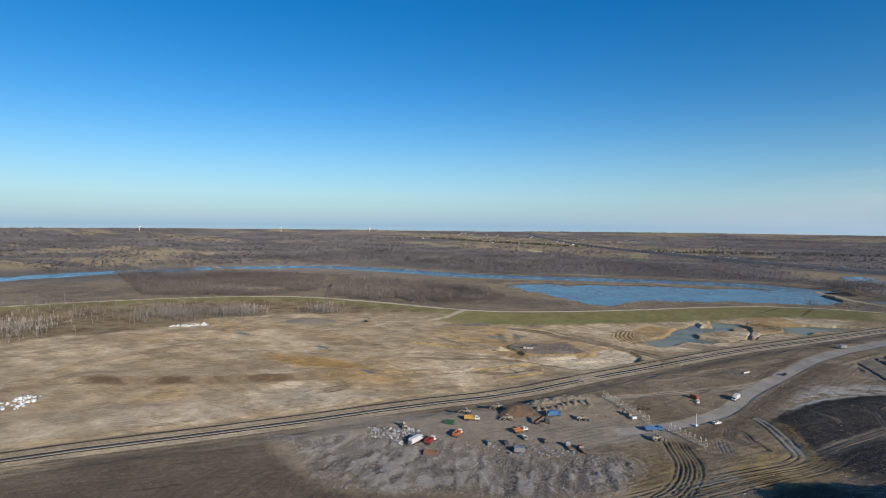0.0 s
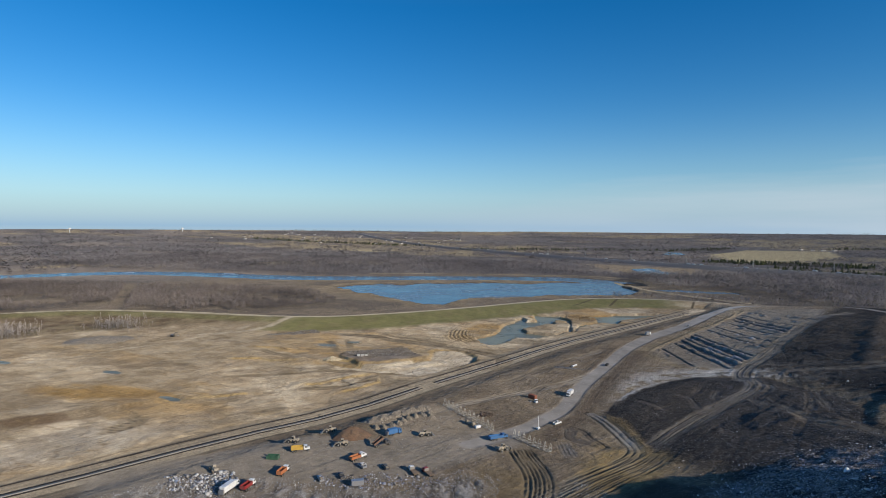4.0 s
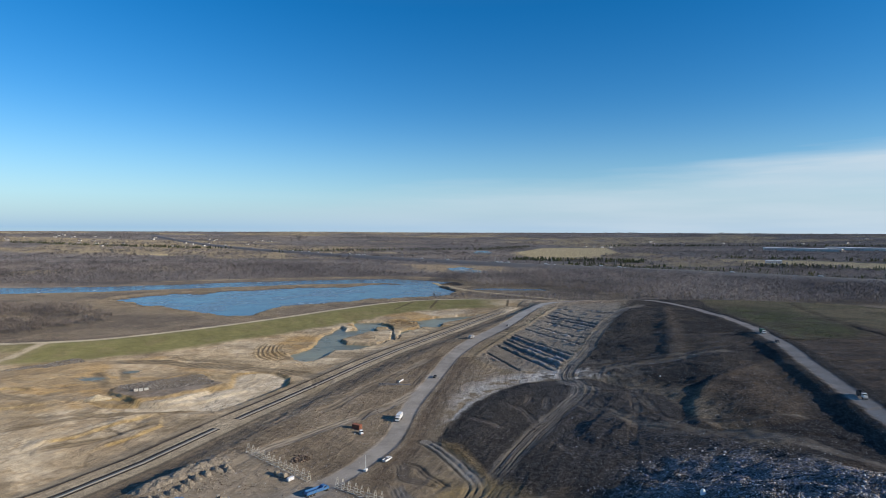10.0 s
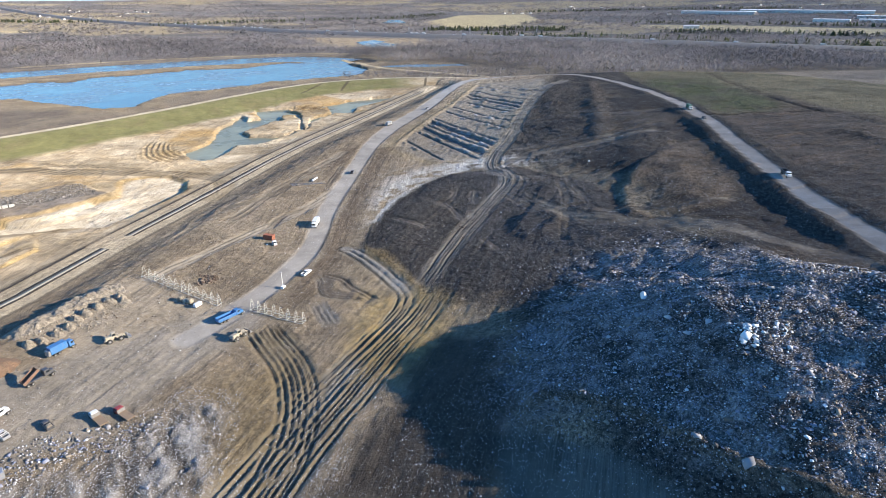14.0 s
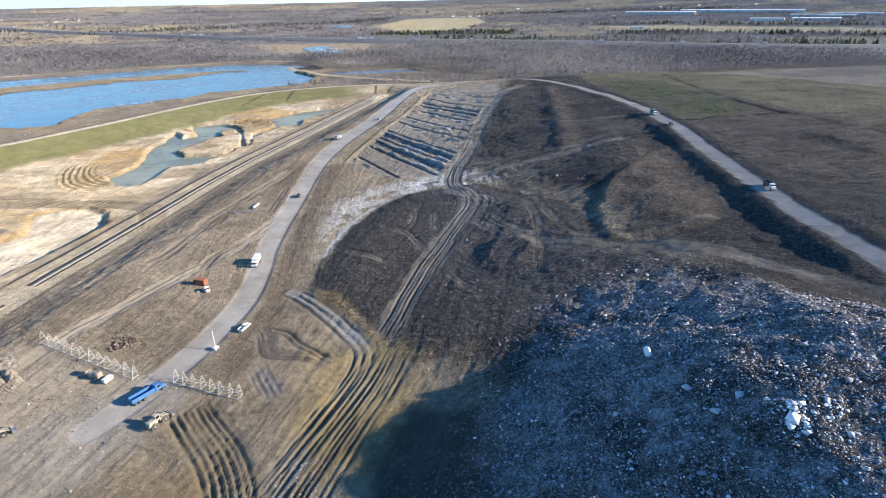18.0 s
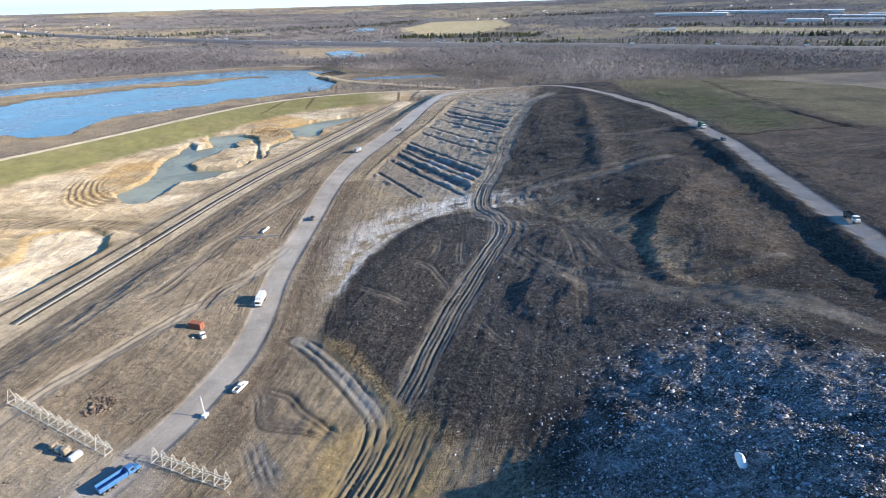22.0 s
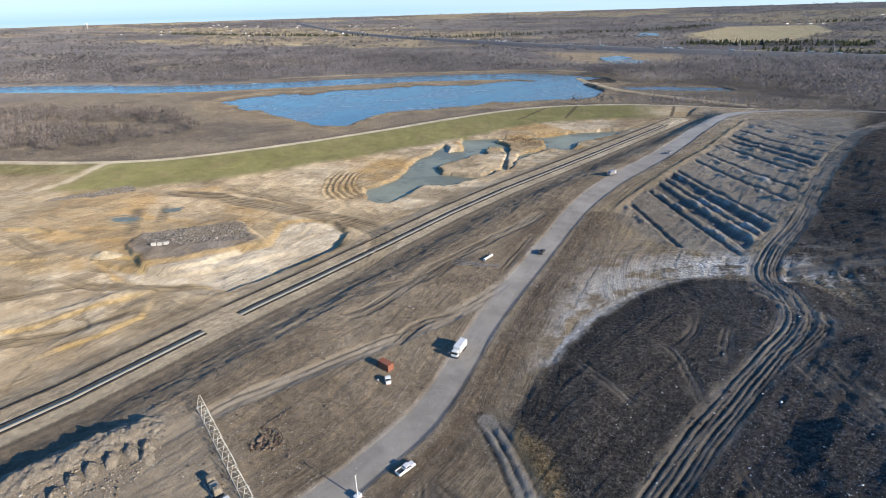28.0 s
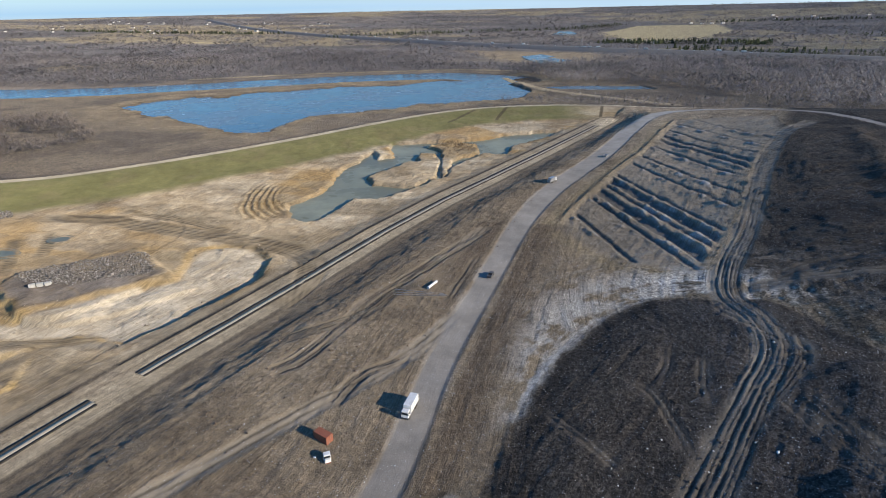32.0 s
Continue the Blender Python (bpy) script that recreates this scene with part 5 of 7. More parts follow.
# ---- paints and stuffs of the things ----
PAINT = {
    "white": plain_material("white_paint", (0.78, 0.78, 0.76), 0.35, 0.0, 0.35, 0.9),
    "blue": plain_material("blue_paint", (0.05, 0.17, 0.38), 0.35, 0.0, 0.3, 0.9),
    "orange": plain_material("orange_paint", (0.46, 0.17, 0.07), 0.45, 0.0, 0.3, 0.9),
    "yellow": plain_material("yellow_paint", (0.55, 0.35, 0.07), 0.45, 0.0, 0.3, 0.9),
    "red": plain_material("red_paint", (0.28, 0.035, 0.035), 0.35, 0.0, 0.3, 0.9),
    "green": plain_material("green_paint", (0.035, 0.12, 0.07), 0.5, 0.0, 0.35, 0.9),
    "silver": plain_material("silver_paint", (0.42, 0.42, 0.43), 0.35, 0.5, 0.3, 0.9),
    "dark": plain_material("dark_paint", (0.06, 0.06, 0.065), 0.45, 0.0, 0.4, 0.9),
    "rust": plain_material("rusty_steel", (0.30, 0.10, 0.055), 0.75, 0.1, 0.3, 0.6),
    "brown": plain_material("brown_steel", (0.19, 0.105, 0.07), 0.75, 0.1, 0.5, 0.6),
    "tan": plain_material("dusty_tan_paint", (0.40, 0.345, 0.26), 0.7, 0.0, 0.7, 0.7),
    "black": plain_material("rubber", (0.022, 0.022, 0.023), 0.85, 0.0, 0.35, 1.5),
    "steel": plain_material("worn_steel", (0.36, 0.35, 0.34), 0.5, 0.7, 0.45, 1.2),
    "frame": plain_material("pale_pipe", (0.66, 0.63, 0.54), 0.55, 0.1, 0.3, 1.2),
    "deck": plain_material("plank_deck", (0.30, 0.21, 0.13), 0.8, 0.0, 0.4, 1.4),
    "concrete": plain_material("concrete", (0.52, 0.50, 0.45), 0.85, 0.0, 0.3, 0.8),
    "lamp": plain_material("lamp_glass", (0.75, 0.75, 0.70), 0.15, 0.0, 0.1, 1.0),
    "roof": plain_material("roof_sheet", (0.80, 0.80, 0.80), 0.75, 0.0, 0.15, 0.05),
    "wall": plain_material("house_wall", (0.66, 0.63, 0.58), 0.8, 0.0, 0.15, 0.05, 0.15),
    "shingle": plain_material("dark_shingles", (0.13, 0.11, 0.10), 0.85, 0.0, 0.1, 0.05, 0.3),
    "earth": plain_material("red_earth", (0.30, 0.165, 0.085), 0.95, 0.0, 0.5, 0.35),
    "rubble": plain_material("grey_rubble", (0.27, 0.23, 0.175), 0.95, 0.0, 0.6, 0.5),
    "ash": plain_material("asphalt_pad", (0.16, 0.155, 0.15), 0.9, 0.0, 0.3, 0.1),
}


def rough_material(name, a, b, size):
    """Broken earth: two soils in patches, with strong relief."""
    m, n, l, p = nodes_of(name)
    big, small = noise_node(n, l, size, 5.0, 0.7), noise_node(n, l, size * 6, 5.0, 0.75)
    c = mix_node(n, l, ramp(n, l, big, 0.38, 0.62), a, b)
    c = mix_node(n, l, 1.0, c, mix_node(n, l, ramp(n, l, small, 0.34, 0.66), (0.5, 0.49, 0.48), (1.45, 1.45, 1.45)), "MULTIPLY")
    l.new(c, p.inputs["Base Color"])
    p.inputs["Roughness"].default_value = 0.95
    bump = n.new("ShaderNodeBump")
    bump.inputs["Strength"].default_value, bump.inputs["Distance"].default_value = 1.0, 0.6
    l.new(math_node(n, l, "ADD", math_node(n, l, "MULTIPLY", small, 0.6), big), bump.inputs["Height"])
    l.new(bump.outputs[0], p.inputs["Normal"])
    return m


PAINT["earth"] = rough_material("red_earth_heap", (0.21, 0.125, 0.075), (0.15, 0.105, 0.07), 0.5)
PAINT["rubble"] = rough_material("rubble_heap", (0.38, 0.325, 0.245), (0.235, 0.195, 0.142), 0.7)
PAINT["clay"] = rough_material("cut_clay", (0.58, 0.49, 0.33), (0.45, 0.35, 0.21), 0.4)
GLASS, gn, gl, gp = nodes_of("cab_glass")
gp.inputs["Base Color"].default_value = (0.02, 0.025, 0.03, 1)
gp.inputs["Roughness"].default_value = 0.08


def part(name, bm, material, parent, label=""):
    me = bpy.data.meshes.new(name)
    bmesh.ops.recalc_face_normals(bm, faces=bm.faces[:])
    bm.to_mesh(me)
    bm.free()
    me.materials.append(material)
    ob = new(name, me)
    ob.parent = parent
    return tagged(ob, label)


def shared(name, me, parent, m):
    ob = new(name, me)
    ob.parent = parent
    ob.matrix_basis = m
    return ob


def thing(name, label, category, group=""):
    return tagged(new(name), label, category, group)


def box(bm, at, size, bevel=0.04, top=(1.0, 1.0), shift=0.0):
    """A box round the point at, its top face scaled and shifted along x, with broken edges."""
    r = bmesh.ops.create_cube(bm, size=1.0)
    vs = r["verts"]
    for v in vs:
        up = v.co.z > 0
        v.co.x = v.co.x * size[0] * (top[0] if up else 1) + (shift if up else 0) + at[0]
        v.co.y = v.co.y * size[1] * (top[1] if up else 1) + at[1]
        v.co.z = v.co.z * size[2] + at[2]
    if bevel:
        es = {e for v in vs for e in v.link_edges}
        bmesh.ops.bevel(bm, geom=list(es), offset=bevel, segments=1, affect="EDGES")
    return bm


def rod(bm, a, b, r, sides=6):
    a, b = Vector(a), Vector(b)
    c = bmesh.ops.create_cone(bm, cap_ends=True, segments=sides, radius1=r, radius2=r, depth=(b - a).length)
    m = Matrix.Translation((a + b) / 2) @ (b - a).to_track_quat("Z", "Y").to_matrix().to_4x4()
    bmesh.ops.transform(bm, matrix=m, verts=c["verts"])
    return bm


def one(fn, *args, **kw):
    return fn(bmesh.new(), *args, **kw)


def open_box(bm, x0, x1, half, z0, z1, wall=0.12, ribs=0):
    """A dump body or bed: floor, two sides and a headboard, with ribs outside."""
    box(bm, ((x0 + x1) / 2, 0, z0 + wall / 2), (x1 - x0, half * 2, wall), 0.02)
    for s in (-1, 1):
        box(bm, ((x0 + x1) / 2, s * (half - wall / 2), (z0 + z1) / 2 + wall / 2), (x1 - x0, wall, z1 - z0 - wall), 0.02)
        for k in range(ribs):
            box(bm, (x0 + (k + 0.5) * (x1 - x0) / ribs, s * (half + 0.05), (z0 + z1) / 2), (0.14, 0.1, z1 - z0 - 0.1), 0)
    box(bm, (x1 - wall / 2, 0, (z0 + z1) / 2 + wall / 2), (wall, half * 2 - 2 * wall, z1 - z0 - wall), 0.02)
    return bm


WHEELS = {}


def wheel_meshes(r, w):
    key = (round(r, 2), round(w, 2))
    if key not in WHEELS:
        made = []
        for name, rad, wid, mat, inner in (("wheel", r, w, PAINT["black"], r * 0.55), ("rim", r * 0.58, w * 1.04, PAINT["steel"], 0)):
            bm = bmesh.new()
            c = bmesh.ops.create_cone(bm, cap_ends=True, segments=16, radius1=rad, radius2=rad, depth=wid)
            bmesh.ops.rotate(bm, verts=c["verts"], matrix=Matrix.Rotation(radians(90), 3, "X"))
            es = [e for e in bm.edges if abs(e.verts[0].co.y - e.verts[1].co.y) < 1e-4]
            bmesh.ops.bevel(bm, geom=es, offset=wid * 0.14, segments=1, affect="EDGES")
            me = bpy.data.meshes.new(name)
            bm.to_mesh(me)
            bm.free()
            me.materials.append(mat)
            made.append(me)
        WHEELS[key] = made
    return WHEELS[key]


def wheels(parent, xs, track, r, w):
    tyre, rim = wheel_meshes(r, w)
    for x in xs:
        for s in (-1, 1):
            ob = shared("wheel", tyre, parent, Matrix.Translation((x, s * track / 2, r)))
            shared("rim", rim, ob, Matrix.Identity(4))


def lights(parent, x, half, z, size=0.2):
    for s in (-1, 1):
        part("headlight", one(box, (x, s * half, z), (0.08, size, size * 0.8), 0.02), PAINT["lamp"], parent)


def put(ob, x, y, heading, sink=0.08, spread=2.0):
    zs = relief(np.array([x, x + spread, x - spread, x, x]), np.array([y, y, y, y + spread, y - spread]))[0]
    ob.matrix_basis = pose(x, y, float(np.median(zs)) - sink, 0, 0, heading)
    return ob


def truck_cab(parent, x, w, z0, h, length, paint, hood=0.0):
    """A truck's cab with its glass; hood: length of a bonnet in front."""
    cab = part("cab", one(box, (x, 0, z0 + h / 2), (length, w, h), 0.12, (0.86, 0.92), -0.05), PAINT[paint], parent)
    part("windshield", one(box, (x + length * 0.46, 0, z0 + h * 0.68), (0.08, w * 0.84, h * 0.36), 0.02), GLASS, cab)
    for s in (-1, 1):
        part("window", one(box, (x + length * 0.1, s * w * 0.475, z0 + h * 0.68), (length * 0.5, 0.08, h * 0.32), 0.02), GLASS, cab)
        part("mirror", one(box, (x + length * 0.5, s * (w / 2 + 0.18), z0 + h * 0.6), (0.1, 0.2, 0.4), 0.02), PAINT["dark"], cab)
    if hood:
        part("hood", one(box, (x + length / 2 + hood / 2 - 0.1, 0, z0 + h * 0.27), (hood, w * 0.84, h * 0.55), 0.12, (0.9, 0.88), -0.05), PAINT[paint], parent)
    return cab


def dump_truck(label, body, cab, length=6.2, hood=1.5, tall=1.5, axles=3, lift=0.0, load=None, cat="truck"):
    t = thing("dump_truck", label, cat)
    back = -length - 0.2
    front = 2.0 + hood
    part("chassis", one(box, ((back + front) / 2, 0, 0.85), (front - back - 0.4, 0.9, 0.32), 0.04), PAINT["dark"], t)
    truck_cab(t, 1.1, 2.35, 0.95, 1.9, 1.9, cab, hood)
    bm = open_box(bmesh.new(), -length, 0.0, 1.25, 0.0, tall, 0.12, 6)
    bmesh.ops.transform(bm, matrix=Matrix.Translation((0, 0, 1.1)) @ Matrix.Translation((-length, 0, 0)) @ Matrix.Rotation(-lift, 4, "Y") @ Matrix.Translation((length, 0, 0)), verts=bm.verts)
    bed = part("dump_body", bm, PAINT[body], t)
    part("tailgate", one(box, (-length - 0.08, 0, 1.1 + tall / 2), (0.12, 2.4, tall), 0.02), PAINT[body], t)
    if load:
        bm = bmesh.new()
        box(bm, (-length / 2, 0, 1.1 + tall * 0.75), (length - 0.5, 2.1, tall * 0.7), 0.3, (0.7, 0.6))
        part("load", bm, PAINT[load], bed)
    part("bumper", one(box, (front + 0.1, 0, 0.65), (0.2, 2.4, 0.4), 0.04), PAINT["steel"], t)
    part("exhaust_stack", one(rod, (0.1, 1.0, 1.0), (0.1, 1.0, 3.3), 0.09), PAINT["steel"], t)
    lights(t, front + 0.06, 0.85, 1.1)
    xs = [front - 0.9] + [back + 1.0 + 1.35 * k for k in range(axles - 1)]
    wheels(t, xs, 2.1, 0.52, 0.42)
    return t


def box_truck(label, cab, body, length=6.5):
    t = thing("box_truck", label, "truck")
    part("chassis", one(box, (-length / 2 + 1.0, 0, 0.8), (length + 1.6, 0.9, 0.3), 0.04), PAINT["dark"], t)
    truck_cab(t, 1.9, 2.35, 0.75, 2.1, 1.8, cab)
    part("cargo_box", one(box, (-length / 2 + 0.6, 0, 2.35), (length, 2.5, 2.5), 0.1), PAINT[body], t)
    for k in range(5):
        for s in (-1, 1):
            part("rib", one(box, (0.1 - k * length / 5.6, s * 1.27, 2.35), (0.14, 0.06, 2.3), 0), PAINT[body], t)
    part("hopper", one(box, (-length + 0.1, 0, 1.75), (1.0, 2.4, 1.9), 0.15, (0.7, 1.0), 0.15), PAINT["steel"], t)
    part("bumper", one(box, (2.85, 0, 0.6), (0.2, 2.4, 0.4), 0.04), PAINT["dark"], t)
    lights(t, 2.84, 0.85, 1.05)
    wheels(t, [1.9, -length + 1.7, -length + 3.0], 2.1, 0.52, 0.42)
    return t


def pickup(label, paint, load=None, rack=False):
    t = thing("pickup_truck", label, "pickup")
    body = part("body", one(box, (0.0, 0, 0.78), (5.6, 1.95, 0.62), 0.12, (0.985, 0.95)), PAINT[paint], t)
    part("hood", one(box, (1.95, 0, 1.12), (1.5, 1.75, 0.22), 0.08, (0.92, 0.9), -0.05), PAINT[paint], t)
    cab = part("cab", one(box, (0.35, 0, 1.48), (2.1, 1.8, 0.78), 0.1, (0.68, 0.82), -0.08), PAINT[paint], t)
    part("windshield", one(box, (1.16, 0, 1.46), (0.34, 1.45, 0.5), 0.02, (0.5, 0.9), -0.24), GLASS, cab)
    part("rear_window", one(box, (-0.52, 0, 1.5), (0.16, 1.35, 0.42), 0.02), GLASS, cab)
    for s in (-1, 1):
        part("window", one(box, (0.35, s * 0.82, 1.5), (1.35, 0.12, 0.4), 0.02), GLASS, cab)
        part("mirror", one(box, (1.15, s * 1.05, 1.35), (0.14, 0.18, 0.2), 0.02), PAINT["dark"], t)
    part("bed", open_box(bmesh.new(), -2.75, -0.7, 0.93, 1.0, 1.45, 0.1), PAINT[paint], t)
    part("bed_floor", one(box, (-1.72, 0, 1.13), (1.85, 1.6, 0.04), 0), PAINT["dark"], t)
    part("tailgate", one(box, (-2.8, 0, 1.22), (0.1, 1.85, 0.45), 0.02), PAINT[paint], t)
    part("bumper", one(box, (2.85, 0, 0.6), (0.16, 1.9, 0.28), 0.04), PAINT["steel"], t)
    if load:
        bm = bmesh.new()
        box(bm, (-1.72, 0, 1.45), (1.75, 1.55, 0.75), 0.2, (0.7, 0.7))
        part("load", bm, PAINT[load], t)
    if rack:
        bm = bmesh.new()
        for s in (-1, 1):
            rod(bm, (-2.6, s * 0.85, 2.05), (0.6, s * 0.85, 2.05), 0.05)
            for x in (-2.6, -1.2, 0.5):
                rod(bm, (x, s * 0.85, 1.3), (x, s * 0.85, 2.05), 0.045)
        for x in (-2.6, -1.7, -0.8, 0.2):
            rod(bm, (x, -0.85, 2.05), (x, 0.85, 2.05), 0.05)
        part("ladder_rack", bm, PAINT["white"], t)
    lights(t, 2.82, 0.72, 0.95)
    wheels(t, [1.85, -1.75], 1.68, 0.40, 0.28)
    return t


def flatbed(label, paint, load="deck"):
    t = thing("flatbed_truck", label, "truck")
    part("chassis", one(box, (-1.6, 0, 0.75), (7.6, 0.8, 0.28), 0.04), PAINT["dark"], t)
    truck_cab(t, 1.0, 2.1, 0.7, 1.75, 1.9, paint, 1.2)
    deck = part("deck", one(box, (-2.6, 0, 1.12), (5.0, 2.35, 0.16), 0.02), PAINT[load], t)
    for k in range(8):
        part("board", one(box, (-2.6, -1.02 + k * 0.29, 1.22), (4.9, 0.25, 0.05), 0), PAINT["deck"], deck)
    part("headboard", one(box, (-0.1, 0, 1.75), (0.1, 2.3, 1.2), 0.02), PAINT["steel"], t)
    part("bumper", one(box, (3.25, 0, 0.6), (0.16, 2.1, 0.3), 0.04), PAINT["steel"], t)
    lights(t, 3.1, 0.7, 1.05)
    wheels(t, [2.3, -3.6], 1.9, 0.45, 0.38)
    return t


def loader(label, scale=1.0, cleats=False):
    t = thing("wheel_loader", label, "loader")
    part("rear_body", one(box, (-1.9, 0, 1.75), (3.0, 1.9, 1.4), 0.2, (0.88, 0.9), 0.1), PAINT["tan"], t)
    part("front_frame", one(box, (1.3, 0, 1.25), (2.0, 1.3, 1.0), 0.1), PAINT["tan"], t)
    cab = part("cab", one(box, (-0.3, 0, 2.6), (1.6, 1.6, 1.7), 0.08, (0.85, 0.9)), PAINT["tan"], t)
    part("windshield", one(box, (0.46, 0, 2.75), (0.1, 1.3, 0.9), 0.02), GLASS, cab)
    for s in (-1, 1):
        part("window", one(box, (-0.3, s * 0.78, 2.75), (1.1, 0.1, 0.85), 0.02), GLASS, cab)
        arm = bmesh.new()
        rod(arm, (1.0, s * 0.6, 1.9), (2.7, s * 0.6, 1.5), 0.16)
        rod(arm, (2.7, s * 0.6, 1.5), (3.6, s * 0.6, 0.7), 0.16)
        part("lift_arm", arm, PAINT["tan"], t)
    bucket = bmesh.new()
    box(bucket, (4.2, 0, 0.22), (1.3, 3.1, 0.12), 0.02)
    box(bucket, (3.6, 0, 0.8), (0.12, 3.1, 1.2), 0.02)
    for s in (-1, 1):
        box(bucket, (4.1, s * 1.5, 0.65), (1.0, 0.1, 0.9), 0.02, (0.4, 1.0), -0.3)
    part("bucket", bucket, PAINT["steel"], t)
    part("exhaust_stack", one(rod, (-2.2, 0.3, 2.4), (-2.2, 0.3, 3.3), 0.08), PAINT["dark"], t)
    part("counterweight", one(box, (-3.5, 0, 1.2), (0.5, 1.9, 0.8), 0.1), PAINT["dark"], t)
    wheels(t, [1.6, -2.0], 2.3, 0.85, 0.7)
    if cleats:
        for x in (1.6, -2.0):
            for s in (-1, 1):
                bm = bmesh.new()
                for k in range(12):
                    a = k * math.pi / 6
                    box(bm, (x + 0.9 * math.cos(a), s * 1.15, 0.85 + 0.9 * math.sin(a)), (0.2, 0.75, 0.2), 0.03)
                part("cleat_ring", bm, PAINT["tan"], t)
    t.scale = (scale,) * 3
    return t


def excavator(label):
    t = thing("excavator", label, "excavator")
    for s in (-1, 1):
        part("track", one(box, (0, s * 1.2, 0.5), (4.2, 0.6, 1.0), 0.3), PAINT["black"], t)
    part("house", one(box, (-0.5, 0, 1.7), (3.2, 2.6, 1.2), 0.15), PAINT["dark"], t)
    cab = part("cab", one(box, (0.6, 0.8, 2.2), (1.5, 1.0, 1.7), 0.08), PAINT["tan"], t)
    part("window", one(box, (1.34, 0.8, 2.4), (0.06, 0.8, 1.0), 0.02), GLASS, cab)
    part("boom", rod(one(rod, (1.0, -0.2, 1.8), (3.4, -0.2, 4.6), 0.25), (3.4, -0.2, 4.6), (5.2, -0.2, 4.3), 0.22), PAINT["dark"], t)
    part("stick", one(rod, (5.2, -0.2, 4.4), (6.2, -0.2, 1.8), 0.18), PAINT["dark"], t)
    part("bucket", one(box, (6.2, -0.2, 1.3), (1.0, 1.2, 1.0), 0.15, (0.6, 1)), PAINT["steel"], t)
    return t


def shipping_container(label, paint, length=6.06, open_top=False):
    t = thing("shipping_container", label, "container")
    if open_top:
        part("body", open_box(bmesh.new(), -length / 2, length / 2, 1.22, 0.05, 1.9, 0.1, 10), PAINT[paint], t)
    else:
        bm = one(box, (0, 0, 1.3), (length, 2.36, 2.5), 0.03)
        for k in range(int(length / 0.3)):
            for s in (-1, 1):
                box(bm, (-length / 2 + 0.25 + k * 0.3, s * 1.19, 1.3), (0.13, 0.07, 2.3), 0)
        part("body", bm, PAINT[paint], t)
        for k in range(int(length / 0.6)):
            part("roof_rib", one(box, (-length / 2 + 0.4 + k * 0.6, 0, 2.57), (0.2, 2.2, 0.04), 0), PAINT[paint], t)
    for sx in (-1, 1):
        for sy in (-1, 1):
            part("corner_post", one(box, (sx * (length / 2 - 0.04), sy * 1.18, 0.98 if open_top else 1.3), (0.16, 0.16, 1.95 if open_top else 2.6), 0.02), PAINT[paint], t)
    for s in (-1, 1):
        d = part("door", one(box, (length / 2 + 0.03, s * 0.56, 0.95 if open_top else 1.3), (0.06, 1.05, 1.7 if open_top else 2.35), 0.02), PAINT[paint], t)
        part("lock_bar", one(rod, (length / 2 + 0.09, s * 0.3, 0.2), (length / 2 + 0.09, s * 0.3, 1.8 if open_top else 2.45), 0.03), PAINT["steel"], d)
    return t


def box_trailer(label, paint, length=6.0):
    t = thing("trailer", label, "trailer")
    part("body", one(box, (0, 0, 1.75), (length, 2.3, 2.1), 0.08), PAINT[paint], t)
    part("tow_bar", one(rod, (length / 2, 0, 0.6), (length / 2 + 1.5, 0, 0.5), 0.08), PAINT["dark"], t)
    part("door", one(box, (-length / 2 - 0.03, 0, 1.7), (0.06, 2.0, 1.9), 0.02), PAINT["steel"], t)
    wheels(t, [-0.6, 0.4], 2.1, 0.38, 0.26)
    return t


# ---- vehicles of the yard ----
put(dump_truck("blue tri-axle dump truck parked on the road bend", "blue", "blue", 7.0, 1.4, 1.35, 4), -61.2, 196.0, 46)
put(loader("dusty tan compactor with cleated steel wheels on mud", 1.0, True), -56, 180.8, 55)
put(loader("dusty tan wheel loader beside a heap of red earth"), -148.4, 170.5, 215)
put(loader("dusty tan wheel loader with a lowered bucket on the yard"), -131.5, 155.3, 215)
put(loader("dust-covered wheel loader by the edge of the yard"), -156.4, 149.5, 195)
put(dump_truck("dark roll-off truck with its brown bed raised", "brown", "dark", 5.6, 1.2, 1.0, 3, 0.5), -112.2, 163.5, 54)
put(box_truck("bright blue refuse truck standing beside red earth", "blue", "blue", 5.6), -113.8, 180.0, 57)
put(loader("small tan loader on the grey yard", 0.75), -99, 184, 36)
put(dump_truck("orange dump truck with a white cab on bare soil", "orange", "white", 5.2, 1.5, 1.2), -115.4, 145.2, 66)
put(pickup("white pickup with a pipe ladder rack, tipping refuse", "silver", None, True), -109.7, 137.7, 147)
put(pickup("dark pickup with a heaped bed backed up to the refuse", "dark", "rubble"), -99.6, 140.8, 139)
put(flatbed("white flatbed truck backed up to the refuse", "white"), -87.0, 142.4, 137)
put(flatbed("dark red flatbed truck with a plank deck", "red"), -80.8, 144.0, 142)
put(box_trailer("dusty silver box trailer among scattered refuse", "silver", 5.2), -102.5, 121.5, 34)
put(pickup("silver pickup unloading at the refuse edge", "silver", "rubble"), -120.2, 120.3, 138)
put(pickup("dark pickup unloading beside a silver trailer", "dark"), -113.3, 125.8, 138)
put(loader("white-painted compactor standing in piled refuse", 1.05, True), -168, 109, 150)
put(box_truck("white transfer truck tipped up to the refuse", "white", "white", 7.4), -148.8, 99.5, 96)
put(dump_truck("red and white roll-off truck by the refuse", "red", "white", 5.0, 0.6, 1.5), -143.2, 103.5, 93)
put(shipping_container("dark brown open waste container on refuse", "brown", 6.4, True), -133.8, 91.3, 37)
put(dump_truck("orange roll-off truck with a white cab on grey soil", "orange", "white", 5.0, 0.6, 1.6), -138.9, 120.5, 98)
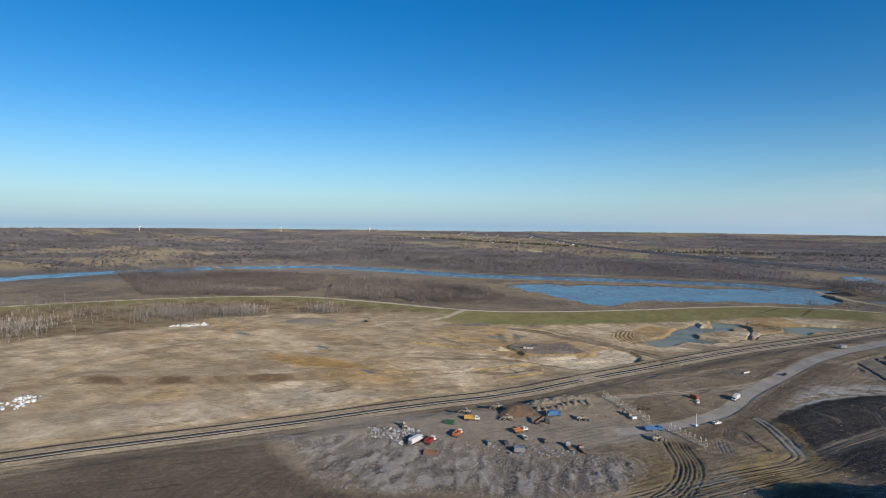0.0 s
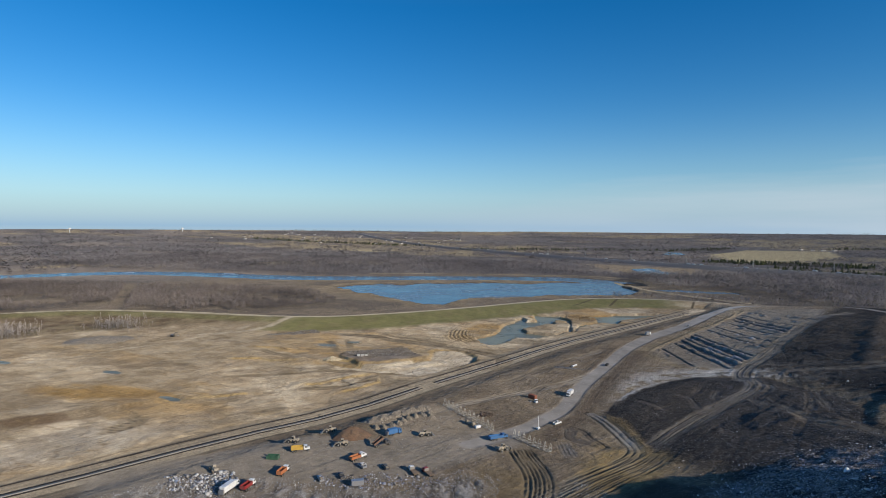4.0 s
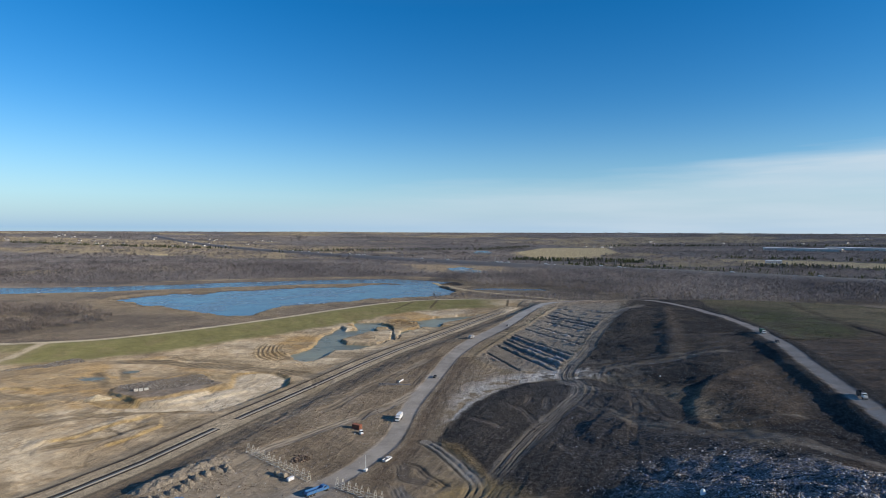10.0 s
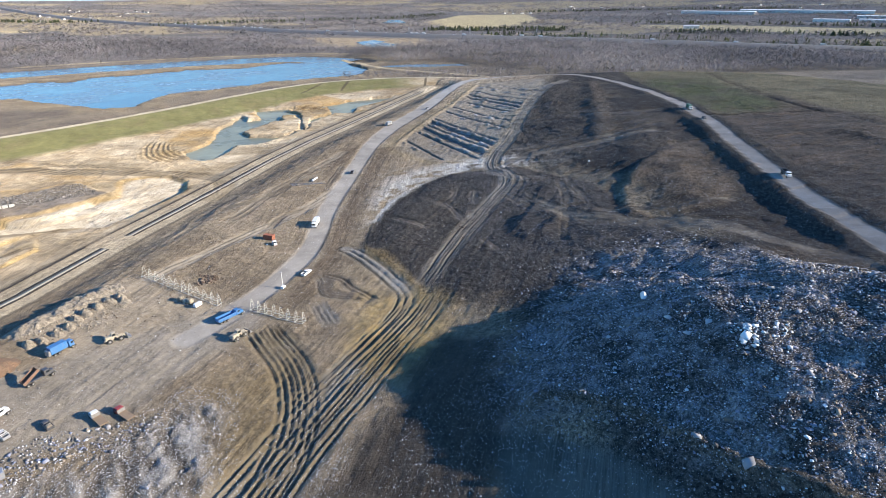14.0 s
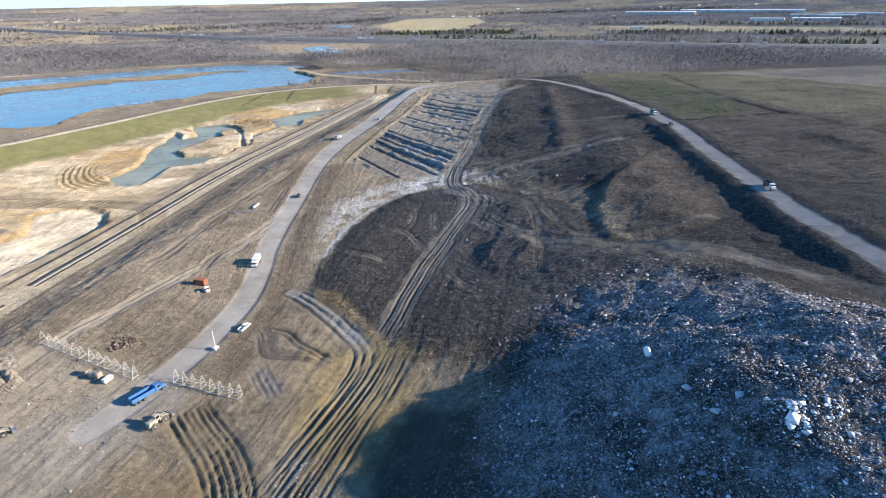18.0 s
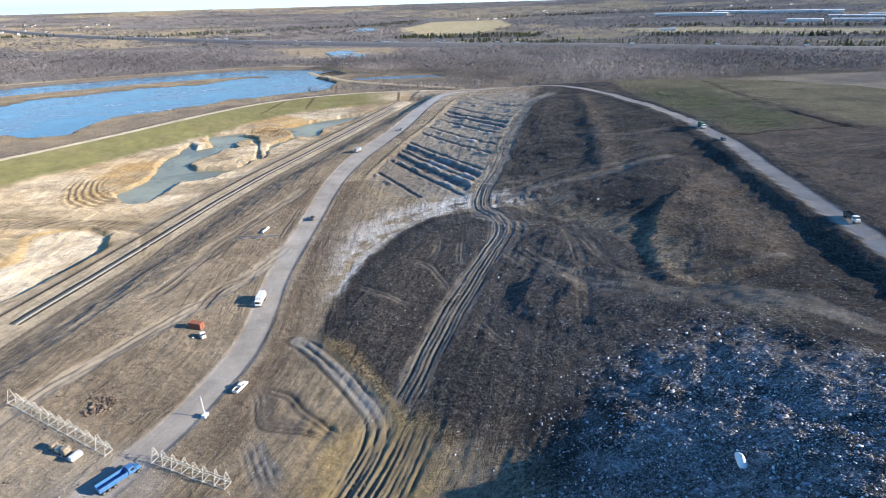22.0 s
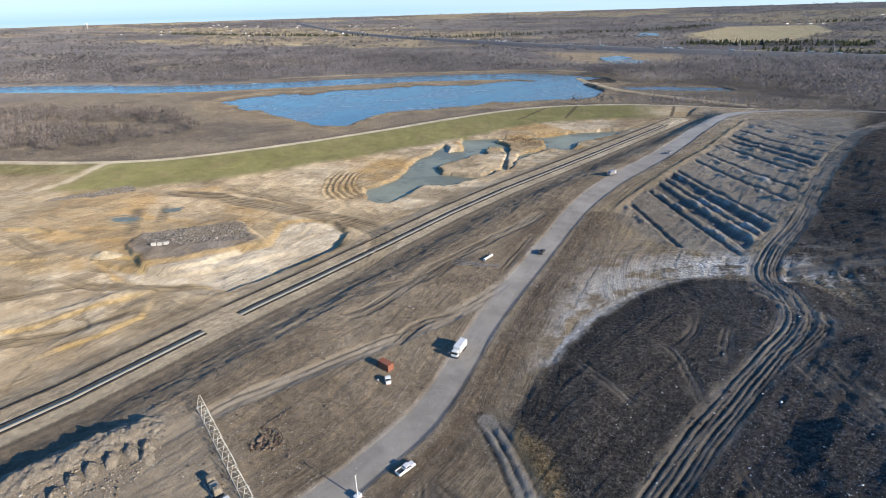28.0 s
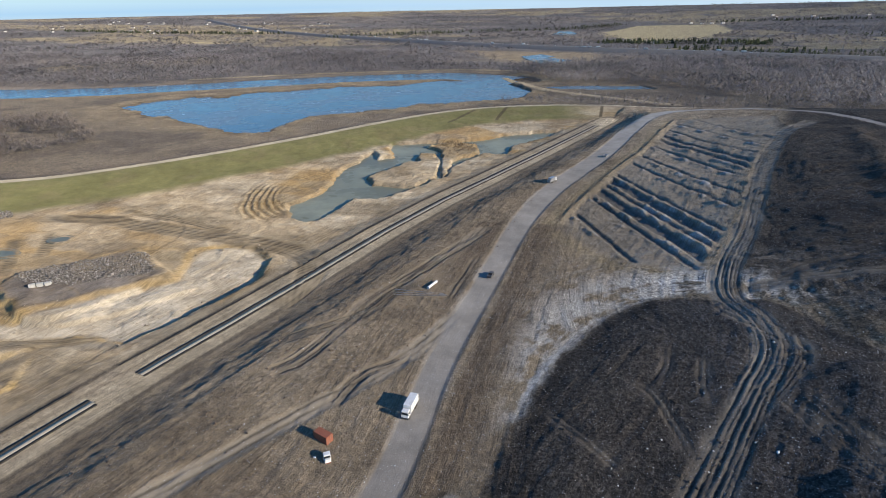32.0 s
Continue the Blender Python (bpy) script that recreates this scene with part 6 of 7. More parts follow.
put(shipping_container("dark green open waste container on the yard", "green", 5.6, True), -153, 130, 16)
put(dump_truck("yellow dump truck with a white cab on the yard", "yellow", "white", 5.6, 1.2, 1.5), -145.2, 142.8, 35)
put(pickup("white pickup parked on the shoulder of the road", "white"), -38.3, 227.3, 63)
put(box_truck("white refuse truck driving down the grey road", "white", "white", 6.0), -40.3, 281, -98, 0.05)
put(pickup("dark pickup driving up the grey road", "dark"), -25.6, 374, 80, 0.05)
put(box_truck("white truck on the upper stretch of road", "white", "silver", 5.5), 1.4, 519.6, 60, 0.05)
put(pickup("silver pickup on the upper stretch of road", "silver"), 40.8, 586, 65, 0.05)
put(dump_truck("dark dump truck with a white cab on a gravel haul road", "dark", "white", 5.8, 1.2, 1.5), 199.5, 262, -105, 0.05)
put(pickup("dark pickup coming down the gravel haul road", "dark"), 224, 388, -105, 0.05)
put(box_truck("green and white truck on the gravel haul road", "white", "green", 5.5), 232, 424, -100, 0.05)
put(shipping_container("rust-red steel shipping container on bare soil", "rust", 5.0), -61, 267.2, -25)

# ---- drains along the bench ----


def ribbon(name, line, offset, half, lift, material, label, wobble, seed):
    """A narrow strip laid along the bench, a hand thick, broken where the track crosses it."""
    p = np.array(line, float)
    run = np.concatenate([[0], np.cumsum(np.hypot(*np.diff(p, axis=0).T))])
    a = np.arange(run[-1] * 0.22, run[-1] * 0.97, 1.5)
    mid = np.stack([np.interp(a, run, p[:, 0]), np.interp(a, run, p[:, 1])], -1)
    d = np.gradient(mid, axis=0)
    nrm = np.stack([-d[:, 1], d[:, 0]], 1) / np.hypot(d[:, 0], d[:, 1])[:, None]
    wide = half * (1 + wobble * 2 * (fbm(a, a * 0, 3.5, 3, seed) - 0.5))
    o = offset + wobble * 1.2 * (fbm(a, a * 0 + 9, 14, 3, seed) - 0.5)
    rows = []
    for side, up in ((-1.1, -0.3), (-1, lift), (1, lift), (1.1, -0.3)):
        q = mid + nrm * (o + side * wide)[:, None]
        rows.append(np.column_stack([q, relief(q[:, 0], q[:, 1])[0] + up]))
    v, k = np.concatenate(rows), len(a)
    clear = np.hypot(mid[:, 0] + 140, mid[:, 1] - 285) > 7.5
    f = [(r * k + i, r * k + i + 1, (r + 1) * k + i + 1, (r + 1) * k + i) for r in range(3) for i in range(k - 1) if clear[i] and clear[i + 1]]
    f = [q[::-1] for q in f]
    return tagged(new(name, mesh_of(name, v, f, material)), label, "drain", kind="structure")


GRAVEL = plain_material("pale_gravel", (0.37, 0.33, 0.27), 0.95, 0.0, 0.5, 0.5)
DITCH_SHADE = plain_material("ditch_shade", (0.045, 0.038, 0.032), 0.7, 0.0, 0.25, 0.9)
for dull in (GRAVEL, DITCH_SHADE):
    dull.node_tree.nodes["Principled BSDF"].inputs["Specular IOR Level"].default_value = 0.08
ribbon("gravel_strip", BENCH, 0.0, 1.1, 0.22, GRAVEL, "pale gravel strip along the bench", 0.08, 301)
# raised dark strips in place of ditches, the shade in them put into colour
ribbon("ditch", BENCH, 2.1, 0.8, 0.2, DITCH_SHADE, "narrow dark strip for a shaded ditch along the bench", 0.3, 302)
ribbon("ditch", BENCH, -1.9, 0.6, 0.2, DITCH_SHADE, "narrow dark strip for a shaded ditch along the bench", 0.3, 303)
# added dark strip for the shadow at the cut edge, no ditch
ribbon("ditch", BENCH, 11.6, 0.45, 0.2, DITCH_SHADE, "thin dark strip for the shadow at the edge of the sand cut", 0.7, 304)

# ---- litter fences, mast, pipes ----


def litter_fence(a, b, count, label):
    a, b = Vector((*a, ground_z(*a))), Vector((*b, ground_z(*b)))
    t = thing("litter_fence", label, "fence")
    run = (b - a).length
    t.matrix_basis = Matrix.Translation(a) @ Matrix.Rotation(math.atan2(b.y - a.y, b.x - a.x), 4, "Z")
    bm = bmesh.new()
    rod(bm, (0, -1.5, 0.1), (0, 1.3, 0.1), 0.09)
    rod(bm, (0, -1.2, 0.1), (0, -0.1, 4.1), 0.075)
    rod(bm, (0, 1.2, 0.1), (0, 0.45, 4.1), 0.075)
    rod(bm, (0, -0.1, 4.1), (0, 0.45, 4.1), 0.075)
    rod(bm, (0, -0.75, 1.9), (0, 0.9, 1.9), 0.06)
    rod(bm, (0, -0.45, 3.2), (0, 0.68, 3.2), 0.06)
    me = bpy.data.meshes.new("panel_frame")
    bm.to_mesh(me)
    bm.free()
    me.materials.append(PAINT["frame"])
    for k in range(count):
        x = run * k / (count - 1)
        z = ground_z(*(a + (b - a) * (k / (count - 1))).xy) - a.z
        shared("panel_frame", me, t, pose(x, 0.15 * math.sin(k * 2.1), z, 2 * math.sin(k * 1.7), 3 * math.cos(k * 2.3), 8 * math.sin(k * 1.3)))
    for name, y, z, r in (("base_rail", -1.2, 0.12, 0.09), ("base_rail", 1.2, 0.12, 0.09), ("girt", 0.95, 1.5, 0.06)):
        for k in range(count - 1):
            bm = bmesh.new()
            zs = [ground_z(*(a + (b - a) * (j / (count - 1))).xy) - a.z for j in (k, k + 1)]
            rod(bm, (run * k / (count - 1), y, z + zs[0]), (run * (k + 1) / (count - 1), y, z + zs[1]), r)
            part(name, bm, PAINT["frame"], t)
    for k in range(count - 1):
        w = run / (count - 1)
        z = ground_z(*(a + (b - a) * ((k + 0.5) / (count - 1))).xy) - a.z
        bm = one(rod, (w * k, 1.2, 0.15 + z), (w * (k + 1), 0.95, 1.6 + z), 0.05)
        rod(bm, (w * k, -1.2, 0.15 + z), (w * (k + 1), 1.2, 0.15 + z), 0.05)
        part("brace", bm, PAINT["frame"], t)
    return t


litter_fence((-107.5, 233.5), (-69.2, 205.6), 12, "long row of pale pipe litter-screen frames on bare soil")
litter_fence((-55.8, 200.8), (-34.6, 188.0), 8, "short row of pale pipe litter-screen frames beside the road")

mast = thing("camera_mast", "white mast on a trailer base beside the road", "mast")
base = part("base_box", one(box, (0, 0, 0.75), (1.9, 1.3, 1.1), 0.08), PAINT["white"], mast)
part("pole", one(rod, (0, 0, 1.2), (0, 0, 7.4), 0.13, 8), PAINT["white"], mast)
part("crossbar", one(rod, (-0.5, 0, 7.3), (0.5, 0, 7.3), 0.06), PAINT["white"], mast)
for sx in (-1, 1):
    part("lamp_head", one(box, (sx * 0.5, 0, 7.4), (0.35, 0.3, 0.25), 0.03), PAINT["steel"], mast)
    for sy in (-1, 1):
        part("outrigger", one(rod, (sx * 0.8, sy * 0.6, 0.4), (sx * 1.5, sy * 1.2, 0.05), 0.06), PAINT["steel"], mast)
part("tow_bar", one(rod, (0.9, 0, 0.4), (2.2, 0, 0.35), 0.06), PAINT["steel"], mast)
wheels(mast, [0.0], 1.5, 0.33, 0.2)
put(mast, -46.4, 215.9, 70)

skid = thing("equipment_skid", "dusty steel skid with a white tank on its end", "machinery")
for s in (-1, 1):
    part("runner", one(box, (0, s * 1.3, 0.2), (12.0, 0.3, 0.3), 0.03), PAINT["steel"], skid)
for k in range(6):
    part("cross_beam", one(box, (-5 + k * 2, 0, 0.5), (0.3, 2.8, 0.3), 0.03), PAINT["steel"], skid)
for k, (h, c) in enumerate(((1.6, "rubble"), (1.2, "tan"), (1.9, "rubble"))):
    part("bin", one(box, (-4 + k * 2.6, 0.1, 0.6 + h / 2), (2.0, 2.2, h), 0.15, (0.85, 0.85)), PAINT[c], skid)
part("tank", one(box, (5.2, 0, 1.1), (1.5, 3.2, 1.4), 0.15), PAINT["white"], skid)
put(skid, -81.5, 207.6, -32)

cabin = thing("truck_cab", "detached pale truck cab standing on bare soil", "truck cab")
truck_cab(cabin, 0, 2.0, 0.25, 1.8, 1.8, "white", 0.9)
part("frame", one(box, (0.3, 0, 0.2), (2.8, 1.5, 0.3), 0.03), PAINT["rust"], cabin)
put(cabin, -57.4, 260.5, -60)

pipe = thing("pipe_section", "white plastic pipe section lying on soil", "pipe")
part("barrel", one(rod, (-3.3, 0, 0.55), (3.3, 0, 0.55), 0.55, 14), PAINT["white"], pipe)
part("collar", one(rod, (-3.4, 0, 0.55), (-3.0, 0, 0.55), 0.62, 14), PAINT["white"], pipe)
part("collar", one(rod, (3.0, 0, 0.55), (3.4, 0, 0.55), 0.62, 14), PAINT["white"], pipe)
put(pipe, -49.2, 362, 69)
for k in range(3):
    rail = thing("pipe_string", "thin grey pipe laid along the ground", "pipe", "pipes on the soil")
    part("barrel", one(rod, (-10.5, 0, 0.2), (10.5, 0, 0.2), 0.2, 8), PAINT["steel"], rail)
    for j in range(4):
        part("joint", one(rod, (-8 + j * 5, 0, 0.2), (-7.6 + j * 5, 0, 0.2), 0.26, 8), PAINT["dark"], rail)
    put(rail, -53.6 + k * 0.9, 356 - k * 1.6, -3 + 5 * k, 0.0)


# ---- heaps and stones ----


def mound_mesh(name, rx, ry, h, material, seed, rings=14, sides=40, rough=0.35, lump=2.2):
    u = np.linspace(0, 1, rings + 1)[1:]
    a = np.arange(sides) * 2 * np.pi / sides
    uu, aa = np.meshgrid(u, a, indexing="ij")
    wob = 1 + 0.35 * (fbm(np.cos(aa) * 3 + seed, np.sin(aa) * 3, 1.5, 3, seed) - 0.5)
    x, y = rx * uu * wob * np.cos(aa), ry * uu * wob * np.sin(aa)
    z = h * np.clip(1 - uu**1.35, 0, 1) * (1 - rough + 2 * rough * fbm(x + 50 * seed, y, lump, 4, seed + 5, 0.6)) - 0.5 * uu**3
    verts = np.concatenate([[[0, 0, h]], np.stack([x, y, z], -1).reshape(-1, 3)])
    faces = []
    for r in range(rings - 1):
        for s in range(sides):
            p, q = 1 + r * sides + s, 1 + r * sides + (s + 1) % sides
            faces += [(p, p + sides, q), (q, p + sides, q + sides)]
    faces += [(0, 1 + s, 1 + (s + 1) % sides) for s in range(sides)]
    return mesh_of(name, verts, faces, material, False)


def mound(name, label, cat, x, y, turn, mesh, group="", sink=0.15):
    ob = tagged(new(name, mesh), label, cat, group)
    ob.matrix_basis = pose(x, y, ground_z(x, y) - sink, 0, 0, turn)
    return ob


mound("earth_mound", "tall mound of red-brown earth with sliding sides", "heap", -133, 167.5, 38, mound_mesh("earth_mound", 11.5, 7.5, 5.6, PAINT["earth"], 3, 22, 60, 0.22, 3.0))
HEAPS = [mound_mesh("spoil_mound", 4.4, 2.2, 1.9, PAINT["rubble"], 10 + k, 18, 44, 0.55, 0.9) for k in range(5)]
spots = [(-124.5, 186), (-121.5, 190), (-119.5, 194.5), (-119.5, 199.5), (-118.2, 204), (-116, 208.5), (-113.2, 212.5), (-110, 215), (-128, 184), (-107.5, 212)]
for k, (a, b) in enumerate(spots):
    mound("spoil_mound", "tipped ridge of pale clay and broken rubble", "heap", a, b, -40 + 14 * math.sin(k * 2.3), HEAPS[k % 5], "tipped spoil mounds")


def bank_mesh(line, half, high, material, seed, spacing=0.36):
    """A long bank with a rough crest and sides of loose rubble."""
    p = np.array(line, float)
    run = np.concatenate([[0], np.cumsum(np.hypot(*np.diff(p, axis=0).T))])
    a = np.arange(0, run[-1], spacing)
    mid = np.stack([np.interp(a, run, p[:, 0]), np.interp(a, run, p[:, 1])], -1)
    d = np.gradient(mid, axis=0)
    nrm = np.stack([-d[:, 1], d[:, 0]], 1) / np.hypot(d[:, 0], d[:, 1])[:, None]
    v = np.linspace(-1, 1, int(2 * half / spacing))
    aa, vv = np.meshgrid(a, v, indexing="ij")
    w = half * (0.8 + 0.5 * fbm(aa, vv, 7, 2, seed))
    x, y = mid[:, :1] + nrm[:, :1] * vv * w, mid[:, 1:] + nrm[:, 1:] * vv * w
    ends = np.clip(np.minimum(aa, run[-1] - aa) / 8, 0, 1)
    body = np.clip(1 - np.abs(vv) ** 1.2, 0, 1) * ends
    h = high * body * (0.55 + 0.8 * fbm(x, y, 5, 2, seed + 1)) + 2.4 * np.clip(body * 6, 0, 1) * (fbm(x, y, 2.6, 4, seed + 2, 0.75) - 0.5)
    z = relief(x, y)[0] + h - 0.25 * (np.abs(vv) > 0.97) - 0.4 * (ends < 0.02)
    idx = np.arange(x.size).reshape(x.shape)
    faces = np.stack([idx[:-1, :-1], idx[1:, :-1], idx[1:, 1:], idx[:-1, 1:]], -1).reshape(-1, 4)
    return mesh_of("spoil_bank", np.stack([x, y, z], -1).reshape(-1, 3), faces, material)


tagged(new("spoil_bank", bank_mesh([(-139, 190), (-133, 201), (-127, 210), (-119, 219), (-112, 224)], 5.5, 2.6, PAINT["rubble"], 30)), "long bank of pale broken rubble along the yard", "bank")
mound("clay_block", "pale block of cut clay standing in the pit", "clay", -249, 328, 20, mound_mesh("clay_block", 9, 4, 2.6, PAINT["clay"], 51, 12, 34, 0.3, 3))
mound("spoil_platform", "flat dark-topped platform of rubble in the pit", "platform", -510, 312, 40, mound_mesh("spoil_platform", 38, 20, 3.6, PAINT["rubble"], 53, 16, 60, 0.3, 9))
put(excavator("dark crawler excavator working in the sand pit"), -456.6, 349.8, 20)


def pieces(name, area, count, size, flat, material, label, category, seed, low=0.0, edge=7):
    """Loose pieces strewn over an area: boxes with their corners knocked about."""
    r = np.random.default_rng(seed)
    p = np.array(area, float)
    x = r.uniform(p[:, 0].min(), p[:, 0].max(), count * 4)
    y = r.uniform(p[:, 1].min(), p[:, 1].max(), count * 4)
    keep = from_area(area, x, y, 5) + edge * (fbm(x, y, 9 if edge < 10 else 26, 4, seed, 0.6) - 0.5) < -0.3 * edge * r.uniform(-0.5, 1, count * 4) ** 2
    x, y = x[keep][:count], y[keep][:count]
    n = len(x)
    z, _ = relief(x, y)
    cube = np.array([[-1, -1, -1], [1, -1, -1], [1, 1, -1], [-1, 1, -1], [-1, -1, 1], [1, -1, 1], [1, 1, 1], [-1, 1, 1]], float) * 0.5
    s = size * np.exp(r.normal(0, 0.38, (n, 1))) * np.stack([np.ones(n), r.uniform(0.45, 1.0, n), flat * r.uniform(0.4, 1.2, n)], -1)
    v = cube[None] * s[:, None] * r.uniform(0.6, 1.2, (n, 8, 3))
    a, b = r.uniform(0, 6.28, n), r.normal(0, 0.45, n)
    ca, sa, cb, sb = np.cos(a), np.sin(a), np.cos(b), np.sin(b)
    vx, vz = v[..., 0] * cb[:, None] + v[..., 2] * sb[:, None], v[..., 2] * cb[:, None] - v[..., 0] * sb[:, None]
    wx, wy = vx * ca[:, None] - v[..., 1] * sa[:, None], vx * sa[:, None] + v[..., 1] * ca[:, None]
    verts = np.stack([wx + x[:, None], wy + y[:, None], vz + (z + low + s[:, 2] * 0.3)[:, None]], -1).reshape(-1, 3)
    quad = np.array([[4, 5, 6, 7], [0, 1, 5, 4], [1, 2, 6, 5], [2, 3, 7, 6], [3, 0, 4, 7]])
    faces = ((np.arange(n) * 8)[:, None, None] + quad[None]).reshape(-1, 4)
    return tagged(new(name, mesh_of(name, verts, faces, material)), label, category, kind="stuff")


def shades(name, stops):
    """Loose pieces in several colours, one for each piece."""
    m, n, l, p = nodes_of(name)
    geo = n.new("ShaderNodeNewGeometry")
    r = n.new("ShaderNodeValToRGB")
    r.color_ramp.interpolation = "CONSTANT"
    while len(r.color_ramp.elements) < len(stops):
        r.color_ramp.elements.new(0.5)
    for k, (at, rgb) in enumerate(stops):
        r.color_ramp.elements[k].position = at
        r.color_ramp.elements[k].color = (*rgb, 1)
    l.new(geo.outputs["Random Per Island"], r.inputs[0])
    l.new(r.outputs[0], p.inputs["Base Color"])
    p.inputs["Roughness"].default_value = 0.9
    p.inputs["Specular IOR Level"].default_value = 0.2
    return m


WASTE = shades("mixed_waste", [(0.0, (0.52, 0.51, 0.51)), (0.14, (0.30, 0.295, 0.30)), (0.40, (0.10, 0.095, 0.095)), (0.55, (0.24, 0.25, 0.31)), (0.72, (0.30, 0.25, 0.19)), (0.84, (0.15, 0.13, 0.11)), (0.955, (0.78, 0.78, 0.78))])
PALE = shades("pale_waste", [(0.0, (0.58, 0.57, 0.55)), (0.22, (0.36, 0.34, 0.31)), (0.5, (0.20, 0.175, 0.15)), (0.8, (0.52, 0.50, 0.48)), (0.93, (0.30, 0.34, 0.42))])
STONE = shades("broken_stone", [(0.0, (0.26, 0.235, 0.20)), (0.4, (0.17, 0.148, 0.125)), (0.75, (0.36, 0.325, 0.28)), (0.9, (0.12, 0.105, 0.09))])
TIMBER = shades("old_timber", [(0.0, (0.16, 0.11, 0.075)), (0.4, (0.09, 0.065, 0.05)), (0.7, (0.24, 0.18, 0.13))])
SCRAP = shades("white_scraps", [(0.0, (0.72, 0.72, 0.70)), (0.7, (0.5, 0.5, 0.5))])
HEAP_CORE = [(30, 130), (36, 152), (50, 172), (70, 190), (92, 196), (112, 190), (124, 178), (132, 168), (150, 140), (158, 100), (132, 62), (84, 76), (62, 86), (50, 104), (38, 118)]
pieces("landfill_waste", HEAP_CORE, 28000, 0.29, 0.45, WASTE, "blue-grey landfill refuse with torn bags", "refuse", 61, 0.0, 26)
pieces("landfill_waste", grown(HEAP, 7), 7000, 0.34, 0.45, WASTE, "thinly strewn refuse round the heap", "refuse", 85, 0.0, 30)
pieces("landfill_waste", grown(HEAP, -3), 1200, 0.75, 0.25, WASTE, "larger sheets and bags on the refuse slope", "refuse", 62)
pieces("tipped_refuse", REFUSE, 20000, 0.2, 0.6, PALE, "pale shredded refuse spread by the dozers", "refuse", 63)
pieces("tipped_refuse", [(-185, 98), (-160, 112), (-146, 104), (-150, 92), (-172, 88)], 900, 0.6, 0.7, PALE, "white refuse piled round the tipping trucks", "refuse", 64)
pieces("tipped_refuse", [(-126, 118), (-104, 136), (-74, 142), (-68, 136), (-90, 124), (-104, 116)], 800, 0.42, 0.6, WASTE, "mixed refuse dropped behind the pickups", "refuse", 65)
# white pieces added in place of resting gulls, with some litter among them
pieces("scraps", [(-48, 92), (-36, 130), (-18, 158), (-4, 150), (-14, 120), (-20, 95), (-30, 80)], 3200, 0.14, 0.5, SCRAP, "white pieces in place of gulls resting on wet mud", "litter", 66)
pieces("scraps", [(-14, 80), (0, 130), (20, 145), (40, 110), (40, 70), (10, 60)], 2800, 0.14, 0.5, SCRAP, "white pieces in place of gulls and litter on dark soil", "litter", 67)
pieces("blown_litter", [(20, 170), (10, 260), (60, 340), (150, 420), (190, 380), (180, 200), (120, 190)], 1500, 0.24, 0.4, SCRAP, "wind-blown paper litter on the slope", "litter", 68)
pieces("blown_litter", [(-130, 190), (-110, 240), (-60, 400), (-20, 400), (-20, 260), (-60, 180), (-100, 150)], 500, 0.2, 0.4, SCRAP, "wind-blown paper litter on the bare soil", "litter", 69)
CLOD = shades("clay_clods", [(0.0, (0.30, 0.245, 0.175)), (0.4, (0.42, 0.35, 0.26)), (0.8, (0.22, 0.18, 0.13))])
pieces("stone_rubble", [(-259, 362), (-246, 349), (-217, 349), (-184, 367), (-205, 388), (-225, 378)], 3600, 0.42, 0.8, STONE, "grey broken stone spread in the sand pit", "rubble", 70)
pieces("stone_rubble", [(-385, 392), (-376, 408), (-342, 440), (-332, 430), (-350, 412)], 1900, 0.45, 0.9, STONE, "grey broken stone in a long pile", "rubble", 71)
pieces("stone_rubble", [(-142, 190), (-140, 200), (-112, 226), (-102, 214), (-108, 190)], 1300, 0.28, 0.8, CLOD, "clods fallen from the tipped heaps", "rubble", 72)
pieces("yard_clods", YARD, 1500, 0.22, 0.6, STONE, "loose stones and scraps on the yard", "stones", 77)
pieces("timber_scrap", [(-84, 222), (-84, 230), (-75, 231), (-74, 223)], 170, 0.7, 0.35, TIMBER, "dark broken timbers heaped on bare soil", "timber", 73)
pieces("white_blocks", [(-600, 178), (-598, 192), (-585, 220), (-578, 216), (-588, 190)], 110, 1.5, 0.8, SCRAP, "white broken blocks dumped in the pit", "rubble", 74)
pieces("white_blocks", [(-414, 2), (-404, 10), (-384, -10), (-398, -26)], 60, 1.9, 0.8, SCRAP, "pale broken blocks in a row on sand", "rubble", 78)
BLACK_CLOD = shades("dark_clods", [(0.0, (0.035, 0.031, 0.028)), (0.45, (0.075, 0.062, 0.050)), (0.8, (0.13, 0.105, 0.08))])
pieces("slope_clods", [(30, 205), (0, 220), (-16, 262), (4, 316), (40, 356), (110, 372), (190, 372), (186, 240), (130, 226), (60, 210)], 11000, 0.22, 0.8, BLACK_CLOD, "dark clods and lumps over the landfill slope", "soil", 79)
pieces("slope_clods", [(104, 372), (135, 560), (196, 600), (236, 500), (205, 372)], 3000, 0.32, 0.8, BLACK_CLOD, "dark clods on the upper slope", "soil", 80)
pieces("trench_spoil", grown(TRENCHES, -3), 2200, 0.3, 0.7, STONE, "clods beside the open trenches", "spoil", 75)
pieces("pit_clods", grown(BOWL, 6), 900, 0.3, 0.7, CLOD, "clods fallen from the cut clay edges", "soil", 86)
pieces("clods", [(-160, 130), (-120, 260), (-60, 420), (-10, 560), (0, 520), (-30, 380), (-60, 240), (-100, 170)], 2400, 0.26, 0.7, TIMBER, "loose dark clods on the bare bank", "soil", 76)
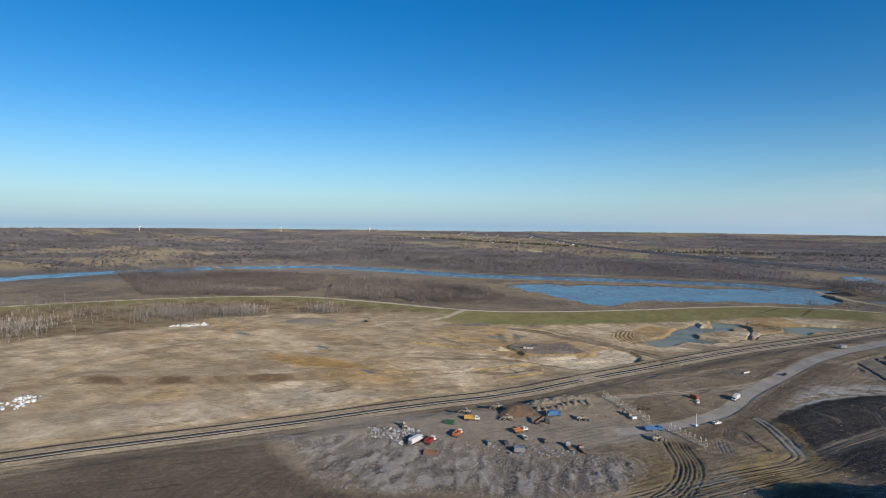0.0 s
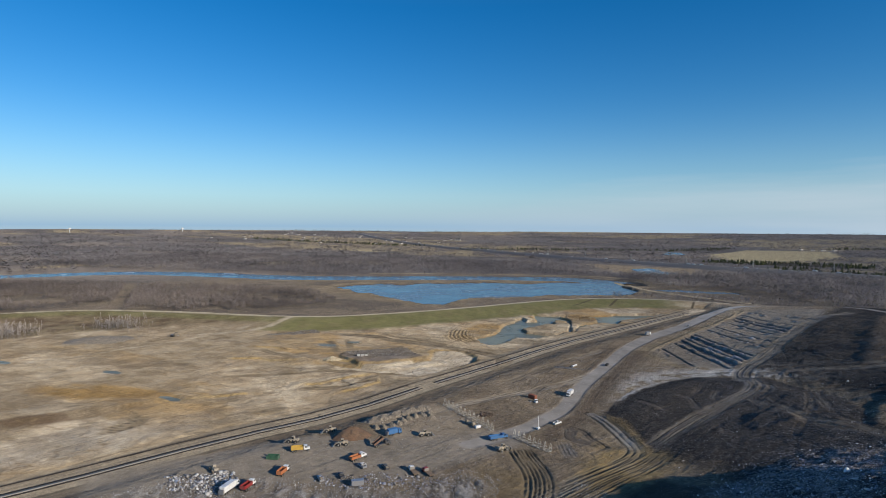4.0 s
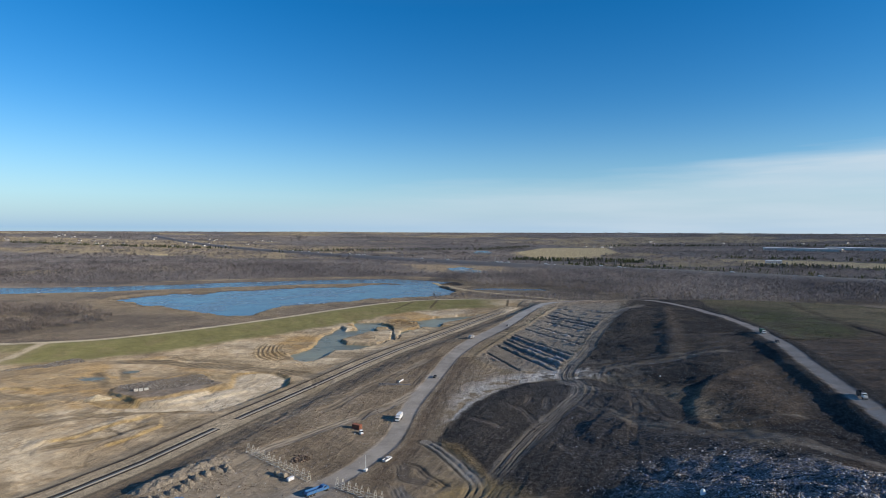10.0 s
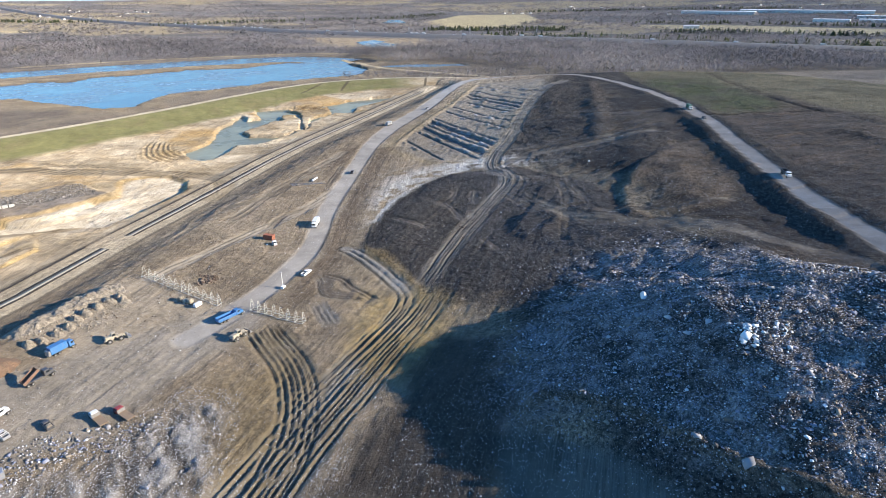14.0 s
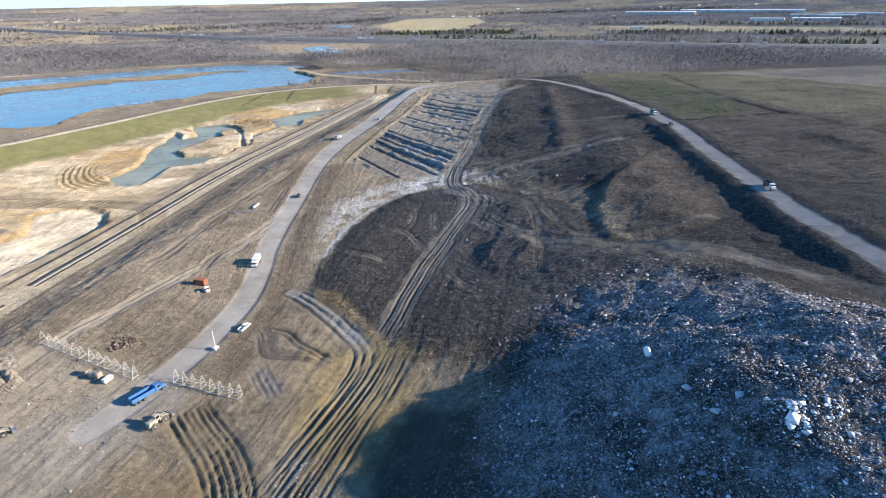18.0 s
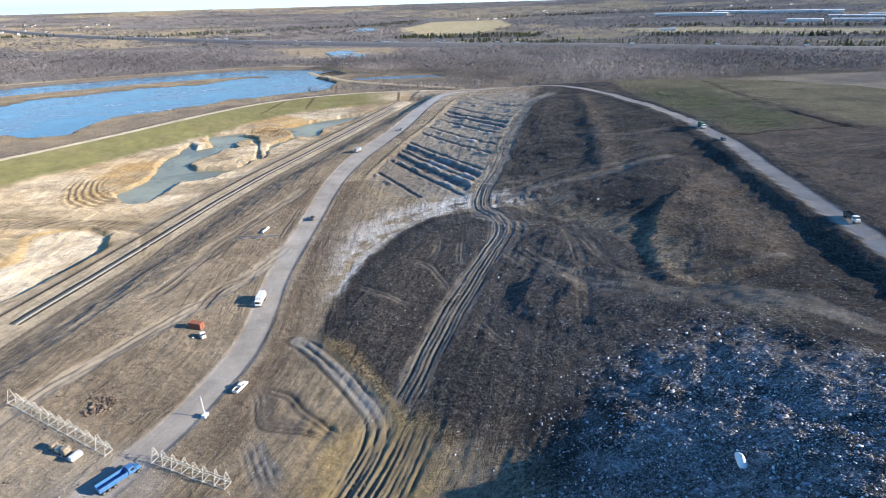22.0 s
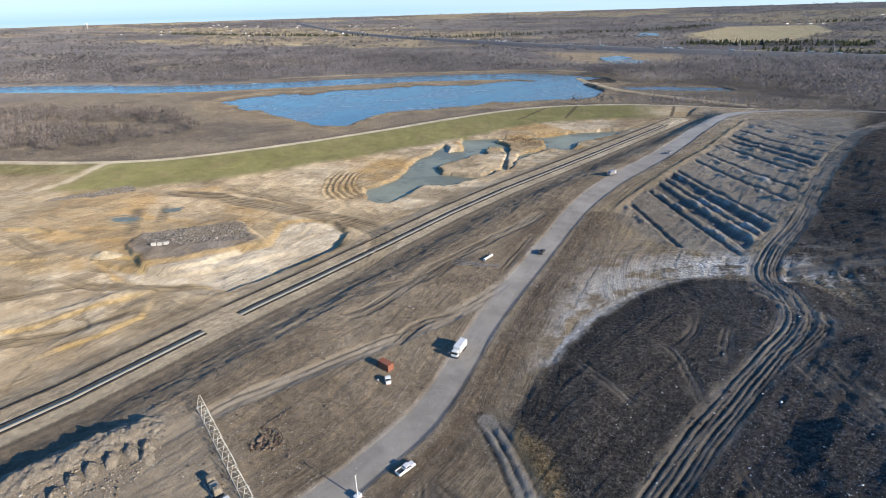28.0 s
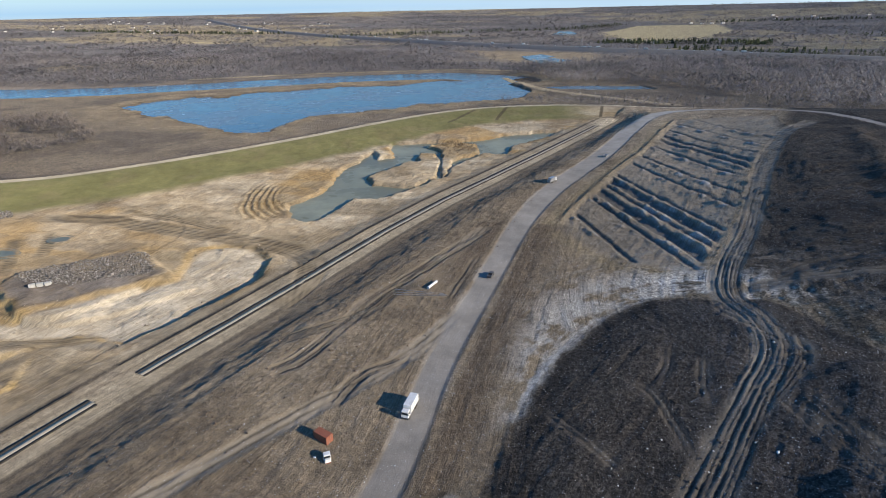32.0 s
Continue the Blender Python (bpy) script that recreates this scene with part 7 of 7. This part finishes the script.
for k, (a, b) in enumerate(((-230.6, 347), (-227.6, 348.4), (-233.4, 345.4))):
    block = thing("concrete_block", "pale cast concrete block beside broken stone", "block", "concrete blocks")
    part("body", one(box, (0, 0, 0.9), (2.6, 1.5, 1.8), 0.08), PAINT["concrete"], block)
    part("lifting_loop", one(rod, (-0.3, 0, 1.85), (0.3, 0, 1.85), 0.06), PAINT["steel"], block)
    put(block, a, b, 25 + 7 * k, 0.2, 0.6)
mound("plastic_sheet", "large crumpled white plastic sheet on the refuse", "plastic", 76.2, 153.4, 72, mound_mesh("plastic_sheet", 2.7, 1.0, 0.9, PAINT["white"], 81, 8, 24, 0.3, 0.6), "", -0.9)
pieces("plastic_film", [(79, 111), (80, 117), (90, 118), (94, 111), (86, 109)], 90, 0.6, 0.4, SCRAP, "torn white plastic film on the refuse crest", "plastic", 84)

# reeds and low brush
px, py = rng.normal(-80, 11, 500), rng.normal(648, 12, 500)
stand("reeds", px, py, 2.2, 8, 0.5, 0.35, island_material("reeds", (0.12, 0.075, 0.04), (0.22, 0.15, 0.08)), "brown reeds on a spit in the pond", 91)
u = rng.uniform(0, 1, 1300)
line = np.array(LEVEE)
keep = (line[:, 0] > -520) & (line[:, 0] < 0)
line = line[keep]
q = np.stack([np.interp(u, np.linspace(0, 1, len(line)), line[:, k]) for k in (0, 1)], -1)
stand("levee_brush", q[:, 0] - 9 - rng.uniform(0, 7, 1300), q[:, 1] + 9 + rng.uniform(0, 6, 1300), 2.2, 8, 0.45, 0.4, TWIGS, "low bare brush at the foot of the levee", 92)

# ---- far things ----


def water_tower(x, y, label):
    t = thing("water_tower", label, "water tower", "distant water towers")
    part("stem", one(rod, (0, 0, 0), (0, 0, 26), 2.2, 10), PAINT["roof"], t)
    bm = bmesh.new()
    bmesh.ops.create_uvsphere(bm, u_segments=14, v_segments=8, radius=9)
    bmesh.ops.scale(bm, vec=(1, 1, 0.7), verts=bm.verts)
    bmesh.ops.translate(bm, vec=(0, 0, 30), verts=bm.verts)
    part("tank", bm, PAINT["roof"], t)
    part("skirt", one(rod, (0, 0, 0), (0, 0, 3), 4.0, 10), PAINT["concrete"], t)
    t.matrix_basis = pose(x, y, ground_z(x, y) - 1)
    return t


water_tower(-4380, 1695, "white water tower far off on the horizon")
water_tower(-3880, 2590, "white water tower over distant woods")
water_tower(-3490, 3210, "small white water tower over distant woods")


def warehouse(x, y, turn, length, depth, h, label):
    t = thing("warehouse", label, "warehouse", "distant warehouses")
    part("wall", one(box, (0, 0, h / 2), (length, depth, h), 0.3), PAINT["wall"], t)
    part("roof", one(box, (0, 0, h + 0.5), (length + 2, depth + 2, 1.0), 0.2), PAINT["roof"], t)
    for k in range(max(3, int(length / 24))):
        part("door", one(box, (-length / 2 + 12 + k * 24, -depth / 2 - 0.15, 2.5), (5, 0.3, 5), 0), PAINT["steel"], t)
    for k in range(max(2, int(length / 50))):
        part("roof_unit", one(box, (-length / 2 + 25 + k * 50, 0, h + 2), (6, 6, 2.5), 0.2), PAINT["steel"], t)
    t.matrix_basis = pose(x, y, ground_z(x, y) - 0.5, 0, 0, turn)
    return t


warehouse(1640, 2830, -38, 330, 70, 13, "long white warehouse beyond the woods")
warehouse(2040, 2760, -40, 560, 80, 13, "long pale warehouse beyond the woods")
for a, b, c in ((2060, 2260, 240), (2260, 2300, 200), (1850, 2060, 160), (2380, 2080, 260), (1700, 2140, 120)):
    warehouse(a, b, -42, c, 50, 10, "low pale industrial shed among yards")
warehouse(1010, 1890, -20, 46, 22, 9, "low pale shed beside a field")


def house(x, y, turn, size, label):
    t = thing("house", label, "house", "distant houses")
    w, d, h = 13 * size, 9 * size, 5 * size
    part("wall", one(box, (0, 0, h / 2), (w, d, h), 0.05), PAINT["wall"], t)
    bm = bmesh.new()
    box(bm, (0, 0, h + 1.8 * size), (w + 1, d + 1, 3.6 * size), 0, (0.9, 0.05))
    part("roof", bm, PAINT["shingle"], t)
    for s in (-1, 1):
        part("window", one(box, (s * w * 0.28, -d / 2 - 0.05, h * 0.5), (1.6, 0.1, 1.6), 0), GLASS, t)
    part("door", one(box, (0, -d / 2 - 0.05, 1.1), (1.2, 0.1, 2.2), 0), PAINT["dark"], t)
    t.matrix_basis = pose(x, y, ground_z(x, y) - 0.4, 0, 0, turn)
    return t


hr = random.Random(5)
first = house(-2070, 3020, 10, 1.3, "pale house in a far settlement among trees")
for k in range(60):
    a, b = (hr.uniform(-2900, -1300), hr.uniform(2850, 3700)) if k < 44 else (hr.uniform(600, 2600), hr.uniform(2700, 3800))
    m = pose(a, b, ground_z(a, b) - 0.4, 0, 0, hr.uniform(-40, 40))
    copy_thing(first, m)
for k, (a, b) in enumerate(((700, 3190), (740, 3175), (785, 3165), (655, 3220))):
    house(a, b, 12 * k, 1.2, "pale farm building at the edge of a dry field")

ASPHALT = plain_material("old_asphalt", (0.155, 0.15, 0.142), 0.85, 0.0, 0.5, 0.05)
hp = np.array(HIGHWAY)
hz = np.maximum(relief(hp[:, 0], hp[:, 1])[0], -5.4) + 8.0
hd = np.gradient(hp, axis=0)
hn = np.stack([-hd[:, 1], hd[:, 0]], 1) / np.hypot(hd[:, 0], hd[:, 1])[:, None]
hv = np.concatenate([np.column_stack([hp + hn * o, hz + dz]) for o, dz in ((-26, -8.6), (-11, 0), (11, 0), (26, -8.6))])
k = len(hp)
hf = [(r * k + i, r * k + i + 1, (r + 1) * k + i + 1, (r + 1) * k + i) for r in range(3) for i in range(k - 1)]
tagged(new("highway", mesh_of("highway", hv, hf, ASPHALT)), "pale highway on a low embankment across the plain", "road", kind="structure")


def car(label, paint):
    t = thing("car", label, "car", "cars on the far highway")
    part("body", one(box, (0, 0, 0.75), (4.8, 1.9, 0.8), 0.12), PAINT[paint], t)
    part("cabin", one(box, (-0.2, 0, 1.45), (2.8, 1.7, 0.75), 0.1, (0.7, 0.85)), GLASS, t)
    wheels(t, [1.5, -1.5], 1.7, 0.36, 0.24)
    return t


kinds = [car("white car on the far highway", "white"), car("silver car on the far highway", "silver"), box_truck("white lorry on the far highway", "white", "white", 9.0)]
for j in range(84):
    u = hr.uniform(4, k * 0.62) if j % 3 else hr.uniform(4, k - 14)
    i = int(u)
    p = hp[i] + (hp[i + 1] - hp[i]) * (u - i)
    side = hr.choice((-8, -4, 4, 8))
    q = p + hn[i] * side
    m = pose(q[0], q[1], hz[i] + (hz[i + 1] - hz[i]) * (u - i), 0, 0, math.degrees(math.atan2(hd[i][1], hd[i][0])))
    if j < 3:
        kinds[j].matrix_basis = m
    else:
        copy_thing(kinds[hr.choice((0, 0, 1, 2))], m)


def pylon(label):
    t = thing("power_pylon", label, "pylon", "power line pylons")
    for sx in (-1, 1):
        for sy in (-1, 1):
            part("leg", one(rod, (sx * 3, sy * 3, -1), (sx * 0.6, sy * 0.6, 26), 0.25, 4), PAINT["steel"], t)
    for z, w in ((19, 7), (23, 6), (27, 4)):
        part("crossarm", one(rod, (-w, 0, z), (w, 0, z), 0.3, 4), PAINT["steel"], t)
    bm = bmesh.new()
    for j in range(6):
        a = 3 - 2.4 * j / 6.5
        b = 3 - 2.4 * (j + 1) / 6.5
        for s in (-1, 1):
            rod(bm, (-a, s * a, j * 4), (b, s * b, j * 4 + 4), 0.14, 4)
            rod(bm, (s * a, -a, j * 4), (s * b, b, j * 4 + 4), 0.14, 4)
    part("lattice", bm, PAINT["steel"], t)
    part("peak", one(rod, (0, 0, 26), (0, 0, 30), 0.3, 4), PAINT["steel"], t)
    return t


first = pylon("grey lattice pylon beside the highway")
for j in range(11):
    a = -420 + 165 * j
    b = float(np.interp(a, hp[:, 0], hp[:, 1])) + 48
    m = pose(a, b, ground_z(a, b) - 0.5, 0, 0, 70)
    if j == 0:
        first.matrix_basis = m
    else:
        copy_thing(first, m)
